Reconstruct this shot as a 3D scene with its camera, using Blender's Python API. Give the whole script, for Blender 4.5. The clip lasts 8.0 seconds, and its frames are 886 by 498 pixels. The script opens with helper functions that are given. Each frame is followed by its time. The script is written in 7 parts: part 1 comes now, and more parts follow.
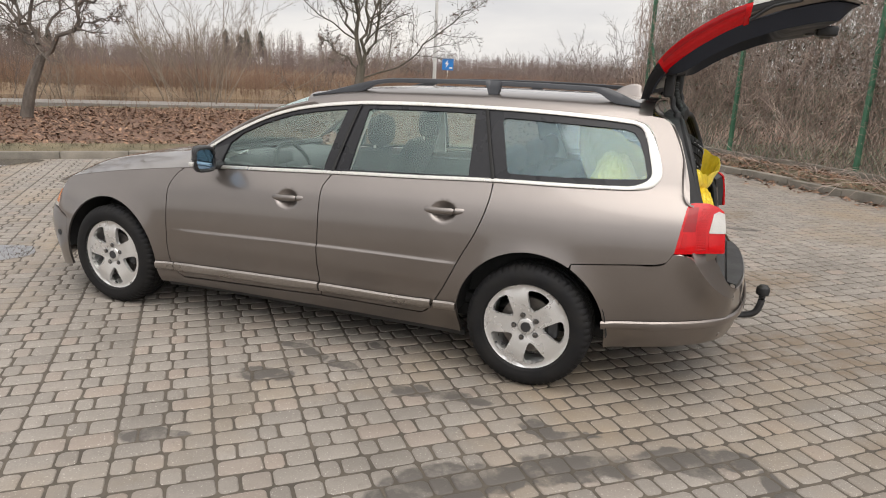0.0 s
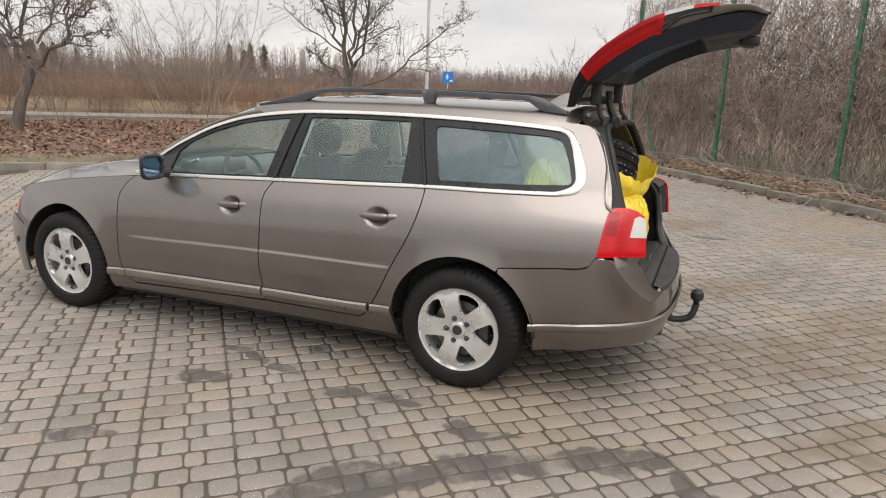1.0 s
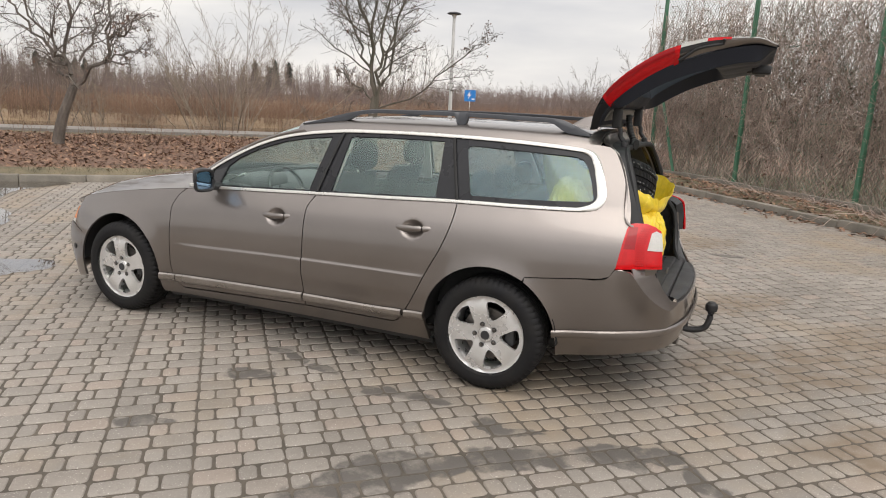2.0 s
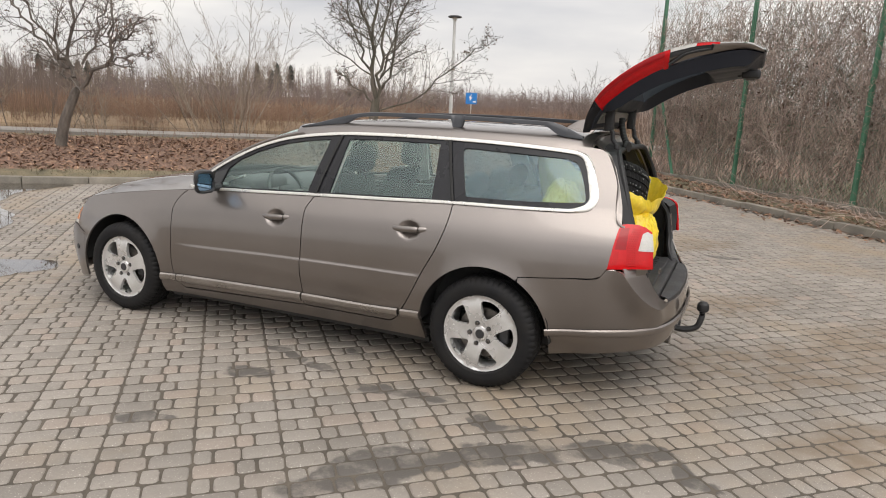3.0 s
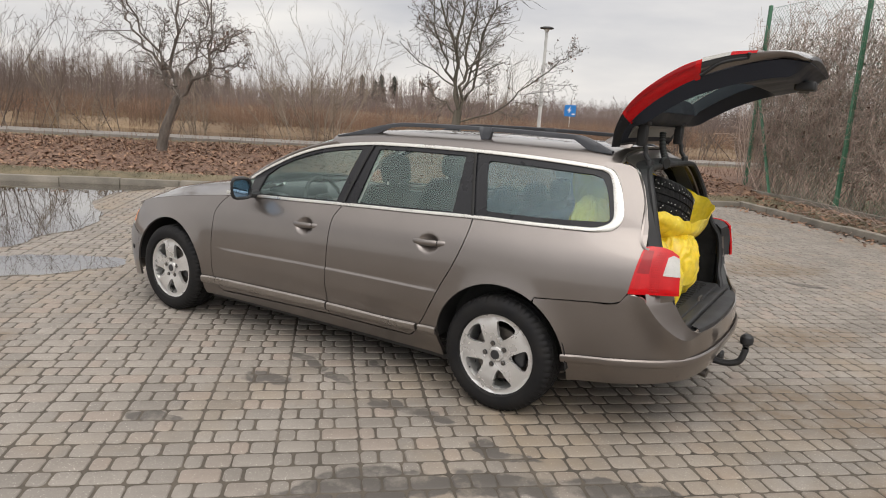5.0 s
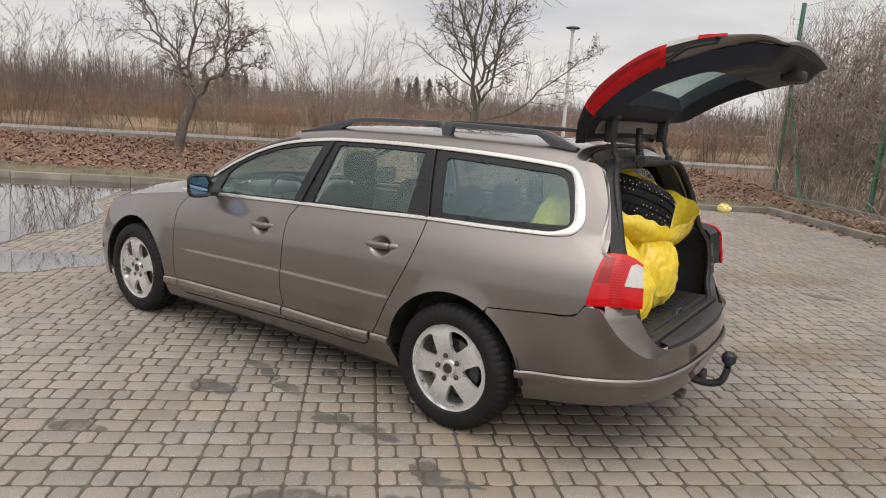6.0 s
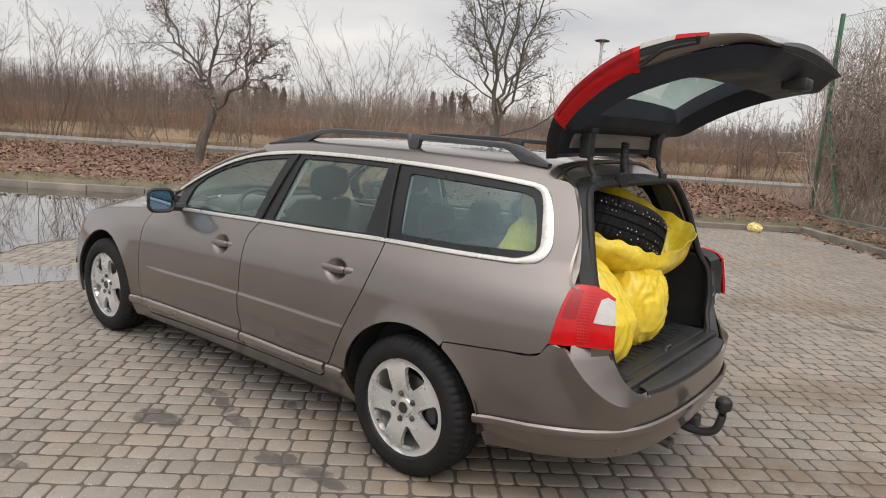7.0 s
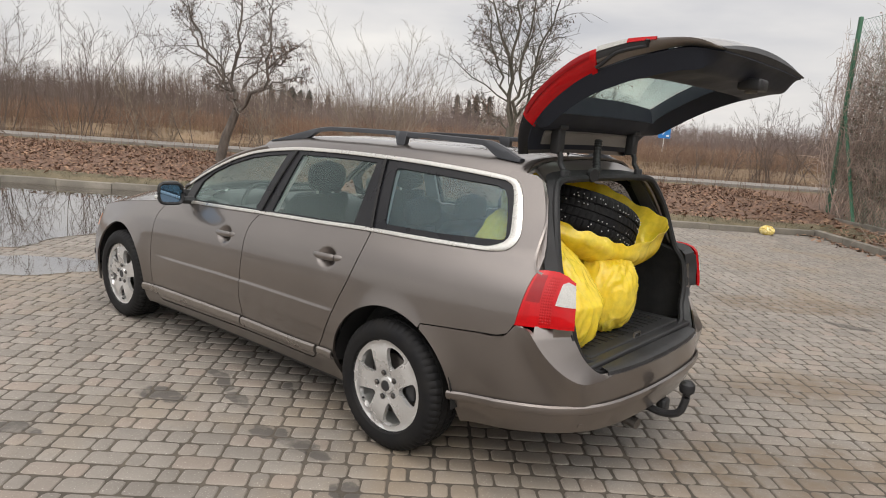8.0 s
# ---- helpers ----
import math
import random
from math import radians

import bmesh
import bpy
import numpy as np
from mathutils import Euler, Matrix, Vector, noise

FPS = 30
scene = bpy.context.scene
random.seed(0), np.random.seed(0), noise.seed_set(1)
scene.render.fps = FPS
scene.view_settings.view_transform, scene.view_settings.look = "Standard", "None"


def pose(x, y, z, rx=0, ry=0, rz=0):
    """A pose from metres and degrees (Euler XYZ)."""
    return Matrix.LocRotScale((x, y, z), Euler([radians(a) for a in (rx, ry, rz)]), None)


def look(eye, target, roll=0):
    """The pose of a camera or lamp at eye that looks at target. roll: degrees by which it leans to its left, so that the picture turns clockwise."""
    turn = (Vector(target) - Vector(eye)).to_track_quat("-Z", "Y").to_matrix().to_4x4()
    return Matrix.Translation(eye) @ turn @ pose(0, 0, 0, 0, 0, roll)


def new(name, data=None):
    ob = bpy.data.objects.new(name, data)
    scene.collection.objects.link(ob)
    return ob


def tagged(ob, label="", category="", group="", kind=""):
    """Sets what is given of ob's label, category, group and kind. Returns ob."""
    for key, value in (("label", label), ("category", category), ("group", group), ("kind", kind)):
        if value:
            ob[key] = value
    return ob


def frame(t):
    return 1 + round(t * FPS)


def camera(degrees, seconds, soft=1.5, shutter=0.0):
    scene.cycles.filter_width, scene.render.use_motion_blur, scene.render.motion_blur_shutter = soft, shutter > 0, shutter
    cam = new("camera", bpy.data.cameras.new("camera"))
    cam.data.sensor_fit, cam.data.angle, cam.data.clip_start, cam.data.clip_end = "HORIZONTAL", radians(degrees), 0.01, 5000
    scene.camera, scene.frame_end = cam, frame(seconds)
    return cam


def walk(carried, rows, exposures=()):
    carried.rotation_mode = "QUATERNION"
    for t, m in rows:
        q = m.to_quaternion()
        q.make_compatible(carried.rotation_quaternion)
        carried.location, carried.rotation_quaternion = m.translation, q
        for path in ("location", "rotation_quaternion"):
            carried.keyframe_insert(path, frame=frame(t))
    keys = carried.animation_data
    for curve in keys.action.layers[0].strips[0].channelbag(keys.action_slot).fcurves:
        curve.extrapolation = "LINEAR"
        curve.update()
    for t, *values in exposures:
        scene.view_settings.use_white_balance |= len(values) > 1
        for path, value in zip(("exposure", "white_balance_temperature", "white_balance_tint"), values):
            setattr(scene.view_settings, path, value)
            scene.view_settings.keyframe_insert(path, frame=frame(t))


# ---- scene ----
cam = camera(66.2, 8.0, soft=1.0)
PATH = [
    (0, (0.788, -4.102, 1.589), (0.083, -2.3, 1.081), 2.3),
    (0.5, (0.983, -4.067, 1.594), (0.279, -2.263, 1.094), 2.0),
    (1, (1.165, -4.04, 1.583), (0.445, -2.235, 1.11), 2.2),
    (1.5, (1.21, -4.198, 1.6), (0.441, -2.405, 1.157), 2.7),
    (3, (1.277, -4.383, 1.616), (0.494, -2.591, 1.196), 2.7),
    (3.5, (1.43, -4.276, 1.625), (0.611, -2.5, 1.207), 3.0),
    (4, (1.533, -4.157, 1.651), (0.576, -2.451, 1.237), 3.4),
    (4.5, (1.513, -4.168, 1.659), (0.509, -2.486, 1.252), 3.7),
    (4.7, (1.53, -4.148, 1.647), (0.513, -2.474, 1.242), 3.5),
    (5.8, (1.814, -3.687, 1.62), (0.718, -2.063, 1.218), 3.6),
    (6, (1.812, -3.583, 1.608), (0.692, -1.976, 1.207), 3.6),
    (6.5, (1.793, -3.289, 1.627), (0.62, -1.716, 1.241), 3.8),
    (7, (1.889, -3.086, 1.617), (0.681, -1.536, 1.248), 3.9),
    (7.5, (2.011, -3.017, 1.604), (0.768, -1.494, 1.234), 4.0),
    (8, (2.194, -3.13, 1.606), (0.93, -1.623, 1.241), 4.1),
]
walk(cam, [(t, look(eye, target, roll)) for t, eye, target, roll in PATH], [(0, 0.20), (3.0, 0.20), (4.5, 0.12), (6.0, 0.07), (8.0, 0.10)])

# ---- light: an overcast winter day ----
SUN_EL, SUN_AZ = 63.0, 140.0
sky_world = bpy.data.worlds.new("overcast_sky")
scene.world = sky_world
sky_world.use_nodes = True
wt = sky_world.node_tree
wt.nodes.clear()
w_out = wt.nodes.new("ShaderNodeOutputWorld")
w_bg = wt.nodes.new("ShaderNodeBackground")
w_sky = wt.nodes.new("ShaderNodeTexSky")
w_sky.sky_type, w_sky.sun_disc = "NISHITA", False
w_sky.sun_elevation, w_sky.sun_rotation = radians(SUN_EL), radians(SUN_AZ)
w_sky.dust_density = 3.0
w_co = wt.nodes.new("ShaderNodeTexCoord")
w_map = wt.nodes.new("ShaderNodeMapping")
w_map.inputs["Scale"].default_value = (1.1, 1.1, 4.5)
w_map.inputs["Location"].default_value = (0.35, 0.1, 0.62)
w_noise = wt.nodes.new("ShaderNodeTexNoise")
w_noise.inputs["Scale"].default_value, w_noise.inputs["Detail"].default_value = 1.7, 7.0
w_noise.inputs["Roughness"].default_value = 0.5
w_ramp = wt.nodes.new("ShaderNodeValToRGB")
for e, (p, c) in zip(w_ramp.color_ramp.elements, ((0.36, (4.0, 3.98, 4.15, 1)), (0.64, (6.35, 6.08, 5.78, 1)))):
    e.position, e.color = p, c
w_mix = wt.nodes.new("ShaderNodeMix")
w_mix.data_type = "RGBA"
w_mix.inputs[0].default_value = 0.93
wt.links.new(w_co.outputs["Generated"], w_map.inputs["Vector"])
wt.links.new(w_map.outputs["Vector"], w_noise.inputs["Vector"])
wt.links.new(w_noise.outputs["Fac"], w_ramp.inputs["Fac"])
wt.links.new(w_sky.outputs["Color"], w_mix.inputs[6])
wt.links.new(w_ramp.outputs["Color"], w_mix.inputs[7])
sun_way = Vector((math.sin(radians(SUN_AZ)) * math.cos(radians(SUN_EL)), math.cos(radians(SUN_AZ)) * math.cos(radians(SUN_EL)), math.sin(radians(SUN_EL))))
w_dot = wt.nodes.new("ShaderNodeVectorMath")  # the cloud is brighter about the hidden sun
w_dot.operation = "DOT_PRODUCT"
w_dot.inputs[1].default_value = sun_way
w_lift = wt.nodes.new("ShaderNodeMapRange")
w_lift.inputs["From Min"].default_value, w_lift.inputs["From Max"].default_value = 0.42, 1.0
w_lift.inputs["To Min"].default_value, w_lift.inputs["To Max"].default_value = 1.0, 3.3
w_dome = wt.nodes.new("ShaderNodeVectorMath")
w_dome.operation = "SCALE"
wt.links.new(w_co.outputs["Generated"], w_dot.inputs[0])
wt.links.new(w_dot.outputs["Value"], w_lift.inputs["Value"])
wt.links.new(w_mix.outputs[2], w_dome.inputs[0])
wt.links.new(w_lift.outputs["Result"], w_dome.inputs["Scale"])
wt.links.new(w_dome.outputs["Vector"], w_bg.inputs["Color"])
w_bg.inputs["Strength"].default_value = 0.14
wt.links.new(w_bg.outputs["Background"], w_out.inputs["Surface"])

sun = new("sun", bpy.data.lights.new("sun", "SUN"))
sun.data.energy, sun.data.angle, sun.data.color = 1.0, radians(55), (1.0, 0.95, 0.88)
sun.matrix_basis = look(sun_way * 60, (0, 0, 0))

# ---- materials ----
def tree_of(name):
    m = bpy.data.materials.new(name)
    m.use_nodes = True
    nt = m.node_tree
    return m, nt, nt.nodes["Principled BSDF"]


def add(nt, kind, **values):
    n = nt.nodes.new(kind)
    for key, value in values.items():
        n.inputs[key].default_value = value
    return n


def blend(nt, fac, a, b, mode="MIX"):
    n = nt.nodes.new("ShaderNodeMix")
    n.data_type, n.blend_type = "RGBA", mode
    for i, v in ((0, fac), (6, a), (7, b)):
        if isinstance(v, bpy.types.NodeSocket):
            nt.links.new(v, n.inputs[i])
        else:
            n.inputs[i].default_value = v
    return n.outputs[2]


def ramp(nt, fac, *stops):
    n = nt.nodes.new("ShaderNodeValToRGB")
    while len(n.color_ramp.elements) < len(stops):
        n.color_ramp.elements.new(0.5)
    for e, (p, c) in zip(n.color_ramp.elements, stops):
        e.position = p
        e.color = c if isinstance(c, tuple) else (c, c, c, 1)
    nt.links.new(fac, n.inputs["Fac"])
    return n.outputs["Color"]


def noise_at(nt, scale, detail=4.0, rough=0.55, stretch=None):
    pos = nt.nodes.new("ShaderNodeNewGeometry").outputs["Position"]
    if stretch:
        mp = nt.nodes.new("ShaderNodeMapping")
        mp.inputs["Scale"].default_value = stretch
        nt.links.new(pos, mp.inputs["Vector"])
        pos = mp.outputs["Vector"]
    n = add(nt, "ShaderNodeTexNoise", Scale=scale, Detail=detail, Roughness=rough)
    nt.links.new(pos, n.inputs["Vector"])
    return n.outputs["Fac"]


def rgb(*c):
    return (*c, 1.0)


def surface(name, c1, c2, scale=6.0, rough=0.6, metal=0.0, bump=0.2, fine=80.0, coat=0.0, spread=0.0, rough_var=0.1, spec=0.5, stretch=None, depth=0.004):
    """Two colours mixed by broad noise, toned by fine grain, with a fine relief. spread: how far single pieces differ."""
    m, nt, p = tree_of(name)
    broad, grain = noise_at(nt, scale, stretch=stretch), noise_at(nt, fine, 3.0, 0.6, stretch)
    col = blend(nt, ramp(nt, broad, (0.35, 0.0), (0.68, 1.0)), rgb(*c1), rgb(*c2))
    col = blend(nt, 0.35, col, ramp(nt, grain, (0.25, 0.35), (0.75, 1.0)), "MULTIPLY")
    if spread:
        info, geo = nt.nodes.new("ShaderNodeObjectInfo"), nt.nodes.new("ShaderNodeNewGeometry")
        s = nt.nodes.new("ShaderNodeMath")
        s.operation = "ADD"
        nt.links.new(info.outputs["Random"], s.inputs[0])
        nt.links.new(geo.outputs["Random Per Island"], s.inputs[1])
        f = nt.nodes.new("ShaderNodeMath")
        f.operation = "FRACT"
        nt.links.new(s.outputs[0], f.inputs[0])
        col = blend(nt, 1.0, col, ramp(nt, f.outputs[0], (0.0, 1 - spread), (1.0, 1.0)), "MULTIPLY")
    nt.links.new(col, p.inputs["Base Color"])
    nt.links.new(ramp(nt, broad, (0.3, max(0.02, rough - rough_var)), (0.7, min(1, rough + rough_var))), p.inputs["Roughness"])
    p.inputs["Metallic"].default_value, p.inputs["Coat Weight"].default_value = metal, coat
    p.inputs["Coat Roughness"].default_value, p.inputs["Specular IOR Level"].default_value = 0.04, spec
    if bump:
        b = add(nt, "ShaderNodeBump", Strength=bump, Distance=depth)
        nt.links.new(grain, b.inputs["Height"])
        nt.links.new(b.outputs["Normal"], p.inputs["Normal"])
    return m


def pane_glass(name, tint, shine=1.0):
    m = bpy.data.materials.new(name)
    m.use_nodes = True
    nt = m.node_tree
    nt.nodes.clear()
    out, clear, gloss = nt.nodes.new("ShaderNodeOutputMaterial"), nt.nodes.new("ShaderNodeBsdfTransparent"), nt.nodes.new("ShaderNodeBsdfGlossy")
    clear.inputs["Color"].default_value, gloss.inputs["Roughness"].default_value = rgb(*tint), 0.01
    gloss.inputs["Color"].default_value = rgb(0.86, 1.0, 0.98)
    fr, mx = add(nt, "ShaderNodeLayerWeight", Blend=0.5), nt.nodes.new("ShaderNodeMixShader")
    p5, k = nt.nodes.new("ShaderNodeMath"), nt.nodes.new("ShaderNodeMath")
    p5.operation, k.operation, k.use_clamp = "POWER", "MULTIPLY_ADD", True
    p5.inputs[1].default_value, k.inputs[1].default_value, k.inputs[2].default_value = 5.0, 0.9 * shine, 0.04 * shine
    nt.links.new(fr.outputs["Facing"], p5.inputs[0])
    nt.links.new(p5.outputs[0], k.inputs[0])
    nt.links.new(k.outputs[0], mx.inputs["Fac"])
    nt.links.new(clear.outputs["BSDF"], mx.inputs[1])
    nt.links.new(gloss.outputs["BSDF"], mx.inputs[2])
    nt.links.new(mx.outputs["Shader"], out.inputs["Surface"])
    return m


M_PAINT = surface("paint_bronze_grey", (0.225, 0.199, 0.181), (0.243, 0.215, 0.196), 3, 0.35, 0.88, 0.02, 900, 1.0, rough_var=0.02, depth=0.0005)
M_CHROME = surface("bright_trim", (0.72, 0.70, 0.65), (0.76, 0.74, 0.69), 3, 0.32, 0.75, 0.0)
M_SATIN = surface("satin_trim", (0.33, 0.30, 0.272), (0.38, 0.345, 0.315), 3, 0.33, 0.85, 0.0, coat=0.3)
M_BLACKGLOSS = surface("black_gloss_trim", (0.010, 0.010, 0.012), (0.016, 0.016, 0.018), 5, 0.3, 0, 0.0, spec=0.3)
M_PLASTIC = surface("black_grained_plastic", (0.018, 0.018, 0.019), (0.03, 0.03, 0.031), 5, 0.5, 0, 0.3, 500, depth=0.001)
M_RAIL = surface("anthracite_rail", (0.035, 0.037, 0.042), (0.05, 0.052, 0.058), 5, 0.38, 0.2, 0.05, 600, depth=0.0005)
M_RUBBER = surface("black_seal_rubber", (0.01, 0.01, 0.011), (0.018, 0.018, 0.018), 8, 0.6, 0, 0.1, 300)
M_TYRE = surface("tyre_rubber", (0.009, 0.009, 0.010), (0.018, 0.017, 0.016), 9, 0.7, 0, 0.3, 250, depth=0.002, spec=0.2)
M_ALLOY = surface("silver_alloy", (0.68, 0.67, 0.65), (0.74, 0.73, 0.71), 6, 0.30, 0.6, 0.03, 500, 0.4, depth=0.0005)
M_STEEL = surface("brake_steel", (0.12, 0.11, 0.10), (0.25, 0.23, 0.21), 20, 0.45, 0.9, 0.1, 200)
M_GLASS = pane_glass("window_glass", (0.90, 0.955, 0.94), 1.5)
M_GLASS_CARGO = pane_glass("cargo_window_glass", (0.70, 0.80, 0.86), 1.5)
M_GLASS_REAR = pane_glass("tailgate_glass", (0.86, 0.935, 0.905), 1.6)
M_CLOTH = surface("dark_seat_cloth", (0.022, 0.022, 0.024), (0.04, 0.04, 0.043), 12, 0.85, 0, 0.4, 400)
M_LINER = surface("pale_headliner", (0.5, 0.48, 0.44), (0.58, 0.56, 0.52), 10, 0.9, 0, 0.2, 400)
M_DASH = surface("grey_dash_plastic", (0.07, 0.07, 0.072), (0.1, 0.1, 0.1), 6, 0.6, 0, 0.2, 500)
M_LINING = surface("dark_gate_lining", (0.017, 0.020, 0.029), (0.024, 0.027, 0.037), 5, 0.62, 0, 0.1, 400, depth=0.001, spec=0.28)
M_CARPET = surface("black_cargo_carpet", (0.014, 0.014, 0.014), (0.03, 0.03, 0.03), 20, 0.95, 0, 0.5, 600)
M_DARK = surface("dark_underbody", (0.008, 0.008, 0.008), (0.016, 0.015, 0.014), 6, 0.8, 0, 0.2, 100)
M_WHITE = surface("pale_plastic", (0.75, 0.74, 0.7), (0.82, 0.8, 0.76), 6, 0.35, 0, 0.0)
M_BLUE = surface("blue_sign_paint", (0.01, 0.16, 0.5), (0.015, 0.2, 0.56), 6, 0.4, 0, 0.05, 60)


def lens(name, c1, c2, rough=0.12, clear=0.25):
    m = surface(name, c1, c2, 30, rough, 0, 0.0, 200, 0.25, rough_var=0.02, spec=0.3)
    m.node_tree.nodes["Principled BSDF"].inputs["Transmission Weight"].default_value = clear
    return m


M_RED = lens("red_lamp_lens", (0.50, 0.003, 0.006), (0.56, 0.005, 0.008), 0.06, 0.0)
M_REDLIT = lens("dark_red_lamp_lens", (0.27, 0.003, 0.006), (0.32, 0.004, 0.007), 0.07, 0.0)
M_REDCELL = lens("deep_red_lamp_cells", (0.44, 0.003, 0.005), (0.50, 0.004, 0.007), 0.14, 0.0)
M_CLEAR = lens("clear_lamp_lens", (0.60, 0.59, 0.555), (0.68, 0.67, 0.63), 0.2, 0.15)
M_AMBER = lens("amber_lamp_lens", (0.72, 0.30, 0.15), (0.78, 0.36, 0.2), 0.2, 0.1)
M_MIRROR = surface("blue_mirror_silver", (0.20, 0.32, 0.46), (0.22, 0.34, 0.48), 3, 0.03, 1.0, 0.0, rough_var=0.0)


def yellow_film():
    m = surface("yellow_plastic_film", (0.86, 0.62, 0.03), (0.91, 0.71, 0.09), 5, 0.22, 0, 0.0, 30, rough_var=0.06)
    nt = m.node_tree
    p = nt.nodes["Principled BSDF"]
    pos = nt.nodes.new("ShaderNodeNewGeometry").outputs["Position"]
    slope = nt.nodes.new("ShaderNodeMapping")
    slope.inputs["Rotation"].default_value, slope.inputs["Scale"].default_value = (0.4, 0.5, 0.3), (1.0, 1.0, 0.45)
    nt.links.new(pos, slope.inputs["Vector"])
    crease = add(nt, "ShaderNodeTexNoise", Scale=8.0, Detail=5.0, Roughness=0.42, Distortion=1.6)
    crease.noise_type = "RIDGED_MULTIFRACTAL"
    nt.links.new(slope.outputs["Vector"], crease.inputs["Vector"])
    b = add(nt, "ShaderNodeBump", Strength=0.75, Distance=0.014)
    nt.links.new(crease.outputs["Fac"], b.inputs["Height"])
    nt.links.new(b.outputs["Normal"], p.inputs["Normal"])
    p.inputs["Subsurface Weight"].default_value = 0.35
    p.inputs["Subsurface Radius"].default_value = (0.05, 0.04, 0.005)
    return m


M_YELLOW = yellow_film()
M_LITTER = surface("faded_yellow_film", (0.78, 0.58, 0.12), (0.86, 0.76, 0.42), 14, 0.35, 0, 0.3, 40, depth=0.01)
M_PRIMER = surface("matt_bare_panel", (0.33, 0.31, 0.28), (0.38, 0.355, 0.325), 5, 0.5, 0.3, 0.05, 300, depth=0.001)
M_KERB = surface("weathered_concrete", (0.165, 0.148, 0.122), (0.265, 0.238, 0.198), 3, 0.9, 0, 0.5, 60, spread=0.25)
M_PATH = surface("pale_path_concrete", (0.185, 0.168, 0.148), (0.25, 0.23, 0.205), 2, 0.9, 0, 0.3, 30)
M_SOIL = surface("damp_sandy_soil", (0.062, 0.052, 0.040), (0.11, 0.092, 0.071), 4, 0.95, 0, 0.6, 60)
M_MULCHSOIL = surface("leafy_brown_soil", (0.12, 0.07, 0.048), (0.21, 0.13, 0.09), 7, 0.95, 0, 0.8, 40, depth=0.02)
M_VERGE = surface("dull_winter_grass", (0.105, 0.090, 0.052), (0.185, 0.150, 0.092), 3, 0.95, 0, 0.8, 50, depth=0.02)
M_MEADOW = surface("dead_meadow", (0.15, 0.102, 0.062), (0.235, 0.165, 0.10), 0.35, 0.95, 0, 0.8, 6, depth=0.1)
M_CHIP = surface("bark_and_leaf_chips", (0.21, 0.105, 0.065), (0.44, 0.28, 0.18), 5, 0.85, 0, 0.2, 90, spread=0.65)
M_BARK = surface("dark_rough_bark", (0.08, 0.066, 0.055), (0.18, 0.15, 0.125), 8, 0.9, 0, 0.8, 60, stretch=(1, 1, 0.3), depth=0.01)
M_BARKG = surface("mossy_grey_bark", (0.07, 0.065, 0.045), (0.14, 0.12, 0.095), 8, 0.9, 0, 0.8, 60, stretch=(1, 1, 0.3), depth=0.01)
M_TWIG = surface("brown_twigs", (0.11, 0.082, 0.066), (0.19, 0.145, 0.115), 2, 0.9, 0, 0.0, spread=0.3)
M_PALE = surface("pale_sapling_bark", (0.21, 0.165, 0.125), (0.31, 0.25, 0.19), 3, 0.85, 0, 0.0, spread=0.35)
M_REED = surface("dry_reed_stems", (0.25, 0.165, 0.085), (0.36, 0.255, 0.145), 0.5, 0.9, 0, 0.0, spread=0.5)
M_SCRUB = surface("red_brown_scrub", (0.19, 0.115, 0.075), (0.31, 0.19, 0.125), 0.3, 0.9, 0, 0.0, spread=0.5)
M_WOODS = surface("far_bare_woods", (0.165, 0.122, 0.108), (0.26, 0.20, 0.178), 0.06, 0.95, 0, 0.0, spread=0.35)
M_PINE = surface("far_dark_conifer", (0.045, 0.050, 0.040), (0.075, 0.078, 0.062), 0.3, 0.95, 0, 0.0, spread=0.3)
M_LEAF = surface("withered_leaves", (0.16, 0.095, 0.068), (0.28, 0.175, 0.125), 3, 0.8, 0, 0.0, spread=0.5)
M_VINE = surface("dead_vine_stems", (0.36, 0.275, 0.225), (0.60, 0.475, 0.40), 2, 0.9, 0, 0.0, spread=0.5)
M_GREENPOST = surface("green_painted_steel", (0.045, 0.145, 0.082), (0.075, 0.195, 0.115), 6, 0.5, 0, 0.1, 120)
M_POLE = surface("galvanised_pole", (0.55, 0.54, 0.52), (0.66, 0.65, 0.62), 5, 0.45, 0.3, 0.05, 100)
M_DARKMETAL = surface("dark_lamp_metal", (0.04, 0.04, 0.042), (0.06, 0.06, 0.062), 6, 0.5, 0.3, 0.05, 100)


def water_of(name, c):
    m, nt, p = tree_of(name)
    p.inputs["Base Color"].default_value = rgb(*c)
    p.inputs["Roughness"].default_value, p.inputs["IOR"].default_value = 0.02, 1.33
    b = add(nt, "ShaderNodeBump", Strength=0.08, Distance=0.01)
    nt.links.new(noise_at(nt, 4.0, 2.0), b.inputs["Height"])
    nt.links.new(b.outputs["Normal"], p.inputs["Normal"])
    return m


M_WATER = water_of("ditch_water", (0.03, 0.022, 0.015))


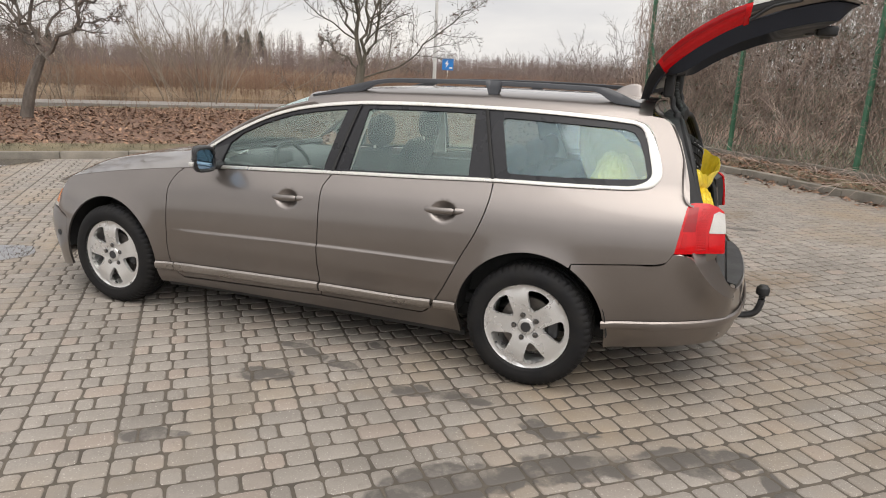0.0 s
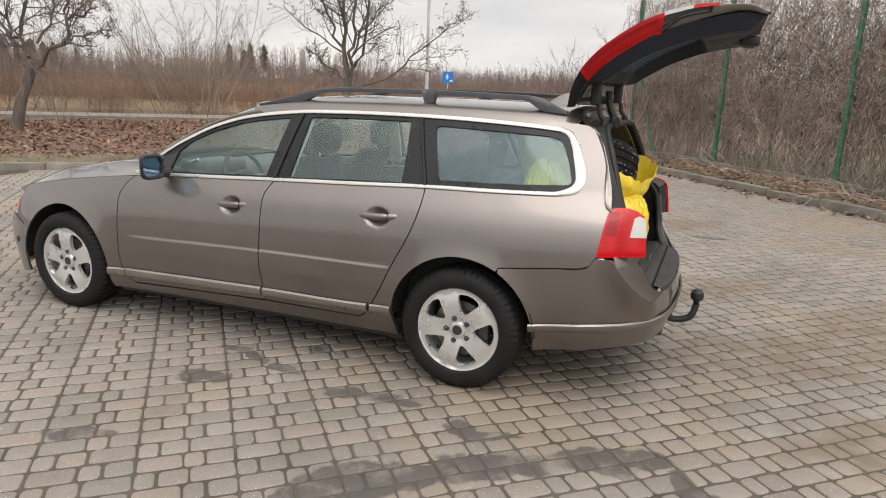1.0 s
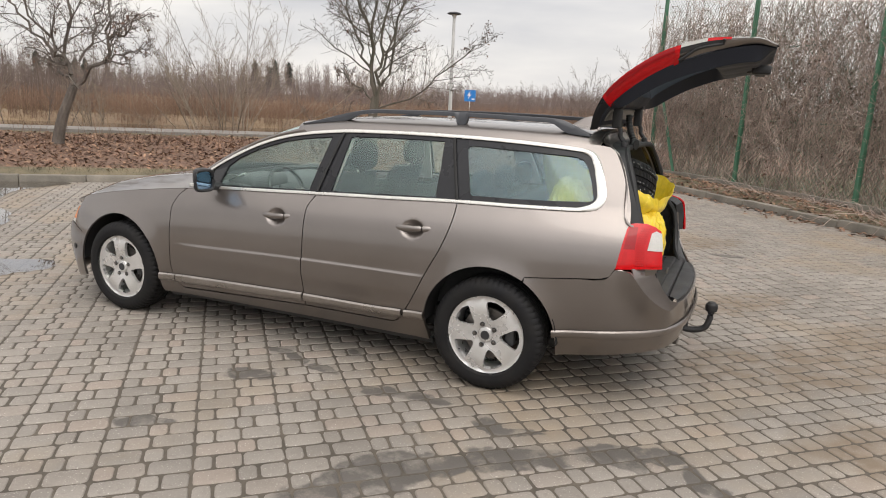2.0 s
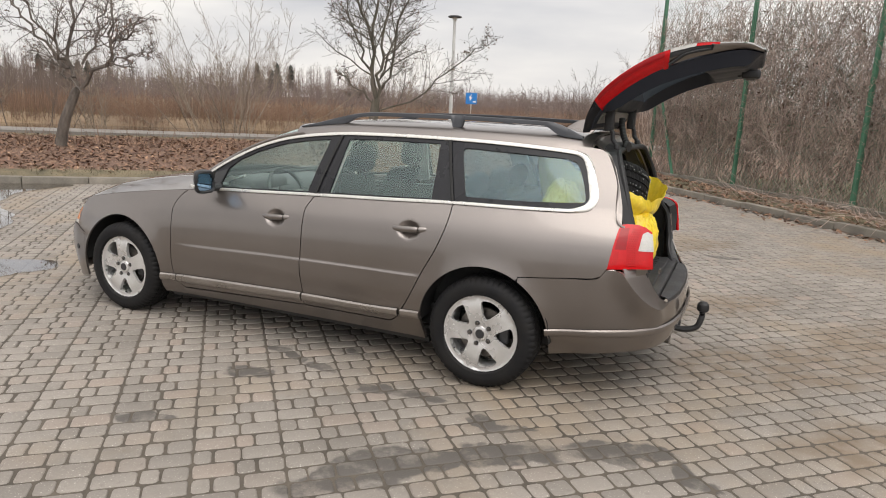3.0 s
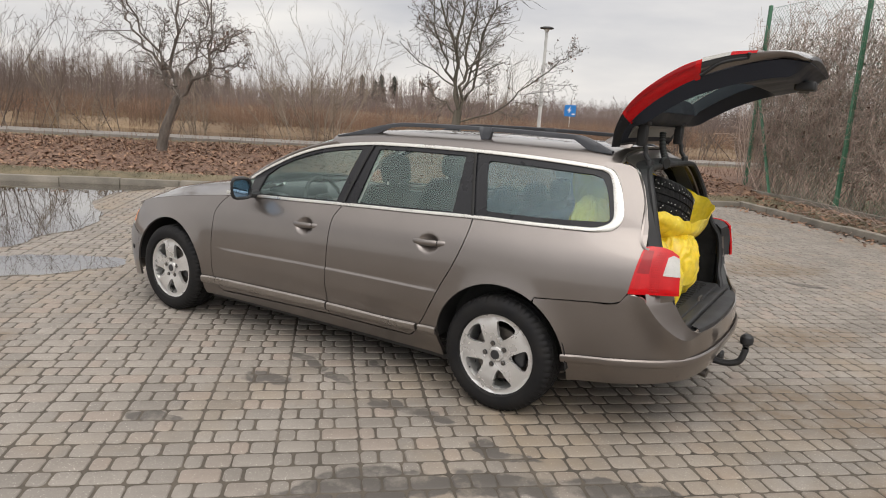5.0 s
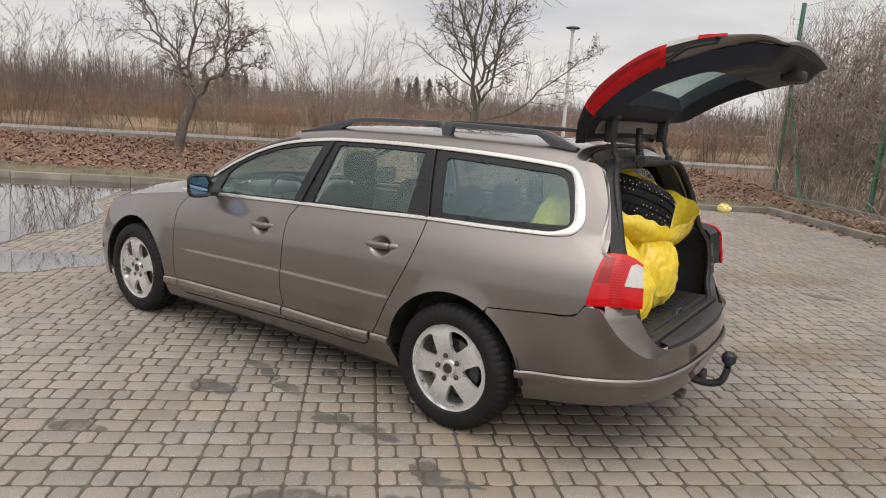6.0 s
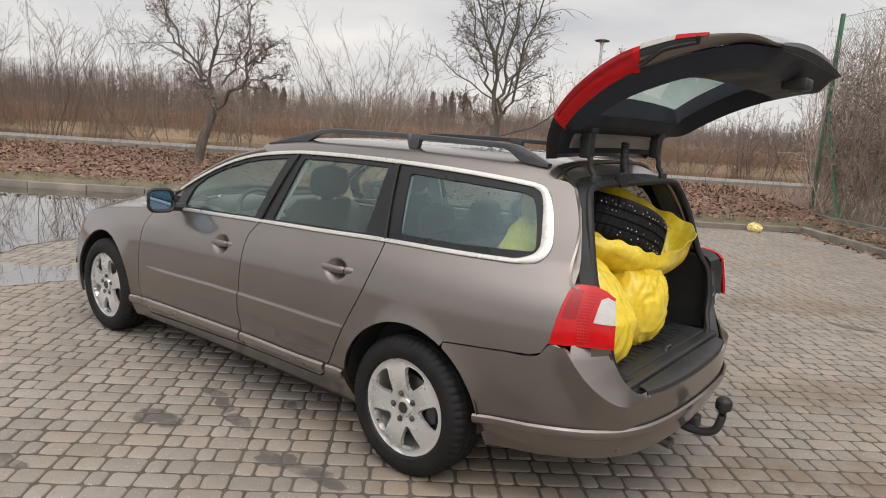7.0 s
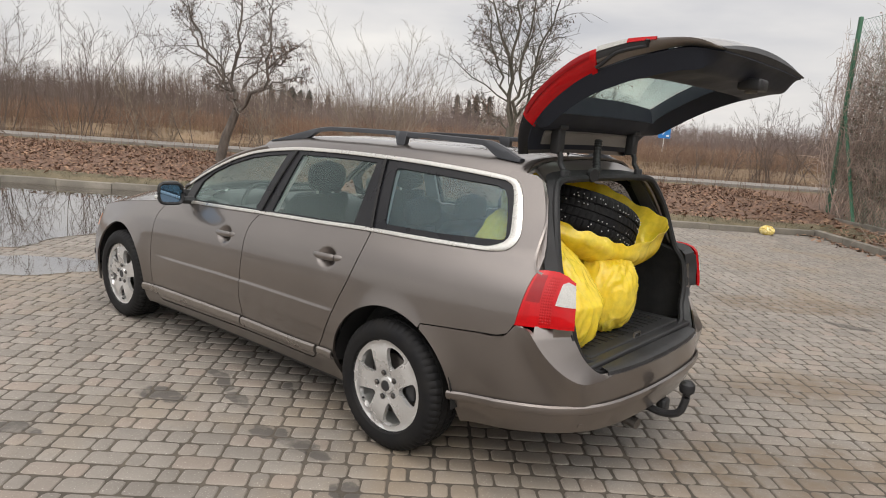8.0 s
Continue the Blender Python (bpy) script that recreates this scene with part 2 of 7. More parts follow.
def puddle_water():
    m = bpy.data.materials.new("puddle_film")
    m.use_nodes = True
    nt = m.node_tree
    nt.nodes.clear()
    out, clear, gloss = nt.nodes.new("ShaderNodeOutputMaterial"), nt.nodes.new("ShaderNodeBsdfTransparent"), nt.nodes.new("ShaderNodeBsdfGlossy")
    clear.inputs["Color"].default_value, gloss.inputs["Roughness"].default_value = rgb(0.50, 0.47, 0.42), 0.02
    fr, mx = add(nt, "ShaderNodeLayerWeight", Blend=0.5), nt.nodes.new("ShaderNodeMixShader")
    k = nt.nodes.new("ShaderNodeMath")
    k.operation = "POWER"
    k.inputs[1].default_value = 1.6
    nt.links.new(fr.outputs["Facing"], k.inputs[0])
    nt.links.new(k.outputs[0], mx.inputs["Fac"])
    nt.links.new(clear.outputs["BSDF"], mx.inputs[1])
    nt.links.new(gloss.outputs["BSDF"], mx.inputs[2])
    nt.links.new(mx.outputs["Shader"], out.inputs["Surface"])
    return m


M_PUDDLE = puddle_water()


def paver_stone():
    """Warm grey blocks: each its own tone, wet and oily patches, mud towards the back of the lot."""
    m = surface("warm_grey_paver", (0.222, 0.198, 0.170), (0.292, 0.262, 0.228), 1.3, 0.74, 0, 0.5, 150, spread=0.22, depth=0.003)
    nt = m.node_tree
    p = nt.nodes["Principled BSDF"]
    col = p.inputs["Base Color"].links[0].from_socket
    info, geo = nt.nodes.new("ShaderNodeObjectInfo"), nt.nodes.new("ShaderNodeNewGeometry")
    pick = nt.nodes.new("ShaderNodeMath")
    pick.operation = "ADD"
    nt.links.new(info.outputs["Random"], pick.inputs[0])
    nt.links.new(geo.outputs["Random Per Island"], pick.inputs[1])
    odd = nt.nodes.new("ShaderNodeMath")
    odd.operation = "PINGPONG"
    odd.inputs[1].default_value = 0.5
    nt.links.new(pick.outputs[0], odd.inputs[0])
    col = blend(nt, ramp(nt, odd.outputs[0], (0.40, 0.0), (0.5, 0.40)), col, rgb(0.285, 0.215, 0.170))
    col = blend(nt, ramp(nt, noise_at(nt, 130.0, 2.0, 0.5), (0.66, 0.0), (0.70, 0.75)), col, rgb(0.50, 0.47, 0.42))
    col = blend(nt, ramp(nt, noise_at(nt, 26.0, 5.0, 0.7), (0.30, 0.45), (0.44, 0.0)), col, rgb(0.12, 0.10, 0.082))
    mud = noise_at(nt, 0.55, 5.0, 0.6)
    col = blend(nt, ramp(nt, mud, (0.50, 0.0), (0.66, 0.7)), col, rgb(0.235, 0.18, 0.12))
    pos = nt.nodes.new("ShaderNodeNewGeometry").outputs["Position"]
    wob = add(nt, "ShaderNodeTexNoise", Scale=3.0, Detail=5.0)
    nt.links.new(pos, wob.inputs["Vector"])
    shift = nt.nodes.new("ShaderNodeVectorMath")
    shift.operation = "MULTIPLY_ADD"
    shift.inputs[1].default_value = (0.5, 0.5, 0)
    nt.links.new(wob.outputs["Color"], shift.inputs[0])
    nt.links.new(pos, shift.inputs[2])
    def patches(spots):
        total = None
        for x, y, rx, ry, turn in spots:
            mp = nt.nodes.new("ShaderNodeMapping")
            mp.vector_type = "TEXTURE"
            mp.inputs["Location"].default_value = (x + 0.25, y + 0.25, 0)
            mp.inputs["Rotation"].default_value = (0, 0, radians(turn))
            mp.inputs["Scale"].default_value = (rx, ry, 1)
            nt.links.new(shift.outputs[0], mp.inputs["Vector"])
            g = nt.nodes.new("ShaderNodeTexGradient")
            g.gradient_type = "SPHERICAL"
            nt.links.new(mp.outputs["Vector"], g.inputs["Vector"])
            if total is None:
                total = g.outputs["Fac"]
            else:
                mxm = nt.nodes.new("ShaderNodeMath")
                mxm.operation = "MAXIMUM"
                nt.links.new(total, mxm.inputs[0])
                nt.links.new(g.outputs["Fac"], mxm.inputs[1])
                total = mxm.outputs[0]
        return total

    total = patches(STAINS)
    soil = blend(nt, 1.0, ramp(nt, patches(MUD), (0.03, 0.0), (0.40, 0.9)), ramp(nt, noise_at(nt, 5.0, 6.0, 0.65), (0.38, 0.25), (0.6, 1.0)), "MULTIPLY")
    col = blend(nt, soil, col, rgb(0.150, 0.112, 0.076))
    blots = noise_at(nt, 7.0, 6.0, 0.65)
    mask = ramp(nt, total, (0.03, 0.0), (0.20, 1.0))
    blot = blend(nt, 1.0, mask, ramp(nt, blots, (0.33, 0.3), (0.50, 1.0)), "MULTIPLY")
    col = blend(nt, blot, col, rgb(0.080, 0.071, 0.062))
    nt.links.new(col, p.inputs["Base Color"])
    return m




STAINS = [(-0.12, -2.05, 0.34, 0.15, 52), (0.02, -1.86, 0.34, 0.15, 42), (0.22, -1.70, 0.30, 0.13, 38), (0.42, -1.55, 0.26, 0.11, 34), (0.84, -1.28, 0.26, 0.10, 28), (1.0, -1.19, 0.20, 0.08, 20), (1.23, -1.32, 0.10, 0.16, 20),
          (-1.29, -1.35, 0.16, 0.08, 10), (-1.28, -1.02, 0.20, 0.06, -15), (-0.92, -1.11, 0.20, 0.06, -12), (-0.47, -1.17, 0.22, 0.07, -10), (-0.19, -1.16, 0.18, 0.06, -5),
          (-0.86, -0.77, 0.12, 0.05, -40), (0.28, -1.23, 0.14, 0.05, 0), (-1.3, -2.1, 0.18, 0.08, 35), (1.2, 4.05, 0.25, 0.12, 0)]
MUD = [(1.7, 0.5, 1.1, 0.5, 40), (2.3, -0.5, 0.9, 0.35, 25), (1.3, 1.9, 0.8, 0.3, 50), (2.6, 1.6, 1.2, 0.5, 40), (0.6, 4.5, 1.2, 0.4, 45), (-3.5, -2.2, 0.7, 0.3, 20)]
M_PAVER = paver_stone()

# ---- building tools ----
def thing(name, label, category, group="", m=None, kind=""):
    ob = new(name)
    ob.empty_display_size = 0.1
    if m is not None:
        ob.matrix_basis = m
    return tagged(ob, label, category, group, kind)


def finish(me, angle=35):
    me.polygons.foreach_set("use_smooth", [True] * len(me.polygons))
    me.set_sharp_from_angle(angle=radians(angle))
    me.update()


def part(name, bm, material, parent=None, label="", angle=35):
    """One mesh object from a bmesh, under a thing or a part."""
    me = bpy.data.meshes.new(name)
    bm.to_mesh(me)
    bm.free()
    me.materials.append(material)
    finish(me, angle)
    ob = new(name, me)
    ob.parent = parent
    if label:
        ob["label"] = label
    return ob


def part_data(name, verts, faces, material, parent=None, label="", angle=35, smooth=True):
    me = bpy.data.meshes.new(name)
    me.from_pydata([tuple(v) for v in verts], [], faces)
    me.materials.append(material)
    if smooth:
        finish(me, angle)
    ob = new(name, me)
    ob.parent = parent
    if label:
        ob["label"] = label
    return ob


def smooth_curve(xs, ys):
    """A smooth function through the given values."""
    xs, ys = np.array(xs, float), np.array(ys, float)
    s = np.diff(ys) / np.diff(xs)
    d = np.r_[s[0], (s[:-1] * np.diff(xs)[1:] + s[1:] * np.diff(xs)[:-1]) / (xs[2:] - xs[:-2]), s[-1]]

    def f(x):
        x = min(max(x, xs[0]), xs[-1])
        i = min(max(int(np.searchsorted(xs, x)) - 1, 0), len(xs) - 2)
        h = xs[i + 1] - xs[i]
        t = (x - xs[i]) / h
        return float((2 * t**3 - 3 * t**2 + 1) * ys[i] + (t**3 - 2 * t**2 + t) * h * d[i] + (3 * t**2 - 2 * t**3) * ys[i + 1] + (t**3 - t**2) * h * d[i + 1])

    return f


def spline(points, n=8, closed=False):
    """A smooth line through points of any dimension, n steps a span."""
    p = [np.array(q, float) for q in points]
    out, m = [], len(p)
    for i in range(m if closed else m - 1):
        a, b = p[i], p[(i + 1) % m]
        z = p[(i - 1) % m] if closed or i > 0 else 2 * a - b
        c = p[(i + 2) % m] if closed or i + 2 < m else 2 * b - a
        for k in range(n):
            t = k / n
            out.append(0.5 * (2 * a + (b - z) * t + (2 * z - 5 * a + 4 * b - c) * t * t + (3 * a - z - 3 * b + c) * t**3))
    if not closed:
        out.append(p[-1])
    return out


def area2(poly):
    return sum(a[0] * b[1] - b[0] * a[1] for a, b in zip(poly, [*poly[1:], poly[0]]))


def shrunk(poly, d):
    """A closed outline drawn in by d."""
    n, out = len(poly), []
    s = 1 if area2(poly) > 0 else -1
    for i in range(n):
        a, b, c = (np.array(poly[k % n][:2], float) for k in (i - 1, i, i + 1))
        e, f = b - a, c - b
        e, f = e / (np.linalg.norm(e) + 1e-9), f / (np.linalg.norm(f) + 1e-9)
        v = np.array([-e[1] - f[1], e[0] + f[0]])
        v /= np.linalg.norm(v) + 1e-9
        k = max(0.4, v @ np.array([-e[1], e[0]]))
        out.append(b + s * v * d / k)
    return out


def shell(bm, thick):
    """Gives a sheet its thickness, inwards."""
    bm.normal_update()
    faces, rim = bm.faces[:], [e for e in bm.edges if e.is_boundary]
    inner = {v: bm.verts.new(v.co - v.normal * thick) for v in bm.verts[:]}
    for f in faces:
        bm.faces.new([inner[v] for v in reversed(f.verts)])
    for e in rim:
        lp = e.link_loops[0]
        a, b = lp.vert, lp.link_loop_next.vert
        bm.faces.new([b, a, inner[a], inner[b]])
    return bm


def region(poly, f, thick=0.006, step=0.06, zstep=0.04, mirror=False, cuts=((), ())):
    """A sheet of the outline poly, in (u, z), laid on the surface f(u, z)."""
    poly = [tuple(p[:2]) for p in poly]
    if area2(poly) < 0:
        poly = poly[::-1]
    bm = bmesh.new()
    bm.faces.new([bm.verts.new((u, 0, z)) for u, z in poly])
    us, zs = [p[0] for p in poly], [p[1] for p in poly]
    lines = [((c, 0, 0), (1, 0, 0)) for c in [*np.arange(min(us) + step * 0.5, max(us), step), *cuts[0]]]
    lines += [((0, 0, c), (0, 0, 1)) for c in [*np.arange(min(zs) + zstep * 0.5, max(zs), zstep), *cuts[1]]]
    for co, no in lines:
        bmesh.ops.bisect_plane(bm, geom=bm.verts[:] + bm.edges[:] + bm.faces[:], dist=1e-5, plane_co=co, plane_no=no)
    for v in bm.verts:
        x, y, z = f(v.co.x, v.co.z)
        v.co = (x, -y if mirror else y, z)
    if mirror:
        bmesh.ops.reverse_faces(bm, faces=bm.faces[:])
    if thick:
        shell(bm, thick)
    return bm


def ring(outer, inner, f, n=72, thick=0.006, mirror=False):
    """A sheet between two closed outlines in (u, z), on the surface f."""
    c = np.mean([p[:2] for p in inner], axis=0)

    def reach(poly, way):
        best = 0
        for p, q in zip(poly, [*poly[1:], poly[0]]):
            p, q = np.array(p[:2], float), np.array(q[:2], float)
            e = q - p
            den = way[0] * e[1] - way[1] * e[0]
            if abs(den) > 1e-12:
                d = ((p - c)[0] * e[1] - (p - c)[1] * e[0]) / den
                s = ((p - c)[0] * way[1] - (p - c)[1] * way[0]) / den
                if d > best and -1e-6 <= s <= 1 + 1e-6:
                    best = d
        return c + way * best

    turns = sorted({math.atan2(p[1] - c[1], p[0] - c[0]) for p in [*outer, *inner]} | {2 * math.pi * k / n - math.pi for k in range(n)})
    bm, rows = bmesh.new(), []
    for a in turns:
        way = np.array([math.cos(a), math.sin(a)])
        rows.append([bm.verts.new(f(*reach(poly, way))) for poly in (outer, inner)])
    for (a, b), (d, e) in zip(rows, [*rows[1:], rows[0]]):
        bm.faces.new([a, d, e, b])
    if mirror:
        for v in bm.verts:
            v.co.y = -v.co.y
        bmesh.ops.reverse_faces(bm, faces=bm.faces[:])
    return shell(bm, thick)


def grid(rows, closed_u=False, closed_v=False, thick=0.0):
    """A sheet through rows of points; thick gives it a second face."""
    bm = bmesh.new()
    vs = [[bm.verts.new(tuple(p)) for p in row] for row in rows]
    for i in range(len(vs) if closed_u else len(vs) - 1):
        a, b = vs[i], vs[(i + 1) % len(vs)]
        for j in range(len(a) if closed_v else len(a) - 1):
            k = (j + 1) % len(a)
            if len({a[j], a[k], b[k], b[j]}) == 4:
                bm.faces.new([a[j], a[k], b[k], b[j]])
    if thick:
        shell(bm, thick)
    return bm


def moved(bm, m):
    bmesh.ops.transform(bm, matrix=m, verts=bm.verts[:])
    return bm


def faced(bm, way):
    bmesh.ops.recalc_face_normals(bm, faces=bm.faces[:])
    bm.normal_update()
    if sum(f.normal.dot(Vector(way)) for f in bm.faces) < 0:
        bmesh.ops.reverse_faces(bm, faces=bm.faces[:])
    return bm


def sweep(points, radius, sides=8, closed=False, flat=1.0, up=(0, 0, 1), caps=True):
    """A rod along points. flat squeezes it along up."""
    pts, rings, n = [Vector(p) for p in points], [], len(points)
    for i, p in enumerate(pts):
        a = pts[(i - 1) % n] if closed or i else p
        b = pts[(i + 1) % n] if closed or i + 1 < n else p
        t = (b - a).normalized()
        u = Vector(up)
        side = t.cross(u)
        side = side.normalized() if side.length > 1e-4 else t.orthogonal().normalized()
        top = side.cross(t)
        r = radius[i] if isinstance(radius, (list, tuple)) else radius
        rings.append([p + side * r * math.cos(2 * math.pi * k / sides) + top * r * flat * math.sin(2 * math.pi * k / sides) for k in range(sides)])
    bm = grid(rings, closed_u=closed, closed_v=True)
    if caps and not closed:
        bm.verts.ensure_lookup_table()
        bm.faces.new(bm.verts[:sides][::-1])
        bm.faces.new(bm.verts[-sides:])
    bmesh.ops.recalc_face_normals(bm, faces=bm.faces[:])
    return bm


def lathe(profile, n=48, axis="y"):
    """A turned body: profile of (radius, along), about the y axis."""
    rows = []
    for k in range(n):
        a = 2 * math.pi * k / n
        rows.append([(r * math.cos(a), d, r * math.sin(a)) for r, d in profile])
    bm = grid(rows, closed_u=True)
    bmesh.ops.remove_doubles(bm, verts=bm.verts[:], dist=1e-5)
    bmesh.ops.recalc_face_normals(bm, faces=bm.faces[:])
    return bm


def rounded(sx, sy, sz, r, at=(0, 0, 0), segments=3, turn=None):
    bm = bmesh.new()
    bmesh.ops.create_cube(bm, size=1)
    for v in bm.verts:
        v.co = (v.co.x * sx, v.co.y * sy, v.co.z * sz)
    bmesh.ops.bevel(bm, geom=bm.edges[:], offset=r, segments=segments, affect="EDGES", profile=0.5)
    if turn is not None:
        bmesh.ops.transform(bm, matrix=turn, verts=bm.verts[:])
    bmesh.ops.translate(bm, vec=at, verts=bm.verts[:])
    return bm


def joined(*bms):
    out = bms[0]
    for b in bms[1:]:
        me = bpy.data.meshes.new("joining")
        b.to_mesh(me)
        b.free()
        out.from_mesh(me)
        bpy.data.meshes.remove(me)
    return out


def tube_data(lines, sides):
    """Vertices and faces of tapered stems: each line is (points, first radius, last radius)."""
    verts, faces = [], []
    for pts, r0, r1 in lines:
        base, n = len(verts), len(pts)
        for i, p in enumerate(pts):
            t = pts[min(i + 1, n - 1)] - pts[max(i - 1, 0)]
            s = np.cross(t, (0.31, 0.52, 0.79))
            s /= np.linalg.norm(s) + 1e-9
            q = np.cross(s, t)
            q /= np.linalg.norm(q) + 1e-9
            r = r0 + (r1 - r0) * i / (n - 1)
            for k in range(sides):
                a = 2 * math.pi * k / sides
                verts.append(p + r * (math.cos(a) * s + math.sin(a) * q))
        for i in range(n - 1):
            for k in range(sides):
                j = (k + 1) % sides
                faces.append((base + i * sides + k, base + i * sides + j, base + (i + 1) * sides + j, base + (i + 1) * sides + k))
    return verts, faces


def loose(ob):
    ob["kind"] = "stuff"
    return ob


def stuff(ob, label, category):
    return tagged(ob, label, category, kind="stuff")


def structure(ob, label, category):
    return tagged(ob, label, category, kind="structure")

# ---- the lot: its own axes, a along the paver rows, b towards the entrance ----
CORNER, LOT_TURN = np.array([-0.62, 10.97]), radians(41.5)
AX, BX = np.array([math.cos(LOT_TURN), math.sin(LOT_TURN)]), np.array([math.sin(LOT_TURN), -math.cos(LOT_TURN)])


def lot(a, b, z=0.0):
    p = CORNER + a * AX + b * BX
    return np.array([p[0], p[1], z])


def lot_ab(x, y):
    d = np.array([x, y]) - CORNER
    return d @ AX, d @ BX


bank = smooth_curve([0, 0.15, 1, 2.5, 3.4, 4.5, 6.95, 7.15, 8.0, 15.8, 17.2, 22, 60, 700], [-0.02, 0.09, 0.15, 0.30, 0.37, 0.40, 0.40, 0.33, -0.1, -0.1, 0.34, 0.36, 0.3, 0.3])
side_bank = smooth_curve([0, 0.15, 1.1, 1.6, 5, 700], [-0.02, 0.1, 0.13, 0.17, 0.25, 0.3])


def step01_of(v):
    v = min(1.0, max(0.0, v))
    return v * v * (3 - 2 * v)


def dip(x, y):
    """Where the paving sags and water stands, before the nose of the car."""
    a, b = lot_ab(x, y)
    d = 0.012 * step01_of((-9.9 - a) / 0.8) * step01_of((7.4 - b) / 0.8)
    return d + 0.005 * noise.noise((x * 0.9, y * 0.9, 0.0)) - 0.002


def ground_z(a, b):
    if a < 0 and b > 0:
        return -0.0048 - dip(*lot(a, b)[:2])
    if b <= 0:
        return bank(-b) + (0.03 * noise.noise((a * 0.7, b * 0.7, 3.0)) if b < -0.3 else 0)
    return side_bank(a) + (0.03 * noise.noise((a * 0.7, b * 0.7, 3.0)) if a > 0.3 else 0)


def build_ground():
    la = [-700, -300, -150, -90, -60, *np.arange(-44, -24, 0.8), *np.arange(-24, -0.2, 0.4), 0, 0.15, 0.6, 1.0, 1.4, 1.8, 2.4, *np.arange(3, 16, 1.5), 20, 40, 90, 200, 700]
    lb = [-700, -300, -150, -80, -50, -36, -28, -22, -20, -18, -17.2, -16.8, -16.4, -16, -15.5, -14.5, *np.arange(-13.5, -6.5, 0.5), -6.3, -5.8, -5.3, -4.8, *np.arange(-4.2, -0.2, 0.45), -0.15, 0, *np.arange(0.4, 22, 0.4), 26, 40, 90, 200, 700]
    verts = [lot(a, b, ground_z(a, b)) for a in la for b in lb]
    faces, slots, n = [], [], len(lb)
    for i in range(len(la) - 1):
        for j in range(n - 1):
            a, b = (la[i] + la[i + 1]) / 2, (lb[j] + lb[j + 1]) / 2
            faces.append((i * n + j, (i) * n + j + 1, (i + 1) * n + j + 1, (i + 1) * n + j))
            if a < 0 and b > 0:
                slots.append(0)
            elif b < 0:
                slots.append(2 if b > -0.7 else 1 if b > -5.3 else 2 if b > -9 else 3)
            else:
                slots.append(0 if a < 0.15 else 2 if a < 6 else 3)
    ob = part_data("ground", verts, [f[::-1] for f in faces], M_SOIL)
    for m in (M_MULCHSOIL, M_VERGE, M_MEADOW):
        ob.data.materials.append(m)
    ob.data.polygons.foreach_set("material_index", slots)
    structure(ob, "sandy soil, brown leaf mulch and dead meadow ground", "ground")
    return ob


build_ground()


def strip_mesh(b0, b1, z, a0, a1, thick=0.12, step=1.5):
    top = [[lot(a, b, z) for b in (b0, b1)] for a in np.arange(a0, a1 + 0.1, step)]
    bm = grid(top, thick=thick)
    return bm


def build_path():
    path = structure(part("footpath", strip_mesh(-5.5, -6.9, 0.425, -60, 40), M_PATH), "pale grey concrete footpath behind the planting strip", "footpath")
    for b in (-5.45, -6.95):
        for k in range(-26, 8):
            bm = rounded(0.99, 0.08, 0.2, 0.012, segments=1)
            bmesh.ops.transform(bm, matrix=Matrix.Translation(lot(k + 0.5, b, 0.35 + 0.008 * math.sin(k * 2.1))) @ Matrix.Rotation(LOT_TURN, 4, "Z"), verts=bm.verts[:])
            part("edging_stone", bm, M_KERB, path)
    return path


build_path()


def build_kerbs():
    kerb = structure(thing("kerb", "weathered concrete kerb round the paved lot", "kerb"), "", "")
    stone = rounded(0.992, 0.15, 0.36, 0.018, segments=2)
    me = bpy.data.meshes.new("kerb_stone")
    stone.to_mesh(me)
    stone.free()
    me.materials.append(M_KERB)
    finish(me)
    for k in range(-24, 0):
        ob = new("kerb_stone", me)
        ob.parent = kerb
        ob.matrix_basis = Matrix.Translation(lot(k + 0.5, -0.075, -0.075 + 0.006 * math.sin(k * 3.7))) @ Matrix.Rotation(LOT_TURN + 0.004 * math.sin(k * 5), 4, "Z")
    for k in range(0, 15):
        ob = new("kerb_stone", me)
        ob.parent = kerb
        ob.matrix_basis = Matrix.Translation(lot(0.075, k + 0.35, -0.06 + 0.012 * math.sin(k * 2.9))) @ Matrix.Rotation(LOT_TURN + math.pi / 2 + 0.01 * math.sin(k * 5), 4, "Z")
    plinth = structure(thing("fence_plinth", "low concrete edging below the wire fence", "plinth"), "", "")
    for k in range(-2, 15):
        ob = new("plinth_slab", me)
        ob.parent = plinth
        ob.matrix_basis = Matrix.Translation(lot(1.28, k + 0.9, 0.055 + 0.012 * math.sin(k * 4.3))) @ Matrix.Rotation(LOT_TURN + math.pi / 2, 4, "Z") @ Matrix.Diagonal((1, 0.6, 1, 1))
    return kerb


build_kerbs()

ditch = part("ditch_water", grid([[lot(a, b, 0.165) for b in (-17.6, -7.2)] for a in np.arange(-90, 61, 10)]), M_WATER)
structure(ditch, "still brown water in a ditch behind the footpath", "water")


# ---- plants ----
def wander(rng, p, d, length, steps, wiggle, lift=0.0):
    pts, d = [np.array(p, float)], np.array(d, float) / np.linalg.norm(d)
    for _ in range(steps):
        d = d + rng.normal(0, wiggle, 3) + np.array([0, 0, lift])
        d /= np.linalg.norm(d)
        pts.append(pts[-1] + d * length / steps)
    return pts


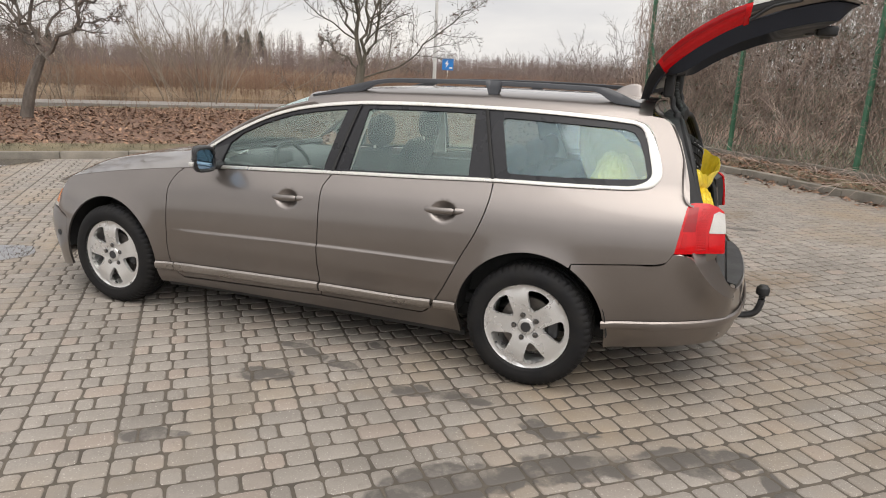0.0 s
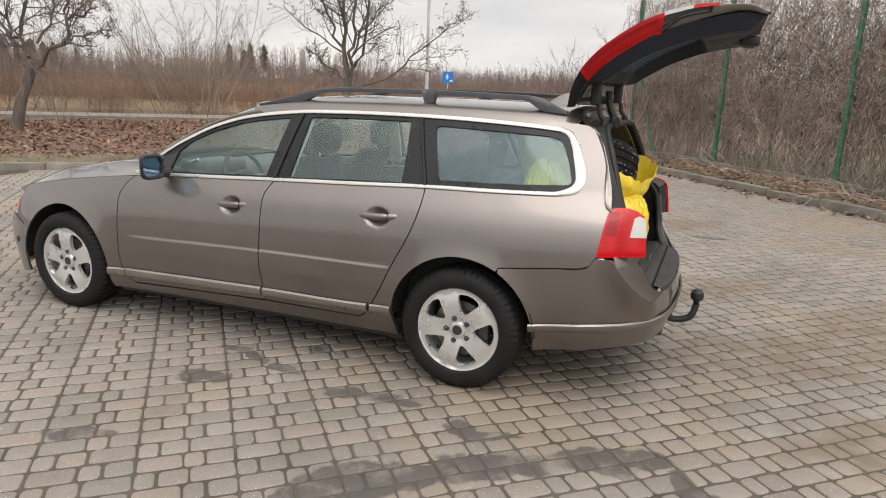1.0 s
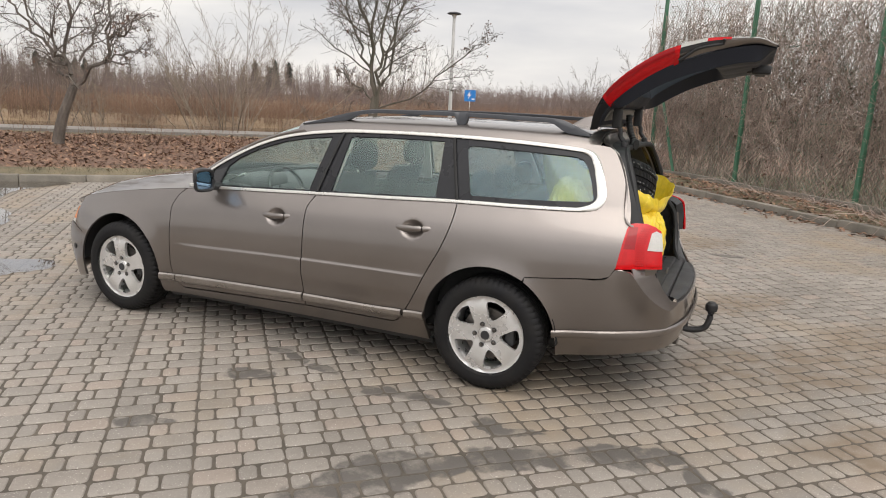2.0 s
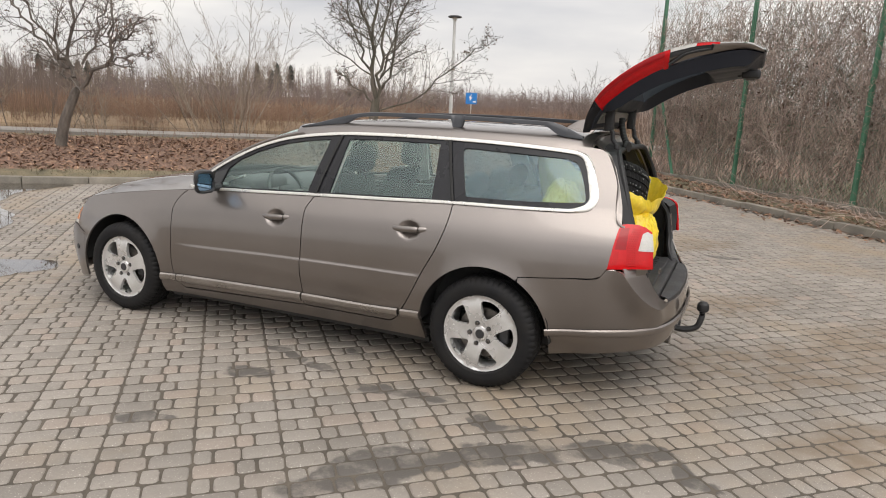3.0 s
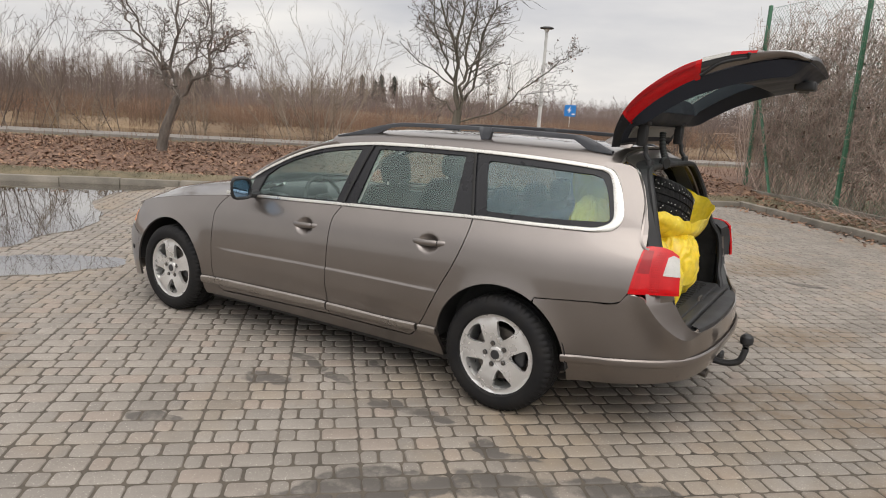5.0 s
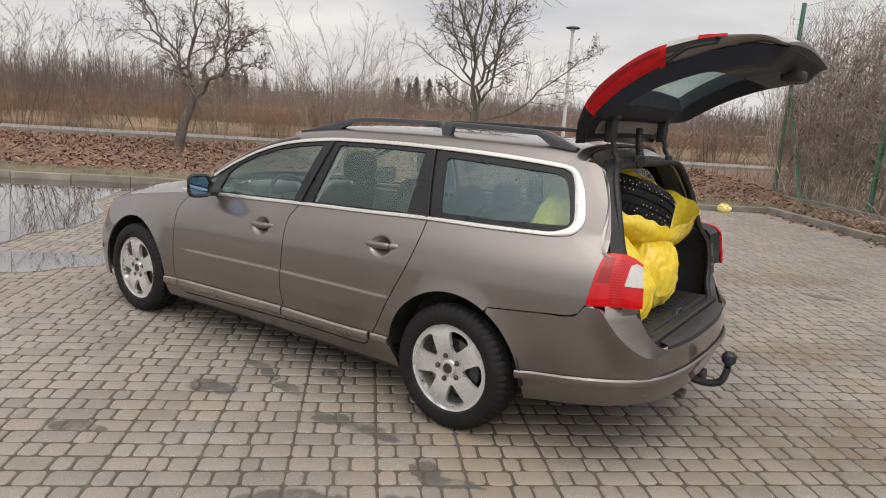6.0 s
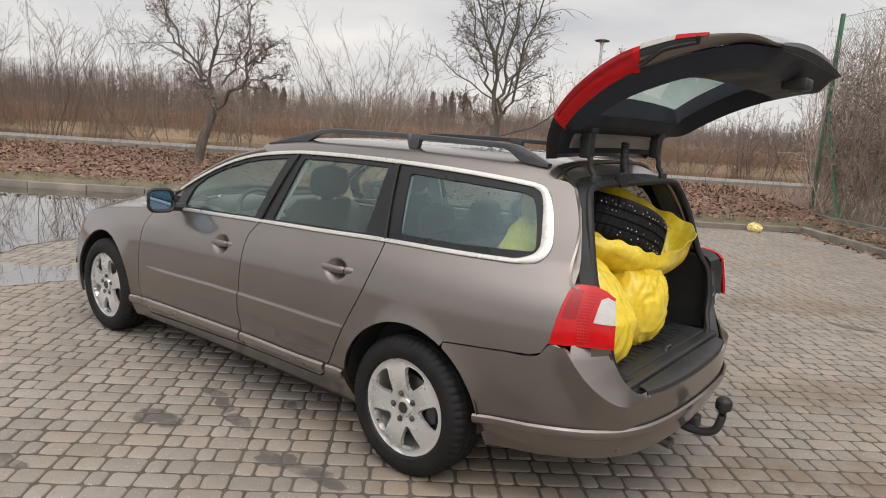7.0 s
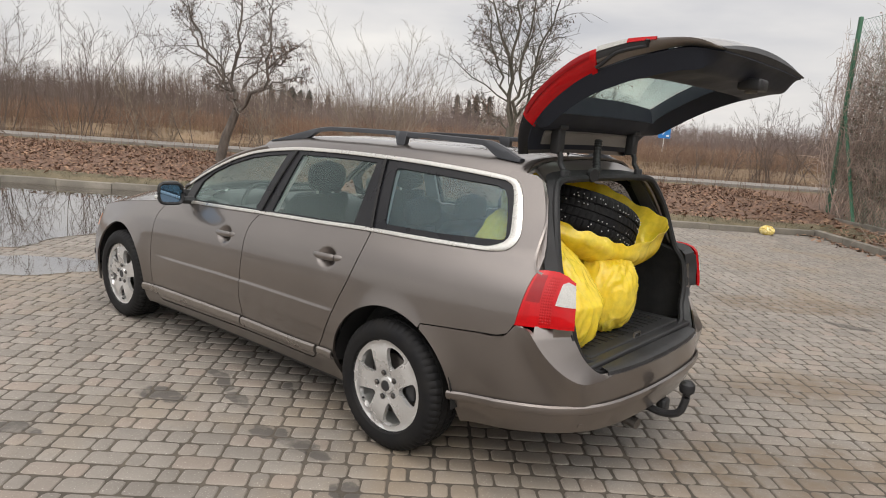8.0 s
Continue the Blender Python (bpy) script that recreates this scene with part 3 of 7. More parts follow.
def offshoots(rng, line, n, spread, ratio, wiggle, lift, start=0.25):
    """Side shoots of a stem: new stems from points along it."""
    pts, r0, r1 = line
    length = sum(np.linalg.norm(b - a) for a, b in zip(pts, pts[1:]))
    out = []
    for k in range(n):
        s = start + (1 - start) * (k + rng.uniform(0, 0.9)) / n
        i = min(int(s * (len(pts) - 1)), len(pts) - 2)
        f = s * (len(pts) - 1) - i
        p = pts[i] * (1 - f) + pts[i + 1] * f
        t = pts[i + 1] - pts[i]
        t = t / np.linalg.norm(t)
        q = rng.normal(0, 1, 3)
        q -= t * (q @ t)
        q /= np.linalg.norm(q)
        d = t * math.cos(spread) + q * math.sin(spread)
        ln = length * ratio * rng.uniform(0.6, 1.15) * (1.15 - 0.6 * s)
        r = max(0.0045, (r0 + (r1 - r0) * s) * rng.uniform(0.38, 0.6))
        out.append((wander(rng, p, d, ln, 5 if ln > 0.5 else 3, wiggle, lift), r, max(0.002, r * 0.3)))
    return out


def park_tree(base, limbs, trunk_top, radius, seed, label, bark, leaves, tiers=(7, 6, 5), gnarl=0.10):
    """A bare tree: trunk to the fork, main limbs as (thickness, way in steps to the side, up and back), then three tiers of shoots."""
    rng = np.random.default_rng(seed)
    base, top = np.array(base, float), np.array(trunk_top, float)
    tree = thing("tree", label, "tree", "trees along the kerb", Matrix.Translation(base))
    mid = (base + top) / 2 + rng.normal(0, 0.03, 3)
    trunk = [np.zeros(3) + (0, 0, -0.1), (base * 0.7 + mid * 0.3) - base, mid - base, (mid * 0.4 + top * 0.6) - base, top - base]
    trunk = [np.array(p) for p in spline(trunk, 3)]
    v, f = tube_data([(trunk, radius * 1.25, radius * 0.85)], 10)
    part_data("trunk", v, f, bark, tree)
    first = []
    for r, way in limbs:
        line = [top - base + np.array([u * 0.859, u * 0.512, h]) + np.array([-0.512, 0.859, 0]) * d for u, h, d in way]
        line = [p + rng.normal(0, gnarl * 0.35, 3) if 0 < k else p for k, p in enumerate(spline(line, 4))]
        first.append((line, radius * r * 0.78, radius * 0.09))
    second = [s for l in first for s in offshoots(rng, l, tiers[0], 0.85, 0.40, 0.15, 0.06, 0.12)]
    third = [s for l in first + second for s in offshoots(rng, l, tiers[1], 0.9, 0.40, 0.2, 0.03)]
    fourth = [s for l in second + third for s in offshoots(rng, l, tiers[2], 0.9, 0.5, 0.25, 0.0)]
    v, f = tube_data(first, 7)
    v2, f2 = tube_data(second, 5)
    v3, f3 = tube_data(third + fourth, 3)
    n, n2 = len(v), len(v) + len(v2)
    part_data("crown", v + v2 + v3, f + [tuple(i + n for i in q) for q in f2] + [tuple(i + n2 for i in q) for q in f3], bark, tree)
    lv, lf = [], []
    for pts, r0, r1 in fourth:
        for _ in range(leaves):
            if rng.random() < 0.45:
                p = pts[rng.integers(1, len(pts))] + rng.normal(0, 0.03, 3)
                u, w = rng.normal(0, 0.014, 3), rng.normal(0, 0.010, 3)
                k = len(lv)
                lv += [p - u, p + w, p + u + rng.normal(0, 0.006, 3), p - w]
                lf.append((k, k + 1, k + 2, k + 3))
    if lf:
        part_data("withered_leaf_clumps", lv, lf, M_LEAF, tree, smooth=False)
    return tree


T1 = (-11.93, 5.5, 0.36)
park_tree(T1, [(0.62, [(0, 0, 0), (-0.11, 0.43, 0), (-0.04, 1.44, 0.1), (0.08, 2.4, 0.2), (0.1, 3.3, 0.2)]),
               (0.62, [(0.05, 0, 0), (0.66, 0.6, -0.1), (0.78, 1.0, -0.1), (0.79, 1.8, 0.0), (0.66, 2.7, 0.1)]),
               (0.36, [(0.78, 0.95, -0.1), (1.1, 1.15, -0.2), (1.6, 1.45, -0.3)]),
               (0.45, [(-0.13, 0.4, 0), (-0.6, 0.8, 0.2), (-1.05, 1.3, 0.3), (-1.35, 2.0, 0.4), (-1.5, 2.7, 0.5)]),
               (0.42, [(-0.1, 0.45, 0), (-0.3, 0.8, -0.3), (-0.75, 1.8, -0.6), (-0.95, 2.4, -0.8)]),
               (0.30, [(-0.2, 0.2, 0), (-0.7, 0.55, 0.5), (-1.2, 0.8, 0.9)]),
               (0.30, [(0.55, 0.5, 0), (1.0, 0.75, 0.4), (1.35, 0.85, 0.7)]),
               (0.36, [(0.1, 0.5, 0.1), (0.3, 1.2, 0.6), (0.35, 2.1, 0.9), (0.4, 2.8, 1.0)])], (-11.58, 5.71, 1.56), 0.098, 5,
          "bare spreading fruit tree with a leaning dark trunk", M_BARK, 1, (9, 8, 5), 0.14)
T2 = (-6.46, 9.14, 0.3)
park_tree(T2, [(0.5, [(0, 0, 0), (-0.18, 1.3, 0), (-0.5, 2.3, 0.1), (-0.85, 3.3, 0.2)]),
               (0.55, [(0, 0, 0), (-0.08, 1.3, 0), (-0.08, 2.5, 0.1), (0.0, 3.5, 0.1)]),
               (0.5, [(0.03, 0, 0), (0.08, 0.9, -0.1), (0.24, 2.0, -0.2), (0.42, 3.5, -0.3)]),
               (0.42, [(0.05, 0.2, 0), (0.30, 0.65, 0), (0.48, 1.7, 0.1), (0.75, 2.5, 0.2), (1.2, 3.2, 0.2)]),
               (0.24, [(0.05, -0.25, 0), (1.0, 0.16, -0.1), (1.75, 0.8, -0.2), (2.2, 1.25, -0.2)]),
               (0.24, [(-0.05, -0.1, 0), (-0.5, 0.3, 0.1), (-0.85, 0.55, 0.2)]),
               (0.36, [(-0.1, 0.6, 0.1), (-0.5, 1.5, 0.5), (-0.8, 2.6, 0.8)]),
               (0.34, [(0.1, 0.5, 0.1), (0.4, 1.4, 0.7), (0.7, 2.4, 1.1)])], (-6.44, 9.16, 1.62), 0.105, 8,
          "bare upright tree with a mossy grey trunk and few red leaves", M_BARKG, 1, (9, 8, 5), 0.11)


def sapling_clump(at, stems, height, lean, seed, material, label, thin=0.012):
    rng = np.random.default_rng(seed)
    bush = thing("bush", label, "bush", "bare bushes behind the path", Matrix.Translation(at))
    main, wide = [], 0.35 + 0.25 * (lean > 0.4)
    for _ in range(stems):
        w = rng.normal(0, 1, 2)
        p = np.array([*(w * wide), -0.1])
        d = np.array([*(w * lean), 1.0])
        h = height * rng.uniform(0.5, 1.05)
        main.append((wander(rng, p, d, h, 9, 0.09, 0.03), thin * rng.uniform(0.6, 1.4), 0.0035))
    twigs = [s for l in main for s in offshoots(rng, l, 11, 0.55, 0.34, 0.14, 0.06, 0.22)]
    fine = [s for l in twigs for s in offshoots(rng, l, 5, 0.65, 0.5, 0.2, 0.03)]
    v, f = tube_data(main, 4)
    loose(part_data("stem_thicket", v, f, material, bush))
    v, f = tube_data(twigs + fine, 3)
    loose(part_data("branchwork", v, f, material if material in (M_PALE, M_VINE) else M_TWIG, bush))
    return bush


BUSHES = [(-8.67, -7.5, 28, 4.42, 0.5, 1), (-12.03, -7.5, 9, 2.61, 0.35, 1), (-13.63, -7.5, 8, 3.71, 0.42, 0), (-16.85, -7.5, 9, 4.56, 0.42, 0), (-17.56, -7.5, 9, 4.06, 0.42, 0), (-15.29, -7.5, 10, 2.48, 0.35, 1), (-19.63, -7.5, 14, 4.41, 0.4, 0), (-23.81, -7.5, 12, 4.24, 0.4, 0),
          (-5.5, -7.5, 6, 2.15, 0.35, 0), (0.94, -7.5, 8, 2.26, 0.3, 0), (3.0, -7.5, 14, 2.82, 0.35, 0), (5.2, -7.6, 18, 3.24, 0.35, 0), (6.4, -6.9, 18, 3.24, 0.35, 0), (-2.1, -16.8, 9, 3.24, 0.42, 1), (-36.0, -17.0, 12, 6.05, 0.4, 0), (-10.4, -24.0, 11, 4.97, 0.42, 1), (0.6, -26.0, 13, 4.54, 0.4, 1)]
for k, (a, b, n, h, lean, pale) in enumerate(BUSHES):
    sapling_clump(lot(a, b, max(0.0, ground_z(a, b))), n, h, lean, 40 + k, M_PALE if pale else M_TWIG, "bare pale-stemmed sapling clump beside the ditch" if pale else "bare grey-brown bush with many thin stems")


def field(name, spots, material, label, category, height, seed, thin=0.006, lean=0.18):
    """Many single dry stalks, as thin three-sided spikes."""
    rng = np.random.default_rng(seed)
    verts, faces = [], []
    for a, b in spots:
        p = lot(a, b, ground_z(a, b) - 0.02)
        h = height * rng.uniform(0.45, 1.15)
        tip = p + np.array([*rng.normal(0, lean * h, 2), h])
        r = thin * rng.uniform(0.7, 1.5)
        t = rng.uniform(0, 6.28)
        k = len(verts)
        for j in range(3):
            verts.append(p + r * np.array([math.cos(t + j * 2.1), math.sin(t + j * 2.1), 0]))
        verts.append(tip)
        faces += [(k, k + 1, k + 3), (k + 1, k + 2, k + 3), (k + 2, k, k + 3)]
    return stuff(part_data(name, verts, faces, material, smooth=False), label, category)


rs = np.random.default_rng(3)


def spots(n, a0, a1, b0, b1, clump=0.0):
    out = []
    while len(out) < n:
        a, b = rs.uniform(a0, a1), rs.uniform(b0, b1)
        if not clump or noise.noise((a * 0.35, b * 0.5, 1.0)) > clump * rs.uniform(-1, 1):
            out.append((a, b))
    return out


field("dry_reeds", spots(1300, -45, 12, -7.7, -6.95, 0.7) + spots(6000, -60, 25, -20, -16.3, 0.5), M_REED, "dry straw-coloured reeds and grass round the ditch", "reeds", 0.42, 11, 0.008)
field("brown_scrub", spots(7000, -55, 25, -32, -16.6, 0.5) + spots(2500, -4, 14, -7.9, -7) + spots(900, -30, 6, -4.2, -3.2), M_SCRUB, "red-brown dry scrub stems", "scrub", 0.6, 12, 0.006, 0.35)
field("scrub_belt", spots(16000, -120, 90, -75, -28, 0.5), M_SCRUB, "far belt of red-brown scrub", "scrub", 0.8, 13, 0.011, 0.45)
field("verge_grass", spots(2600, -24, 0, -0.95, -0.15) + [(b, a) for a, b in spots(5000, 0.2, 14, 0.2, 4.0)], M_VERGE, "short dull grass along the kerb and fence", "grass", 0.10, 14, 0.004, 0.5)
field("meadow_grass", spots(12000, -90, 40, -60, -17, 0.2), M_REED, "dead meadow grass", "grass", 0.32, 15, 0.012, 0.4)


def spikes(p, q, r0, r1):
    """Many straight three-sided twigs at once, from points p to points q."""
    t = q - p
    u = np.cross(t, (0.31, 0.52, 0.79))
    u /= np.linalg.norm(u, axis=1)[:, None] + 1e-9
    w = np.cross(u, t)
    w /= np.linalg.norm(w, axis=1)[:, None] + 1e-9
    rows = []
    for base, r in ((p, r0), (q, r1)):
        for k in range(3):
            rows.append(base + np.asarray(r).reshape(-1, 1) * (math.cos(k * 2.094) * u + math.sin(k * 2.094) * w))
    v = np.stack(rows, 1).reshape(-1, 3)
    f = np.array([(0, 1, 4, 3), (1, 2, 5, 4), (2, 0, 3, 5)])
    return v, (np.arange(len(p))[:, None, None] * 6 + f[None]).reshape(-1, 4)


def twig_trees(rng, foot, height, branches, twigs, wide, thick, low=0.2):
    """Bare trees: trunk, rising branches, and twigs on the branches."""
    n = len(foot)
    lean = rng.normal(0, 0.05, (n, 3)) * height[:, None]
    lean[:, 2] = height
    crown = foot + lean
    out = [(foot, crown, height * thick, height * thick * 0.25)]
    s = rng.uniform(low, 1.0, (n, branches))
    a = rng.uniform(0, 6.283, (n, branches))
    rise = rng.uniform(0.5, 1.6, (n, branches))
    ln = height[:, None] * wide * (1.15 - 0.85 * s) * rng.uniform(0.6, 1.2, (n, branches))
    d = np.stack([np.cos(a), np.sin(a), rise], 2)
    d /= np.linalg.norm(d, axis=2)[:, :, None]
    p = (foot[:, None] + lean[:, None] * s[:, :, None])
    q = p + d * ln[:, :, None]
    r = (height[:, None] * thick * 0.45 * (1.1 - 0.6 * s))
    out.append((p.reshape(-1, 3), q.reshape(-1, 3), r.reshape(-1), r.reshape(-1) * 0.4))
    for _ in range(twigs):
        k = rng.uniform(0.3, 1.0, (n, branches, 1))
        e = d + rng.normal(0, 0.55, d.shape)
        e /= np.linalg.norm(e, axis=2)[:, :, None]
        p2 = p + (q - p) * k
        q2 = p2 + e * ln[:, :, None] * rng.uniform(0.35, 0.7, (n, branches, 1))
        out.append((p2.reshape(-1, 3), q2.reshape(-1, 3), r.reshape(-1) * 0.5, r.reshape(-1) * 0.25))
    return spikes(*[np.concatenate([o[k] for o in out]) for k in range(4)])


def lots(a, b, z):
    return np.c_[CORNER[0] + a * AX[0] + b * BX[0], CORNER[1] + a * AX[1] + b * BX[1], np.full(len(a), z)]


skyline = smooth_curve([-160, -70, -52, -42, -28, -16, -6, 3, 16, 30, 60, 130], [5.0, 5.2, 6.6, 6.4, 5.2, 4.6, 6.0, 5.7, 4.5, 4.0, 4.6, 4.6])


def far_woods():
    rng = np.random.default_rng(21)
    b = -rng.uniform(85, 165, 2100)
    reach = (12.7 - b) / 107.7
    across = rng.uniform(-120, 95, 2100)
    h = np.array([skyline(x) for x in across]) * reach * rng.uniform(0.62, 1.06, 2100)
    v, f = twig_trees(rng, lots(-8.4 + (across + 8.4) * reach, b, 0.2), h, 26, 3, 0.24, 0.0075)
    stuff(part_data("far_woods", v.tolist(), f.tolist(), M_WOODS, smooth=False), "far belt of bare brown woodland", "woods")
    b = -rng.uniform(75, 160, 5200)
    reach = (12.7 - b) / 107.7
    v, f = twig_trees(rng, lots(-8.4 + (rng.uniform(-120, 95, 5200) + 8.4) * reach, b, 0.1), 3.1 * reach * rng.uniform(0.5, 1.1, 5200), 12, 1, 0.5, 0.016, 0.0)
    stuff(part_data("wood_edge_brush", v.tolist(), f.tolist(), M_WOODS, smooth=False), "dense brown brush at the foot of the far woods", "brush")
    b = -rng.uniform(84, 130, 90)
    reach = (12.7 - b) / 107.7
    across = np.r_[rng.uniform(-26, 2, 55), rng.uniform(-90, 60, 35)]
    v, f = twig_trees(rng, lots(-8.4 + (across + 8.4) * reach, b, 0.2), np.array([skyline(x) for x in across]) * reach * rng.uniform(0.8, 1.1, 90), 12, 2, 0.16, 0.010, 0.5)
    stuff(part_data("birches", v.tolist(), f.tolist(), M_PALE, smooth=False), "pale birch stems before the far woods", "woods")
    b = -rng.uniform(24, 52, 1100)
    a = rng.uniform(-62, -17, 1100)
    v, f = twig_trees(rng, lots(a, b, 0.2), 1.05 + rng.uniform(0.45, 1.0, 1100) * (0.9 + (12.7 - b) * 0.038), 14, 3, 0.22, 0.0045)
    stuff(part_data("sapling_thicket", v.tolist(), f.tolist(), M_TWIG, smooth=False), "thicket of thin brown saplings beyond the ditch", "thicket")
    mounds = 430
    b = -16.7 - 15 * rng.uniform(0, 1, mounds) ** 1.5
    a = np.where(rng.random(mounds) < 0.5, rng.uniform(-30, -4, mounds), rng.uniform(-4, 24, mounds))
    foot = np.repeat(lots(a, b, 0.1), 26, axis=0) + rng.normal(0, 0.35, (mounds * 26, 3)) * (1, 1, 0)
    v, f = twig_trees(rng, foot, rng.uniform(0.6, 1.5, mounds * 26), 7, 1, 0.4, 0.006, 0.1)
    stuff(part_data("scrub_mounds", v.tolist(), f.tolist(), M_SCRUB, smooth=False), "red-brown mounds of dense dry scrub beyond the ditch", "scrub")
    v, f = [], []
    for k in range(16):
        b = -rng.uniform(110, 150)
        reach = (12.7 - b) / 107.7
        across = rng.uniform(-36, -24) if k < 11 else rng.uniform(-12, 4)
        p, h = lots(np.array([-8.4 + (across + 8.4) * reach]), np.array([b]), 0.2)[0], rng.uniform(0.7, 0.95) * skyline(across) * reach
        for j in range(90):
            s = rng.uniform(0.35, 1.0)
            r = (0.24 * math.sqrt(max(0.0, 1.02 - s)) + 0.02) * h * rng.uniform(0.4, 1.15)
            t = rng.uniform(0, 6.28)
            c = p + np.array([0, 0, h * s])
            e = c + np.array([math.cos(t) * r, math.sin(t) * r, -0.05 * h])
            n = np.array([-math.sin(t), math.cos(t), 0]) * 0.035 * h
            q = len(v)
            v += [c + (0, 0, 0.04 * h), e + n, e - n, c - (0, 0, 0.025 * h)]
            f += [(q, q + 1, q + 2), (q + 3, q + 2, q + 1), (q, q + 2, q + 3), (q, q + 3, q + 1)]
    stuff(part_data("far_pines", v, f, M_PINE, smooth=False), "few dark pines in the far woods", "woods")


far_woods()


def chips():
    """Leaves and bark on the planting strip and along the fence."""
    rng = np.random.default_rng(31)
    v, f = [], []
    places = [(rng.uniform(-22, 1.2), -rng.uniform(0.04, 1.0) ** 0.85 * 5.3) for _ in range(25000)]
    places += [(rng.uniform(0.2, 1.4), rng.uniform(-0.5, 9)) for _ in range(1800)]
    places += [(0.25 - abs(rng.normal(0, 0.25)), rng.uniform(-0.2, 12)) for _ in range(1500)]
    for a, b in places:
        if b > -0.8 and b < 0 and rng.random() < 0.6:
            continue
        p = lot(a, b, ground_z(a, b) + rng.uniform(0.0, 0.035))
        t, s, w = rng.uniform(0, 6.28), rng.uniform(0.025, 0.07), rng.uniform(0.012, 0.03)
        u = np.array([math.cos(t), math.sin(t), rng.normal(0, 0.35)]) * s
        n = np.array([-math.sin(t), math.cos(t), rng.normal(0, 0.35)]) * w
        k = len(v)
        v += [p - u, p + n + (0, 0, 0.008), p + u, p - n + (0, 0, 0.008)]
        f += [(k, k + 1, k + 3), (k + 1, k + 2, k + 3)]
    stuff(part_data("leaf_mulch", v, f, M_CHIP, smooth=False), "red-brown fallen leaves and bark chips on the planting strip", "leaves")


chips()


def tangle():
    """Dead stems that have fallen over the kerb below the fence."""
    rng = np.random.default_rng(61)
    lines = []
    for _ in range(420):
        b, a = rng.uniform(1.5, 11.0), rng.uniform(0.1, 1.2)
        way = np.array([*(AX * rng.normal(-0.3, 0.5) + BX * rng.normal(0, 1.0)), rng.uniform(0.1, 0.5)])
        line = wander(rng, lot(a, b, ground_z(a, b) + 0.02), way, rng.uniform(0.4, 1.1), 6, 0.3, -0.13)
        lines.append(([np.array([p[0], p[1], max(p[2], 0.03 + (0.1 if lot_ab(p[0], p[1])[0] > -0.02 else 0.0))]) for p in line], rng.uniform(0.003, 0.006), 0.002))
    v, f = tube_data(lines, 3)
    stuff(part_data("fallen_stems", v, f, M_VINE, smooth=False), "tangle of dead stems fallen over the kerb", "stems")


tangle()


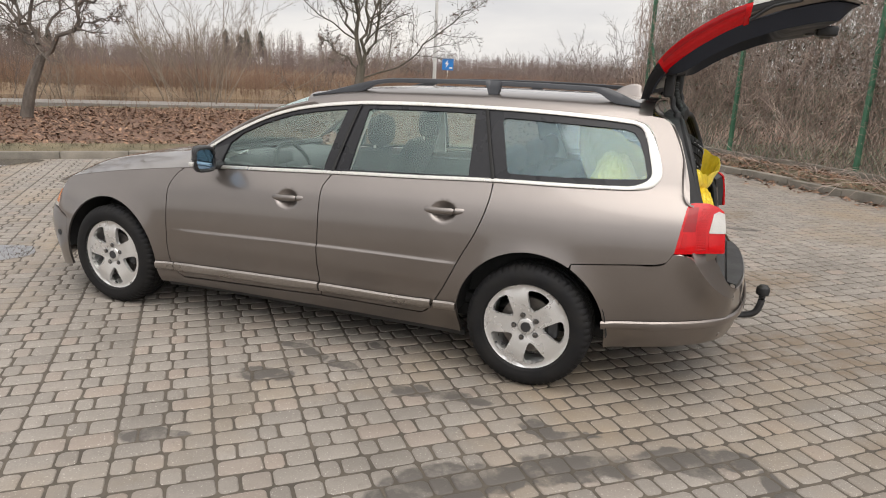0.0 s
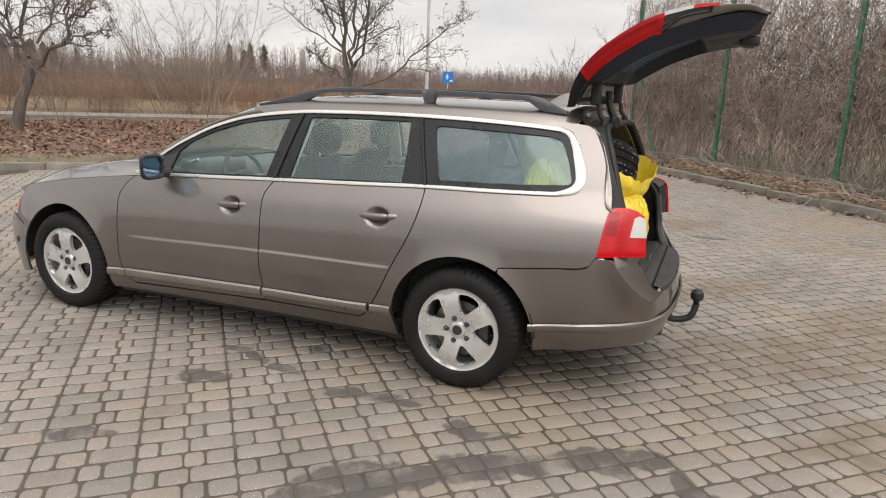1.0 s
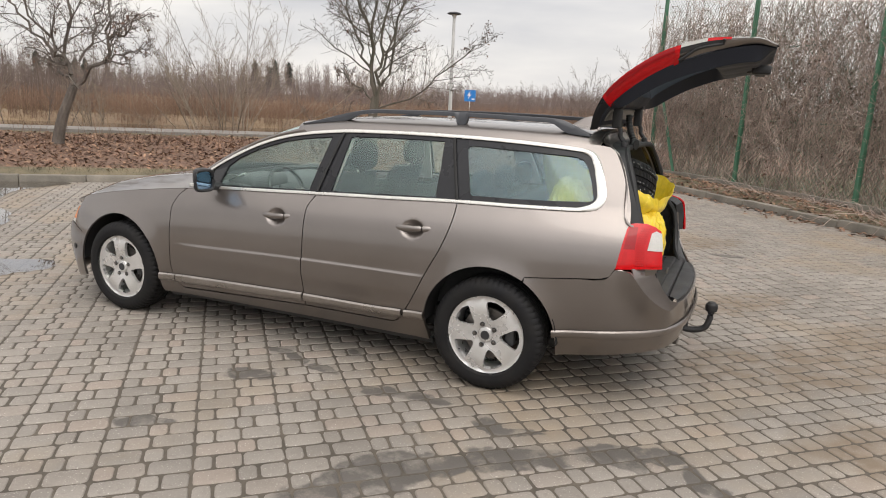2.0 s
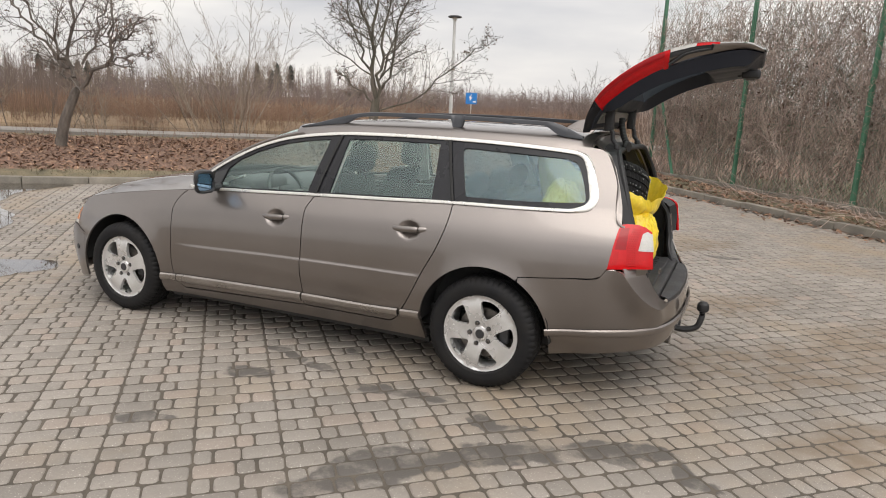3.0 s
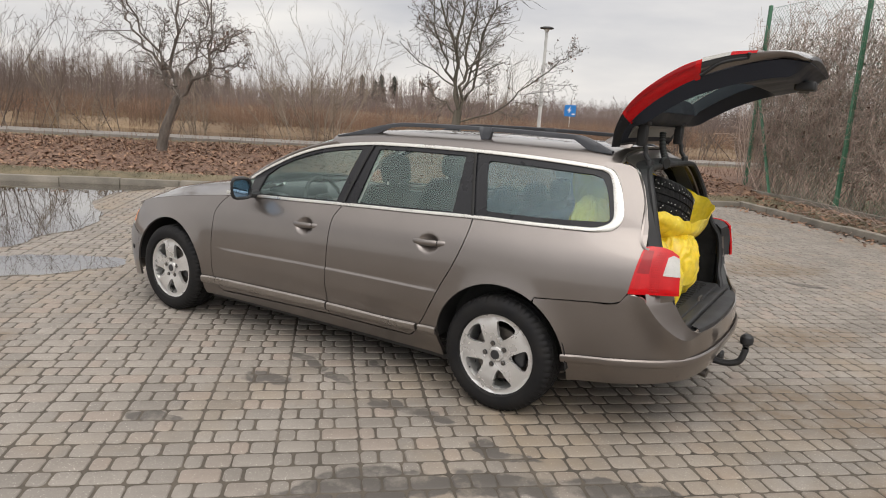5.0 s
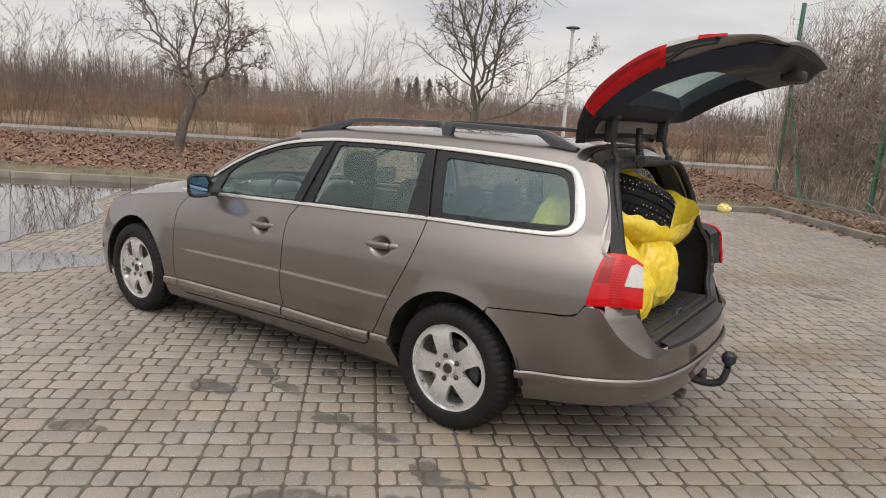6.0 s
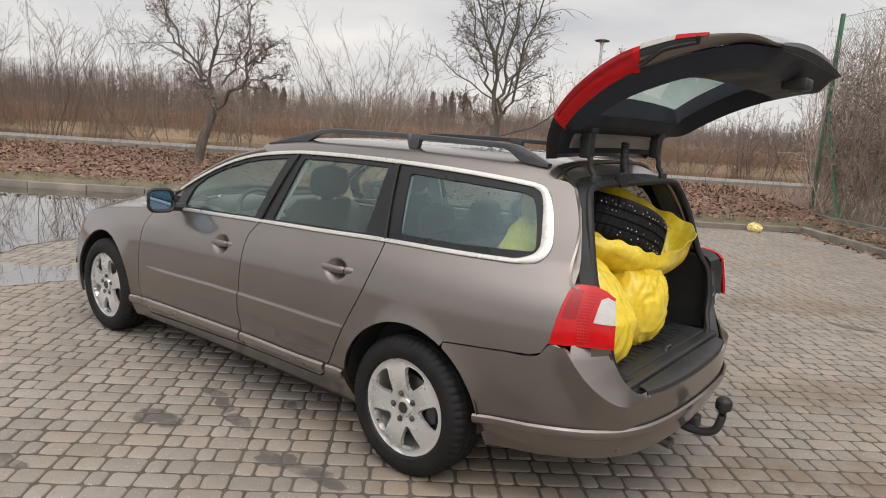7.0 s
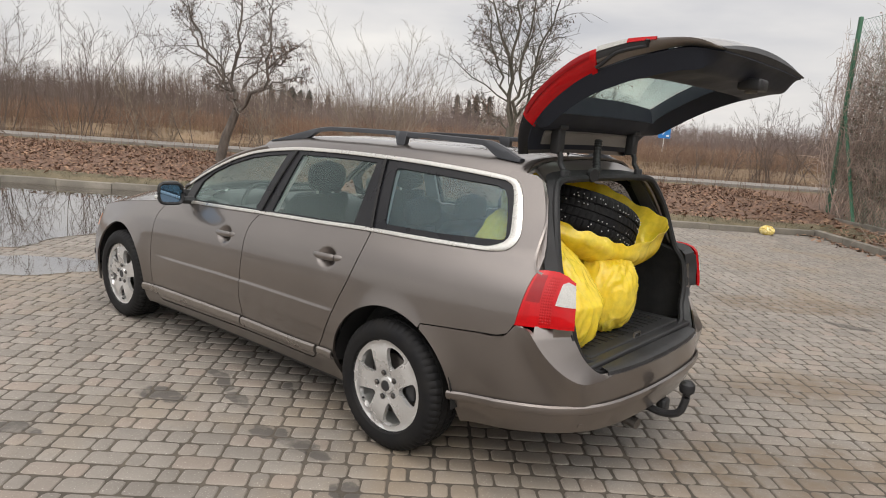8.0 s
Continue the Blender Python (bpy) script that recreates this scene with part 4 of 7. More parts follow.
# ---- the wire fence grown over with dead vines ----
def build_fence():
    fence = thing("wire_fence", "tall green wire fence covered with dead brown vines", "fence", m=Matrix.Translation(lot(1.44, 0.9, 0.1)))
    o = lot(1.44, 0.9, 0.1)

    def at(a, b, z):
        return lot(a, b, z) - o

    for b in (-2.15, 0.9, 3.85, 6.8, 9.75, 12.7):
        bm = rounded(0.075, 0.075, 4.3, 0.01, (0, 0, 2.15), 1)
        bmesh.ops.transform(bm, matrix=Matrix.Translation(at(1.44, b, 0.06)) @ Matrix.Rotation(LOT_TURN, 4, "Z"), verts=bm.verts[:])
        part("post", bm, M_GREENPOST, fence)
    part("brace", sweep([at(1.36, -1.04, 0.1), at(1.40, -2.1, 2.5)], 0.035, 6), M_GREENPOST, fence)
    lines = []
    for k in range(-60, 150):
        b = -2.15 + k * 0.1
        for s in (1, -1):
            b0, z0, b1, z1 = b, 0.2, b + s * 4.1, 4.3
            lo, hi = (max(min(q, 12.7), -2.15) for q in (b0, b1))
            if abs(hi - lo) < 0.05:
                continue
            za, zb = z0 + abs(lo - b0), z0 + abs(hi - b0)
            lines.append(([at(1.485, lo, za), at(1.485, (lo + hi) / 2, (za + zb) / 2), at(1.485, hi, zb)], 0.0022, 0.0022))
    for z in (0.2, 1.5, 2.9, 4.3):
        lines.append(([at(1.48, -2.15, z), at(1.48, 5, z), at(1.48, 12.7, z)], 0.004, 0.004))
    v, f = tube_data(lines, 3)
    part_data("wire_mesh", v, f, M_GREENPOST, fence, smooth=False)
    rng = np.random.default_rng(51)
    vines = []
    for k in range(3900):
        b = rng.uniform(-2.35, 12.6)
        thin_spot = noise.noise((b * 0.7, 0.0, 9.0))
        if k % 3 == 0:
            line = wander(rng, (0, b, 0.1 if k % 2 else rng.uniform(0.55, 1.3)), (rng.normal(0, 0.05), rng.normal(0, 0.35), 1.0), rng.uniform(2.2, 4.3), 10, 0.17, 0.04)
        elif k % 3 == 1:
            line = wander(rng, (0, b, rng.uniform(1.6, 4.0)), (rng.normal(0, 0.1), rng.normal(0, 0.45), -1.0), rng.uniform(0.7, 2.2), 8, 0.22, -0.05)
        else:
            line = wander(rng, (0, b, rng.uniform(0.7, 3.5)), (rng.normal(0, 0.1), rng.normal(0, 1), rng.normal(0.35, 0.6)), rng.uniform(0.5, 1.5), 6, 0.30, -0.02)
        high = 4.05 + 0.35 * thin_spot + 0.15 * math.sin(b * 9)
        pts = [at((1.42 if b < -1.5 and k % 2 else 1.56) + max(-0.09, min(0.32, p[0] * 0.6)), max(-2.7, p[1]), min(high, max(0.05, p[2]))) for p in line]
        r = rng.uniform(0.004, 0.012) if k % 3 == 0 else rng.uniform(0.003, 0.006)
        vines.append((pts, r, 0.003))
    twigs = [s for l in vines for s in offshoots(rng, l, 7, 0.9, 0.22, 0.5, -0.06)]
    v, f = tube_data(vines + twigs, 3)
    part_data("vines", v, f, M_VINE, fence, "dead grey-brown vine stems", smooth=False)
    lv, lf = [], []
    for k in range(9000):
        c = rng.uniform(-2.1, 12.6)
        z = 1.7 + rng.normal(0, 0.8) + 0.8 * noise.noise((c * 0.8, 0.0, 2.0))
        p = at(1.6 + rng.normal(0, 0.08), c, min(z, 4.4))
        u, w = rng.normal(0, 0.022, 3), rng.normal(0, 0.013, 3)
        q = len(lv)
        lv += [p - u, p + w, p + u, p - w]
        lf.append((q, q + 1, q + 2, q + 3))
    part_data("withered_leaves", lv, lf, M_LEAF, fence, smooth=False)
    rng = np.random.default_rng(52)
    for k, (a, b) in enumerate(((2.4, -0.6), (2.9, 1.2), (2.5, 2.9), (3.1, 4.6), (2.6, 6.2), (3.0, 8.0), (4.6, 0.2), (5.0, 2.4), (4.8, 4.6))):
        sapling_clump(lot(a, b, 0.15), 13, 2.9, 0.22, 90 + k, M_VINE, "dense bare brown shrub behind the wire fence", 0.014)


build_fence()


def build_lamp():
    lamp = thing("street_lamp", "pale slim street lamp with a flat dark round head", "street lamp", m=Matrix.Translation((-7.71, 16.27, 0.2)))
    part("pole", sweep([(0, 0, -0.1), (0, 0, 1.2), (0, 0, 4.0)], [0.07, 0.06, 0.045], 10), M_POLE, lamp)
    def turned(profile):
        bm = lathe(profile, 24)
        bmesh.ops.transform(bm, matrix=Matrix.Rotation(math.pi / 2, 4, "X"), verts=bm.verts[:])
        return bm
    part("head", turned([(0.0, 4.14), (0.12, 4.13), (0.215, 4.10), (0.22, 4.075), (0.18, 4.06), (0.0, 4.06)]), M_DARKMETAL, lamp, "flat dark lamp head")
    part("diffuser", turned([(0.05, 3.96), (0.09, 4.06), (0.0, 4.06), (0.0, 3.96)]), M_WHITE, lamp)


build_lamp()


def build_sign():
    at = Vector((1.6 - 0.3785 * 72, -3.9 + 0.9256 * 72, 0.25))
    face = math.atan2(0.9256, -0.3785) - math.pi / 2
    sign = thing("road_sign", "blue square charging-point sign on a grey pole", "road sign", m=Matrix.Translation(at) @ Matrix.Rotation(face, 4, "Z"))
    part("pole", sweep([(0, 0.06, -0.3), (0, 0.06, 1.5), (0, 0.06, 2.4)], 0.05, 8), M_POLE, sign)
    part("plate", rounded(1.15, 0.03, 1.15, 0.01, (0, 0, 1.95), 1), M_BLUE, sign)
    bolt = [(0.1, 0.42), (-0.22, -0.02), (-0.02, -0.02), (-0.12, -0.36), (0.2, 0.08), (0.02, 0.08)]
    bm = bmesh.new()
    bm.faces.new([bm.verts.new((x - 0.08, -0.022, z + 1.98)) for x, z in bolt])
    shell(bm, 0.01)
    part("bolt_mark", bm, M_WHITE, sign, "white lightning mark")
    part("car_mark", rounded(0.3, 0.02, 0.14, 0.005, (0.33, -0.02, 1.62), 1), M_WHITE, sign)


build_sign()

# ---- the car: its rear axle at x = 0, nose towards -x ----
belt = smooth_curve([-3.75, -3.55, -3.3, -2.95, -2.6, -2.3, -2.04, -1.61, -1.2, -0.67, -0.25, 0.12, 0.5, 1.1], [0.64, 0.71, 0.785, 0.855, 0.905, 0.94, 0.962, 0.983, 1.004, 1.028, 1.049, 1.057, 1.068, 1.085])
half = smooth_curve([-3.2, -2.9, -2.3, -1.2, -0.2, 0.3, 0.67, 1.0], [0.875, 0.893, 0.893, 0.895, 0.895, 0.870, 0.82, 0.75])
bulge = smooth_curve([-0.95, -0.80, -0.7, -0.58, -0.42, -0.3, -0.2, -0.12, -0.06, 0], [0.81, 0.88, 0.955, 0.985, 1.0, 0.998, 0.982, 0.955, 0.92, 0.878])
roof_edge = smooth_curve([-2.12, -2.0, -1.898, -1.758, -1.577, -1.428, -1.281, -1.135, -0.918, -0.5, 0, 0.31, 0.6], [1.065, 1.146, 1.205, 1.273, 1.333, 1.362, 1.381, 1.395, 1.404, 1.411, 1.404, 1.388, 1.36])
crease = smooth_curve([-2.3, -1.24, -0.3], [0.570, 0.606, 0.622])
HANDLES = [(-1.452, 0.843), (-0.483, 0.878)]


def step01(x):
    x = min(1.0, max(0.0, x))
    return x * x * (3 - 2 * x)


def side(x, z):
    """How far out the car's left flank is."""
    b, h = belt(x), half(x)
    if z >= b:
        tr = max(0, x + 0.2) / 0.87
        h = h * 0.878 - 0.035 * tr**2
        d = z - b
        return -(h - 0.47 * d - 0.25 * d * d)
    y = h * bulge(z - b) - 0.035 * (max(0, x + 0.2) / 0.87) ** 2 * max(0.0, 1 - (b - z) / 0.16) ** 2
    for cx in (0.0, -2.816):
        r = math.hypot(x - cx, z - 0.33)
        y += 0.014 * math.exp(-(((r - 0.38) / 0.05) ** 2))
    y += 0.009 * (1 - step01((z - crease(x) + 0.007) / 0.014)) * step01((x + 2.3) / 0.25) * (1 - step01((x + 0.5) / 0.2)) * step01((z - 0.42) / 0.1)
    for cx, cz in HANDLES:
        r = math.hypot((x - cx) / 0.078, (z - cz) / 0.055)
        if r < 1:
            y -= 0.030 * (1 - r * r) ** 1.1
    return -y


def flank(x, z):
    return (x, side(x, z), z)


def deeper(d):
    return lambda x, z: (x, side(x, z) + d, z)


REAR_PLAN = [np.array(p) for p in spline([(0.6, 0.835), (0.72, 0.795), (0.83, 0.735), (0.915, 0.65), (0.97, 0.54), (1.005, 0.38), (1.022, 0.19), (1.027, 0.0)], 6)]
NOSE_PLAN = [np.array(p) for p in spline([(-3.2, 0.875), (-3.32, 0.845), (-3.44, 0.785), (-3.54, 0.70), (-3.62, 0.58), (-3.68, 0.42), (-3.715, 0.2), (-3.725, 0.0)], 6)]


def along(plan):
    s = np.r_[0, np.cumsum([np.linalg.norm(b - a) for a, b in zip(plan, plan[1:])])]
    xs, ys = np.array([p[0] for p in plan]), np.array([p[1] for p in plan])
    return lambda u: (float(np.interp(u, s, xs)), float(np.interp(u, s, ys))), float(s[-1])


rear_at, REAR_LEN = along(REAR_PLAN)
nose_at, NOSE_LEN = along(NOSE_PLAN)
rake = smooth_curve([0.15, 0.25, 0.36, 0.6, 0.8, 1.05], [0.13, 0.06, 0.008, 0.0, 0.03, 0.07])


def wrap(u, z):
    """The lower body's skin: u is x along the flank and runs on round the corners, to the middle of tail and nose."""
    if -3.2 <= u <= 0.6:
        return flank(u, z)
    if u > 0.6:
        x, y = rear_at(u - 0.6)
        g = bulge(z - belt(min(x, 0.8))) if z < belt(x) else 0.878
        w = step01((u - 0.6) / 0.45)
        g0 = side(0.6, z) / -half(0.6)
        k = g0 * (1 - w) + (0.5 + 0.5 * g) * w
        return (x - rake(z) * w, -y * k, z)
    x, y = nose_at(-3.2 - u)
    w = step01((-3.2 - u) / 0.45)
    g0 = side(-3.2, z) / -half(-3.2)
    k = g0 * (1 - w) + (0.55 + 0.45 * g0) * w
    tuck = 0.10 * step01((0.45 - z) / 0.3) + 0.16 * step01((z - 0.52) / 0.25)
    return (x + tuck * w, -y * k, z)


def arc(cx, cz, r, a0, a1, n=24):
    return [(cx + r * math.cos(radians(a0 + (a1 - a0) * k / n)), cz + r * math.sin(radians(a0 + (a1 - a0) * k / n))) for k in range(n + 1)]


def belt_line(x0, x1, d=0.0, n=14):
    return [(x0 + (x1 - x0) * k / n, belt(x0 + (x1 - x0) * k / n) + d) for k in range(n + 1)]


F_EDGE = [tuple(p) for p in spline([(-2.245, 0.258), (-2.296, 0.296), (-2.322, 0.354), (-2.333, 0.436), (-2.33, 0.584), (-2.33, 0.726), (-2.333, 0.828), (-2.30, 0.90), (-2.262, 0.936)], 4)]
B_EDGE = [tuple(p) for p in spline([(-1.231, 0.295), (-1.228, 0.361), (-1.233, 0.448), (-1.236, 0.585), (-1.233, 0.717), (-1.236, 0.835), (-1.238, 0.92), (-1.225, 0.955), (-1.201, 0.996)], 4)]
R_EDGE = [tuple(p) for p in spline([(-0.60, 0.295), (-0.555, 0.33), (-0.51, 0.393), (-0.444, 0.503), (-0.372, 0.65), (-0.305, 0.775), (-0.262, 0.888), (-0.246, 0.972), (-0.245, 1.040)], 4)]
FRONT_ARCH = arc(-2.816, 0.338, 0.382, 0, 180)
TAIL_LOW = [(0.60, 0.735), (0.645, 0.752), (0.672, 0.79)]

car = thing("estate_car", "bronze-grey estate car parked on the pavers, tailgate open", "car")


def both(name, make, material, parents, label=""):
    """The left piece and its mirror image."""
    return [part(name, make(m), material, p, label) for m, p in zip((False, True), parents)]


CARS = (car, car)
# flank panels
fender_poly = [*[(p[0] - 0.003, p[1]) for p in F_EDGE[::-1]], (-2.36, 0.25), (-2.43, 0.25), *[p for p in FRONT_ARCH], (-3.20, 0.40), (-3.215, 0.545), (-3.33, 0.585), (-3.36, 0.66), (-3.33, 0.735), *belt_line(-3.28, -2.29, -0.003)]
both("front_fender", lambda m: region(fender_poly, wrap, 0.012, 0.05, 0.03, m), M_PAINT, CARS)
HAND_CUTS = [([cx + k * 0.0095 for k in range(-9, 10)], [cz + k * 0.008 for k in range(-7, 8)] + [0.556 + 0.006 * k for k in range(13)]) for cx, cz in HANDLES]
front_door_poly = shrunk([*F_EDGE[::-1], *B_EDGE, *belt_line(-1.215, -2.25, -0.001)], 0.003)
rear_door_poly = shrunk([*B_EDGE[::-1], *R_EDGE, *belt_line(-0.26, -1.19, -0.001)], 0.003)
front_doors = both("front_door", lambda m: region(front_door_poly, wrap, 0.02, 0.06, 0.02, m, HAND_CUTS[0]), M_PAINT, CARS)
rear_doors = both("rear_door", lambda m: region(rear_door_poly, wrap, 0.02, 0.06, 0.02, m, HAND_CUTS[1]), M_PAINT, CARS)

# hind quarter with the roof pillar behind the last window
WIN_REAR = [(0.44, 1.372), (0.465, 1.36), (0.50, 1.316), (0.53, 1.243), (0.555, 1.16), (0.556, 1.118), (0.536, 1.090), (0.50, 1.076)]
PILLAR = [(0.710, 1.028), (0.693, 1.12), (0.663, 1.215), (0.629, 1.303), (0.588, 1.372), (0.535, 1.402), (0.475, 1.410)]
quarter_poly = [*[(p[0] + 0.003, p[1]) for p in R_EDGE[2:]], *belt_line(-0.24, 0.47, -0.002), *WIN_REAR[::-1], (0.40, 1.392), (0.40, 1.41), *PILLAR[::-1], (0.70, 1.0), (0.672, 0.80), *TAIL_LOW[::-1][1:], (0.50, 0.727), (0.35, 0.712), (0.205, 0.698), *[p for p in arc(0, 0.340, 0.388, 60, 180)], (-0.392, 0.39)]
quarter_poly = [tuple(p) for p in quarter_poly]
both("hind_quarter", lambda m: region(quarter_poly, lambda x, z: flank(x, z), 0.012, 0.05, 0.03, m), M_PAINT, CARS)

# sills below the doors
sill_poly = [(-2.43, 0.20), (-0.389, 0.20), (-0.389, 0.340), (-0.392, 0.39), (-0.50, 0.39), (-0.56, 0.315), (-0.61, 0.288), (-1.231, 0.288), (-2.24, 0.25), (-2.29, 0.285), (-2.44, 0.33)]
both("sill", lambda m: region(sill_poly, wrap, 0.02, 0.1, 0.03, m), M_PAINT, CARS)
both("sill_skirt", lambda m: region([(-2.42, 0.16), (-0.38, 0.16), (-0.38, 0.197), (-2.42, 0.197)], deeper(0.03), 0.02, 0.2, 0.03, m), M_PLASTIC, CARS)


def strip(line, width, lift, thick=0.01, skin=wrap):
    """A raised moulding along a line in (u, z)."""
    def make(m):
        top, low = [], []
        n = len(line)
        for i, p in enumerate(line):
            t = np.array(line[min(i + 1, n - 1)]) - np.array(line[max(i - 1, 0)])
            t = t / (np.linalg.norm(t) + 1e-9)
            q = np.array([-t[1], t[0]]) * width / 2
            top.append(tuple(np.array(p) + q))
            low.append(tuple(np.array(p) - q))
        rows = []
        for a, b in zip(top, low):
            pa, pb = np.array(skin(*a)), np.array(skin(*b))
            c = (pa + pb) / 2
            out = np.array([0, -1.0, 0]) if a[0] < 0.62 else np.array([c[0] - 0.4, c[1], 0]) / np.linalg.norm([c[0] - 0.4, c[1]])
            rows.append([pa + out * lift * 0.2, pa * 0.85 + pb * 0.15 + out * lift, pa * 0.5 + pb * 0.5 + out * lift * 1.25, pa * 0.15 + pb * 0.85 + out * lift, pb + out * lift * 0.2])
        bm = grid(rows)
        bmesh.ops.reverse_faces(bm, faces=bm.faces[:])
        if m:
            for v in bm.verts:
                v.co.y = -v.co.y
            bmesh.ops.reverse_faces(bm, faces=bm.faces[:])
        return shell(bm, thick)
    return make


mould = smooth_curve([-2.42, -2.30, -1.77, -1.24, -0.51, -0.39], [0.319, 0.323, 0.339, 0.353, 0.367, 0.376])
both("door_moulding", strip([(x, mould(x)) for x in np.linspace(-2.288, -1.238, 20)], 0.042, 0.012), M_SATIN, front_doors, "bright satin moulding")
both("door_moulding", strip([(x, mould(x)) for x in np.linspace(-1.226, -0.535, 16)], 0.036, 0.012), M_SATIN, rear_doors, "bright satin moulding")
both("moulding_end", strip([(x, mould(x)) for x in np.linspace(-2.43, -2.296, 6)], 0.038, 0.010), M_SATIN, CARS)
both("moulding_end", strip([(x, mould(x)) for x in np.linspace(-0.515, -0.385, 6)], 0.032, 0.010), M_SATIN, CARS)

# bumpers
END_U = 0.6 + REAR_LEN
bump_line = smooth_curve([0.36, 0.73, 0.95, 1.2, END_U], [0.395, 0.432, 0.445, 0.45, 0.452])
rear_top = smooth_curve([0.2, 0.35, 0.5, 0.6, 0.645, 0.672, 0.73, 0.752, 0.768, 0.80, 0.84, 0.89, 0.95, 1.02, 1.10, 1.14, 1.25, END_U], [0.695, 0.709, 0.724, 0.732, 0.749, 0.787, 0.790, 0.786, 0.768, 0.722, 0.674, 0.628, 0.592, 0.575, 0.575, 0.585, 0.587, 0.587])
def bumper_skin(u, z):
    x, y, z = wrap(u, z)
    k = 0.052 * step01((u - 0.70) / 0.07) * (1 - step01((u - 0.95) / 0.15)) * math.exp(-(((rear_top(u) - z) / 0.10) ** 2))
    way = math.hypot(x - 0.4, y)
    return (x + k * (x - 0.4) / way, y + k * y / way, z)


us = np.linspace(0.206, END_U, 110)
bumper_poly = [(u, rear_top(u) - 0.003) for u in us[::-1]] + [p for p in arc(0, 0.340, 0.388, 58, -9, 14)] + [(0.384, 0.245)] + [(u, float(np.interp(u, [0.4, 0.6, 0.8, 0.95, 2], [0.25, 0.28, 0.315, 0.33, 0.335]))) for u in np.linspace(0.40, END_U, 40)]
bumpers = both("rear_bumper", lambda m: region(bumper_poly, bumper_skin, 0.015, 0.045, 0.035, m), M_PAINT, CARS)
both("bumper_moulding", strip([(u, bump_line(u)) for u in np.linspace(0.372, END_U, 60)], 0.027, 0.009), M_PAINT, bumpers)
both("parking_sensor", lambda m: region([(0.996 + 0.012 * math.cos(k * 0.524), 0.365 + 0.012 * math.sin(k * 0.524)) for k in range(12)], lambda u, z: tuple(np.array(wrap(u, z)) + (0.002, -0.002, 0)), 0.004, 0.02, 0.02, m), M_PAINT, bumpers)
front_bumper_poly = [(-3.203, 0.395), (-3.215, 0.538), (-3.33, 0.578), (-3.5, 0.585), (-3.2 - NOSE_LEN, 0.585), (-3.2 - NOSE_LEN, 0.19), (-3.3, 0.19), (-3.19, 0.21), (-3.20, 0.30)]
front_bumpers = both("front_bumper", lambda m: region(front_bumper_poly, wrap, 0.015, 0.05, 0.04, m), M_PAINT, CARS)
both("parking_sensor", lambda m: region([(-3.30 + 0.02 * math.cos(k * 0.524), 0.42 + 0.02 * math.sin(k * 0.524)) for k in range(12)], lambda u, z: tuple(np.array(wrap(u, z)) + (-0.002, -0.004, 0)), 0.004, 0.02, 0.02, m), M_PLASTIC, front_bumpers)
lamp_poly = [(-3.335, 0.592), (-3.42, 0.592), (-3.72, 0.60), (-3.70, 0.66), (-3.50, 0.70), (-3.34, 0.735), (-3.362, 0.66)]
both("headlight", lambda m: region(lamp_poly, wrap, 0.02, 0.05, 0.03, m), M_CLEAR, CARS, "clear headlight")
both("front_indicator", lambda m: region([(-3.345, 0.62), (-3.41, 0.62), (-3.40, 0.70), (-3.35, 0.715), (-3.368, 0.66)], lambda u, z: tuple(np.array(wrap(u, z)) + (-0.002, -0.004, 0)), 0.006, 0.05, 0.03, m), M_AMBER, CARS, "amber indicator lens")
both("grille", lambda m: region([(-3.74, 0.60), (-3.2 - NOSE_LEN, 0.60), (-3.2 - NOSE_LEN, 0.665), (-3.74, 0.66)], wrap, 0.02, 0.05, 0.02, m), M_PLASTIC, CARS)

# bonnet
def bonnet():
    rows = []
    for x in np.linspace(-3.60, -2.13, 26):
        b, w = belt(x), -side(max(x, -3.2), belt(max(x, -3.2))) if x > -3.2 else float(np.interp(x, [-3.60, -3.45, -3.2], [0.55, 0.70, 0.775]))
        bow = 0.10 * step01((x + 3.75) / 0.5)
        row = []
        for s in np.linspace(-1, 1, 25):
            back = -0.28 * (1 - s * s) * step01((x + 2.6) / 0.47) if x > -2.6 else 0
            rise = bow * (1 - abs(s) ** 2.6) + 0.010 * math.exp(-(((abs(s) - 0.62) / 0.07) ** 2))
            row.append((x + back, s * w, b + rise))
        rows.append(row)
    bm = grid(rows)
    bmesh.ops.reverse_faces(bm, faces=bm.faces[:])
    bmesh.ops.recalc_face_normals(bm, faces=bm.faces[:])
    return shell(bm, 0.012)


part("bonnet", bonnet(), M_PAINT, car)

# windscreen, pillars, roof
def screen_edge(s):
    """The windscreen's left edge from foot (0) to roof (1)."""
    p = spline([(-2.20, -0.705, 1.035), (-2.0, -0.655, 1.175), (-1.76, -0.60, 1.30), (-1.50, -0.55, 1.385)], 10)
    k = s * (len(p) - 1)
    i = min(int(k), len(p) - 2)
    return p[i] + (p[i + 1] - p[i]) * (k - i)


def windscreen():
    rows = []
    for s in np.linspace(0, 1, 14):
        e = screen_edge(s)
        fwd, up = 0.27 * (1 - s) + 0.10 * s, -0.045 * (1 - s) + 0.058 * s
        rows.append([(e[0] - fwd * (1 - t * t), -e[1] * t, e[2] + up * (1 - t * t)) for t in np.linspace(-1, 1, 17)])
    bm = grid(rows)
    bmesh.ops.recalc_face_normals(bm, faces=bm.faces[:])
    return shell(bm, 0.005)


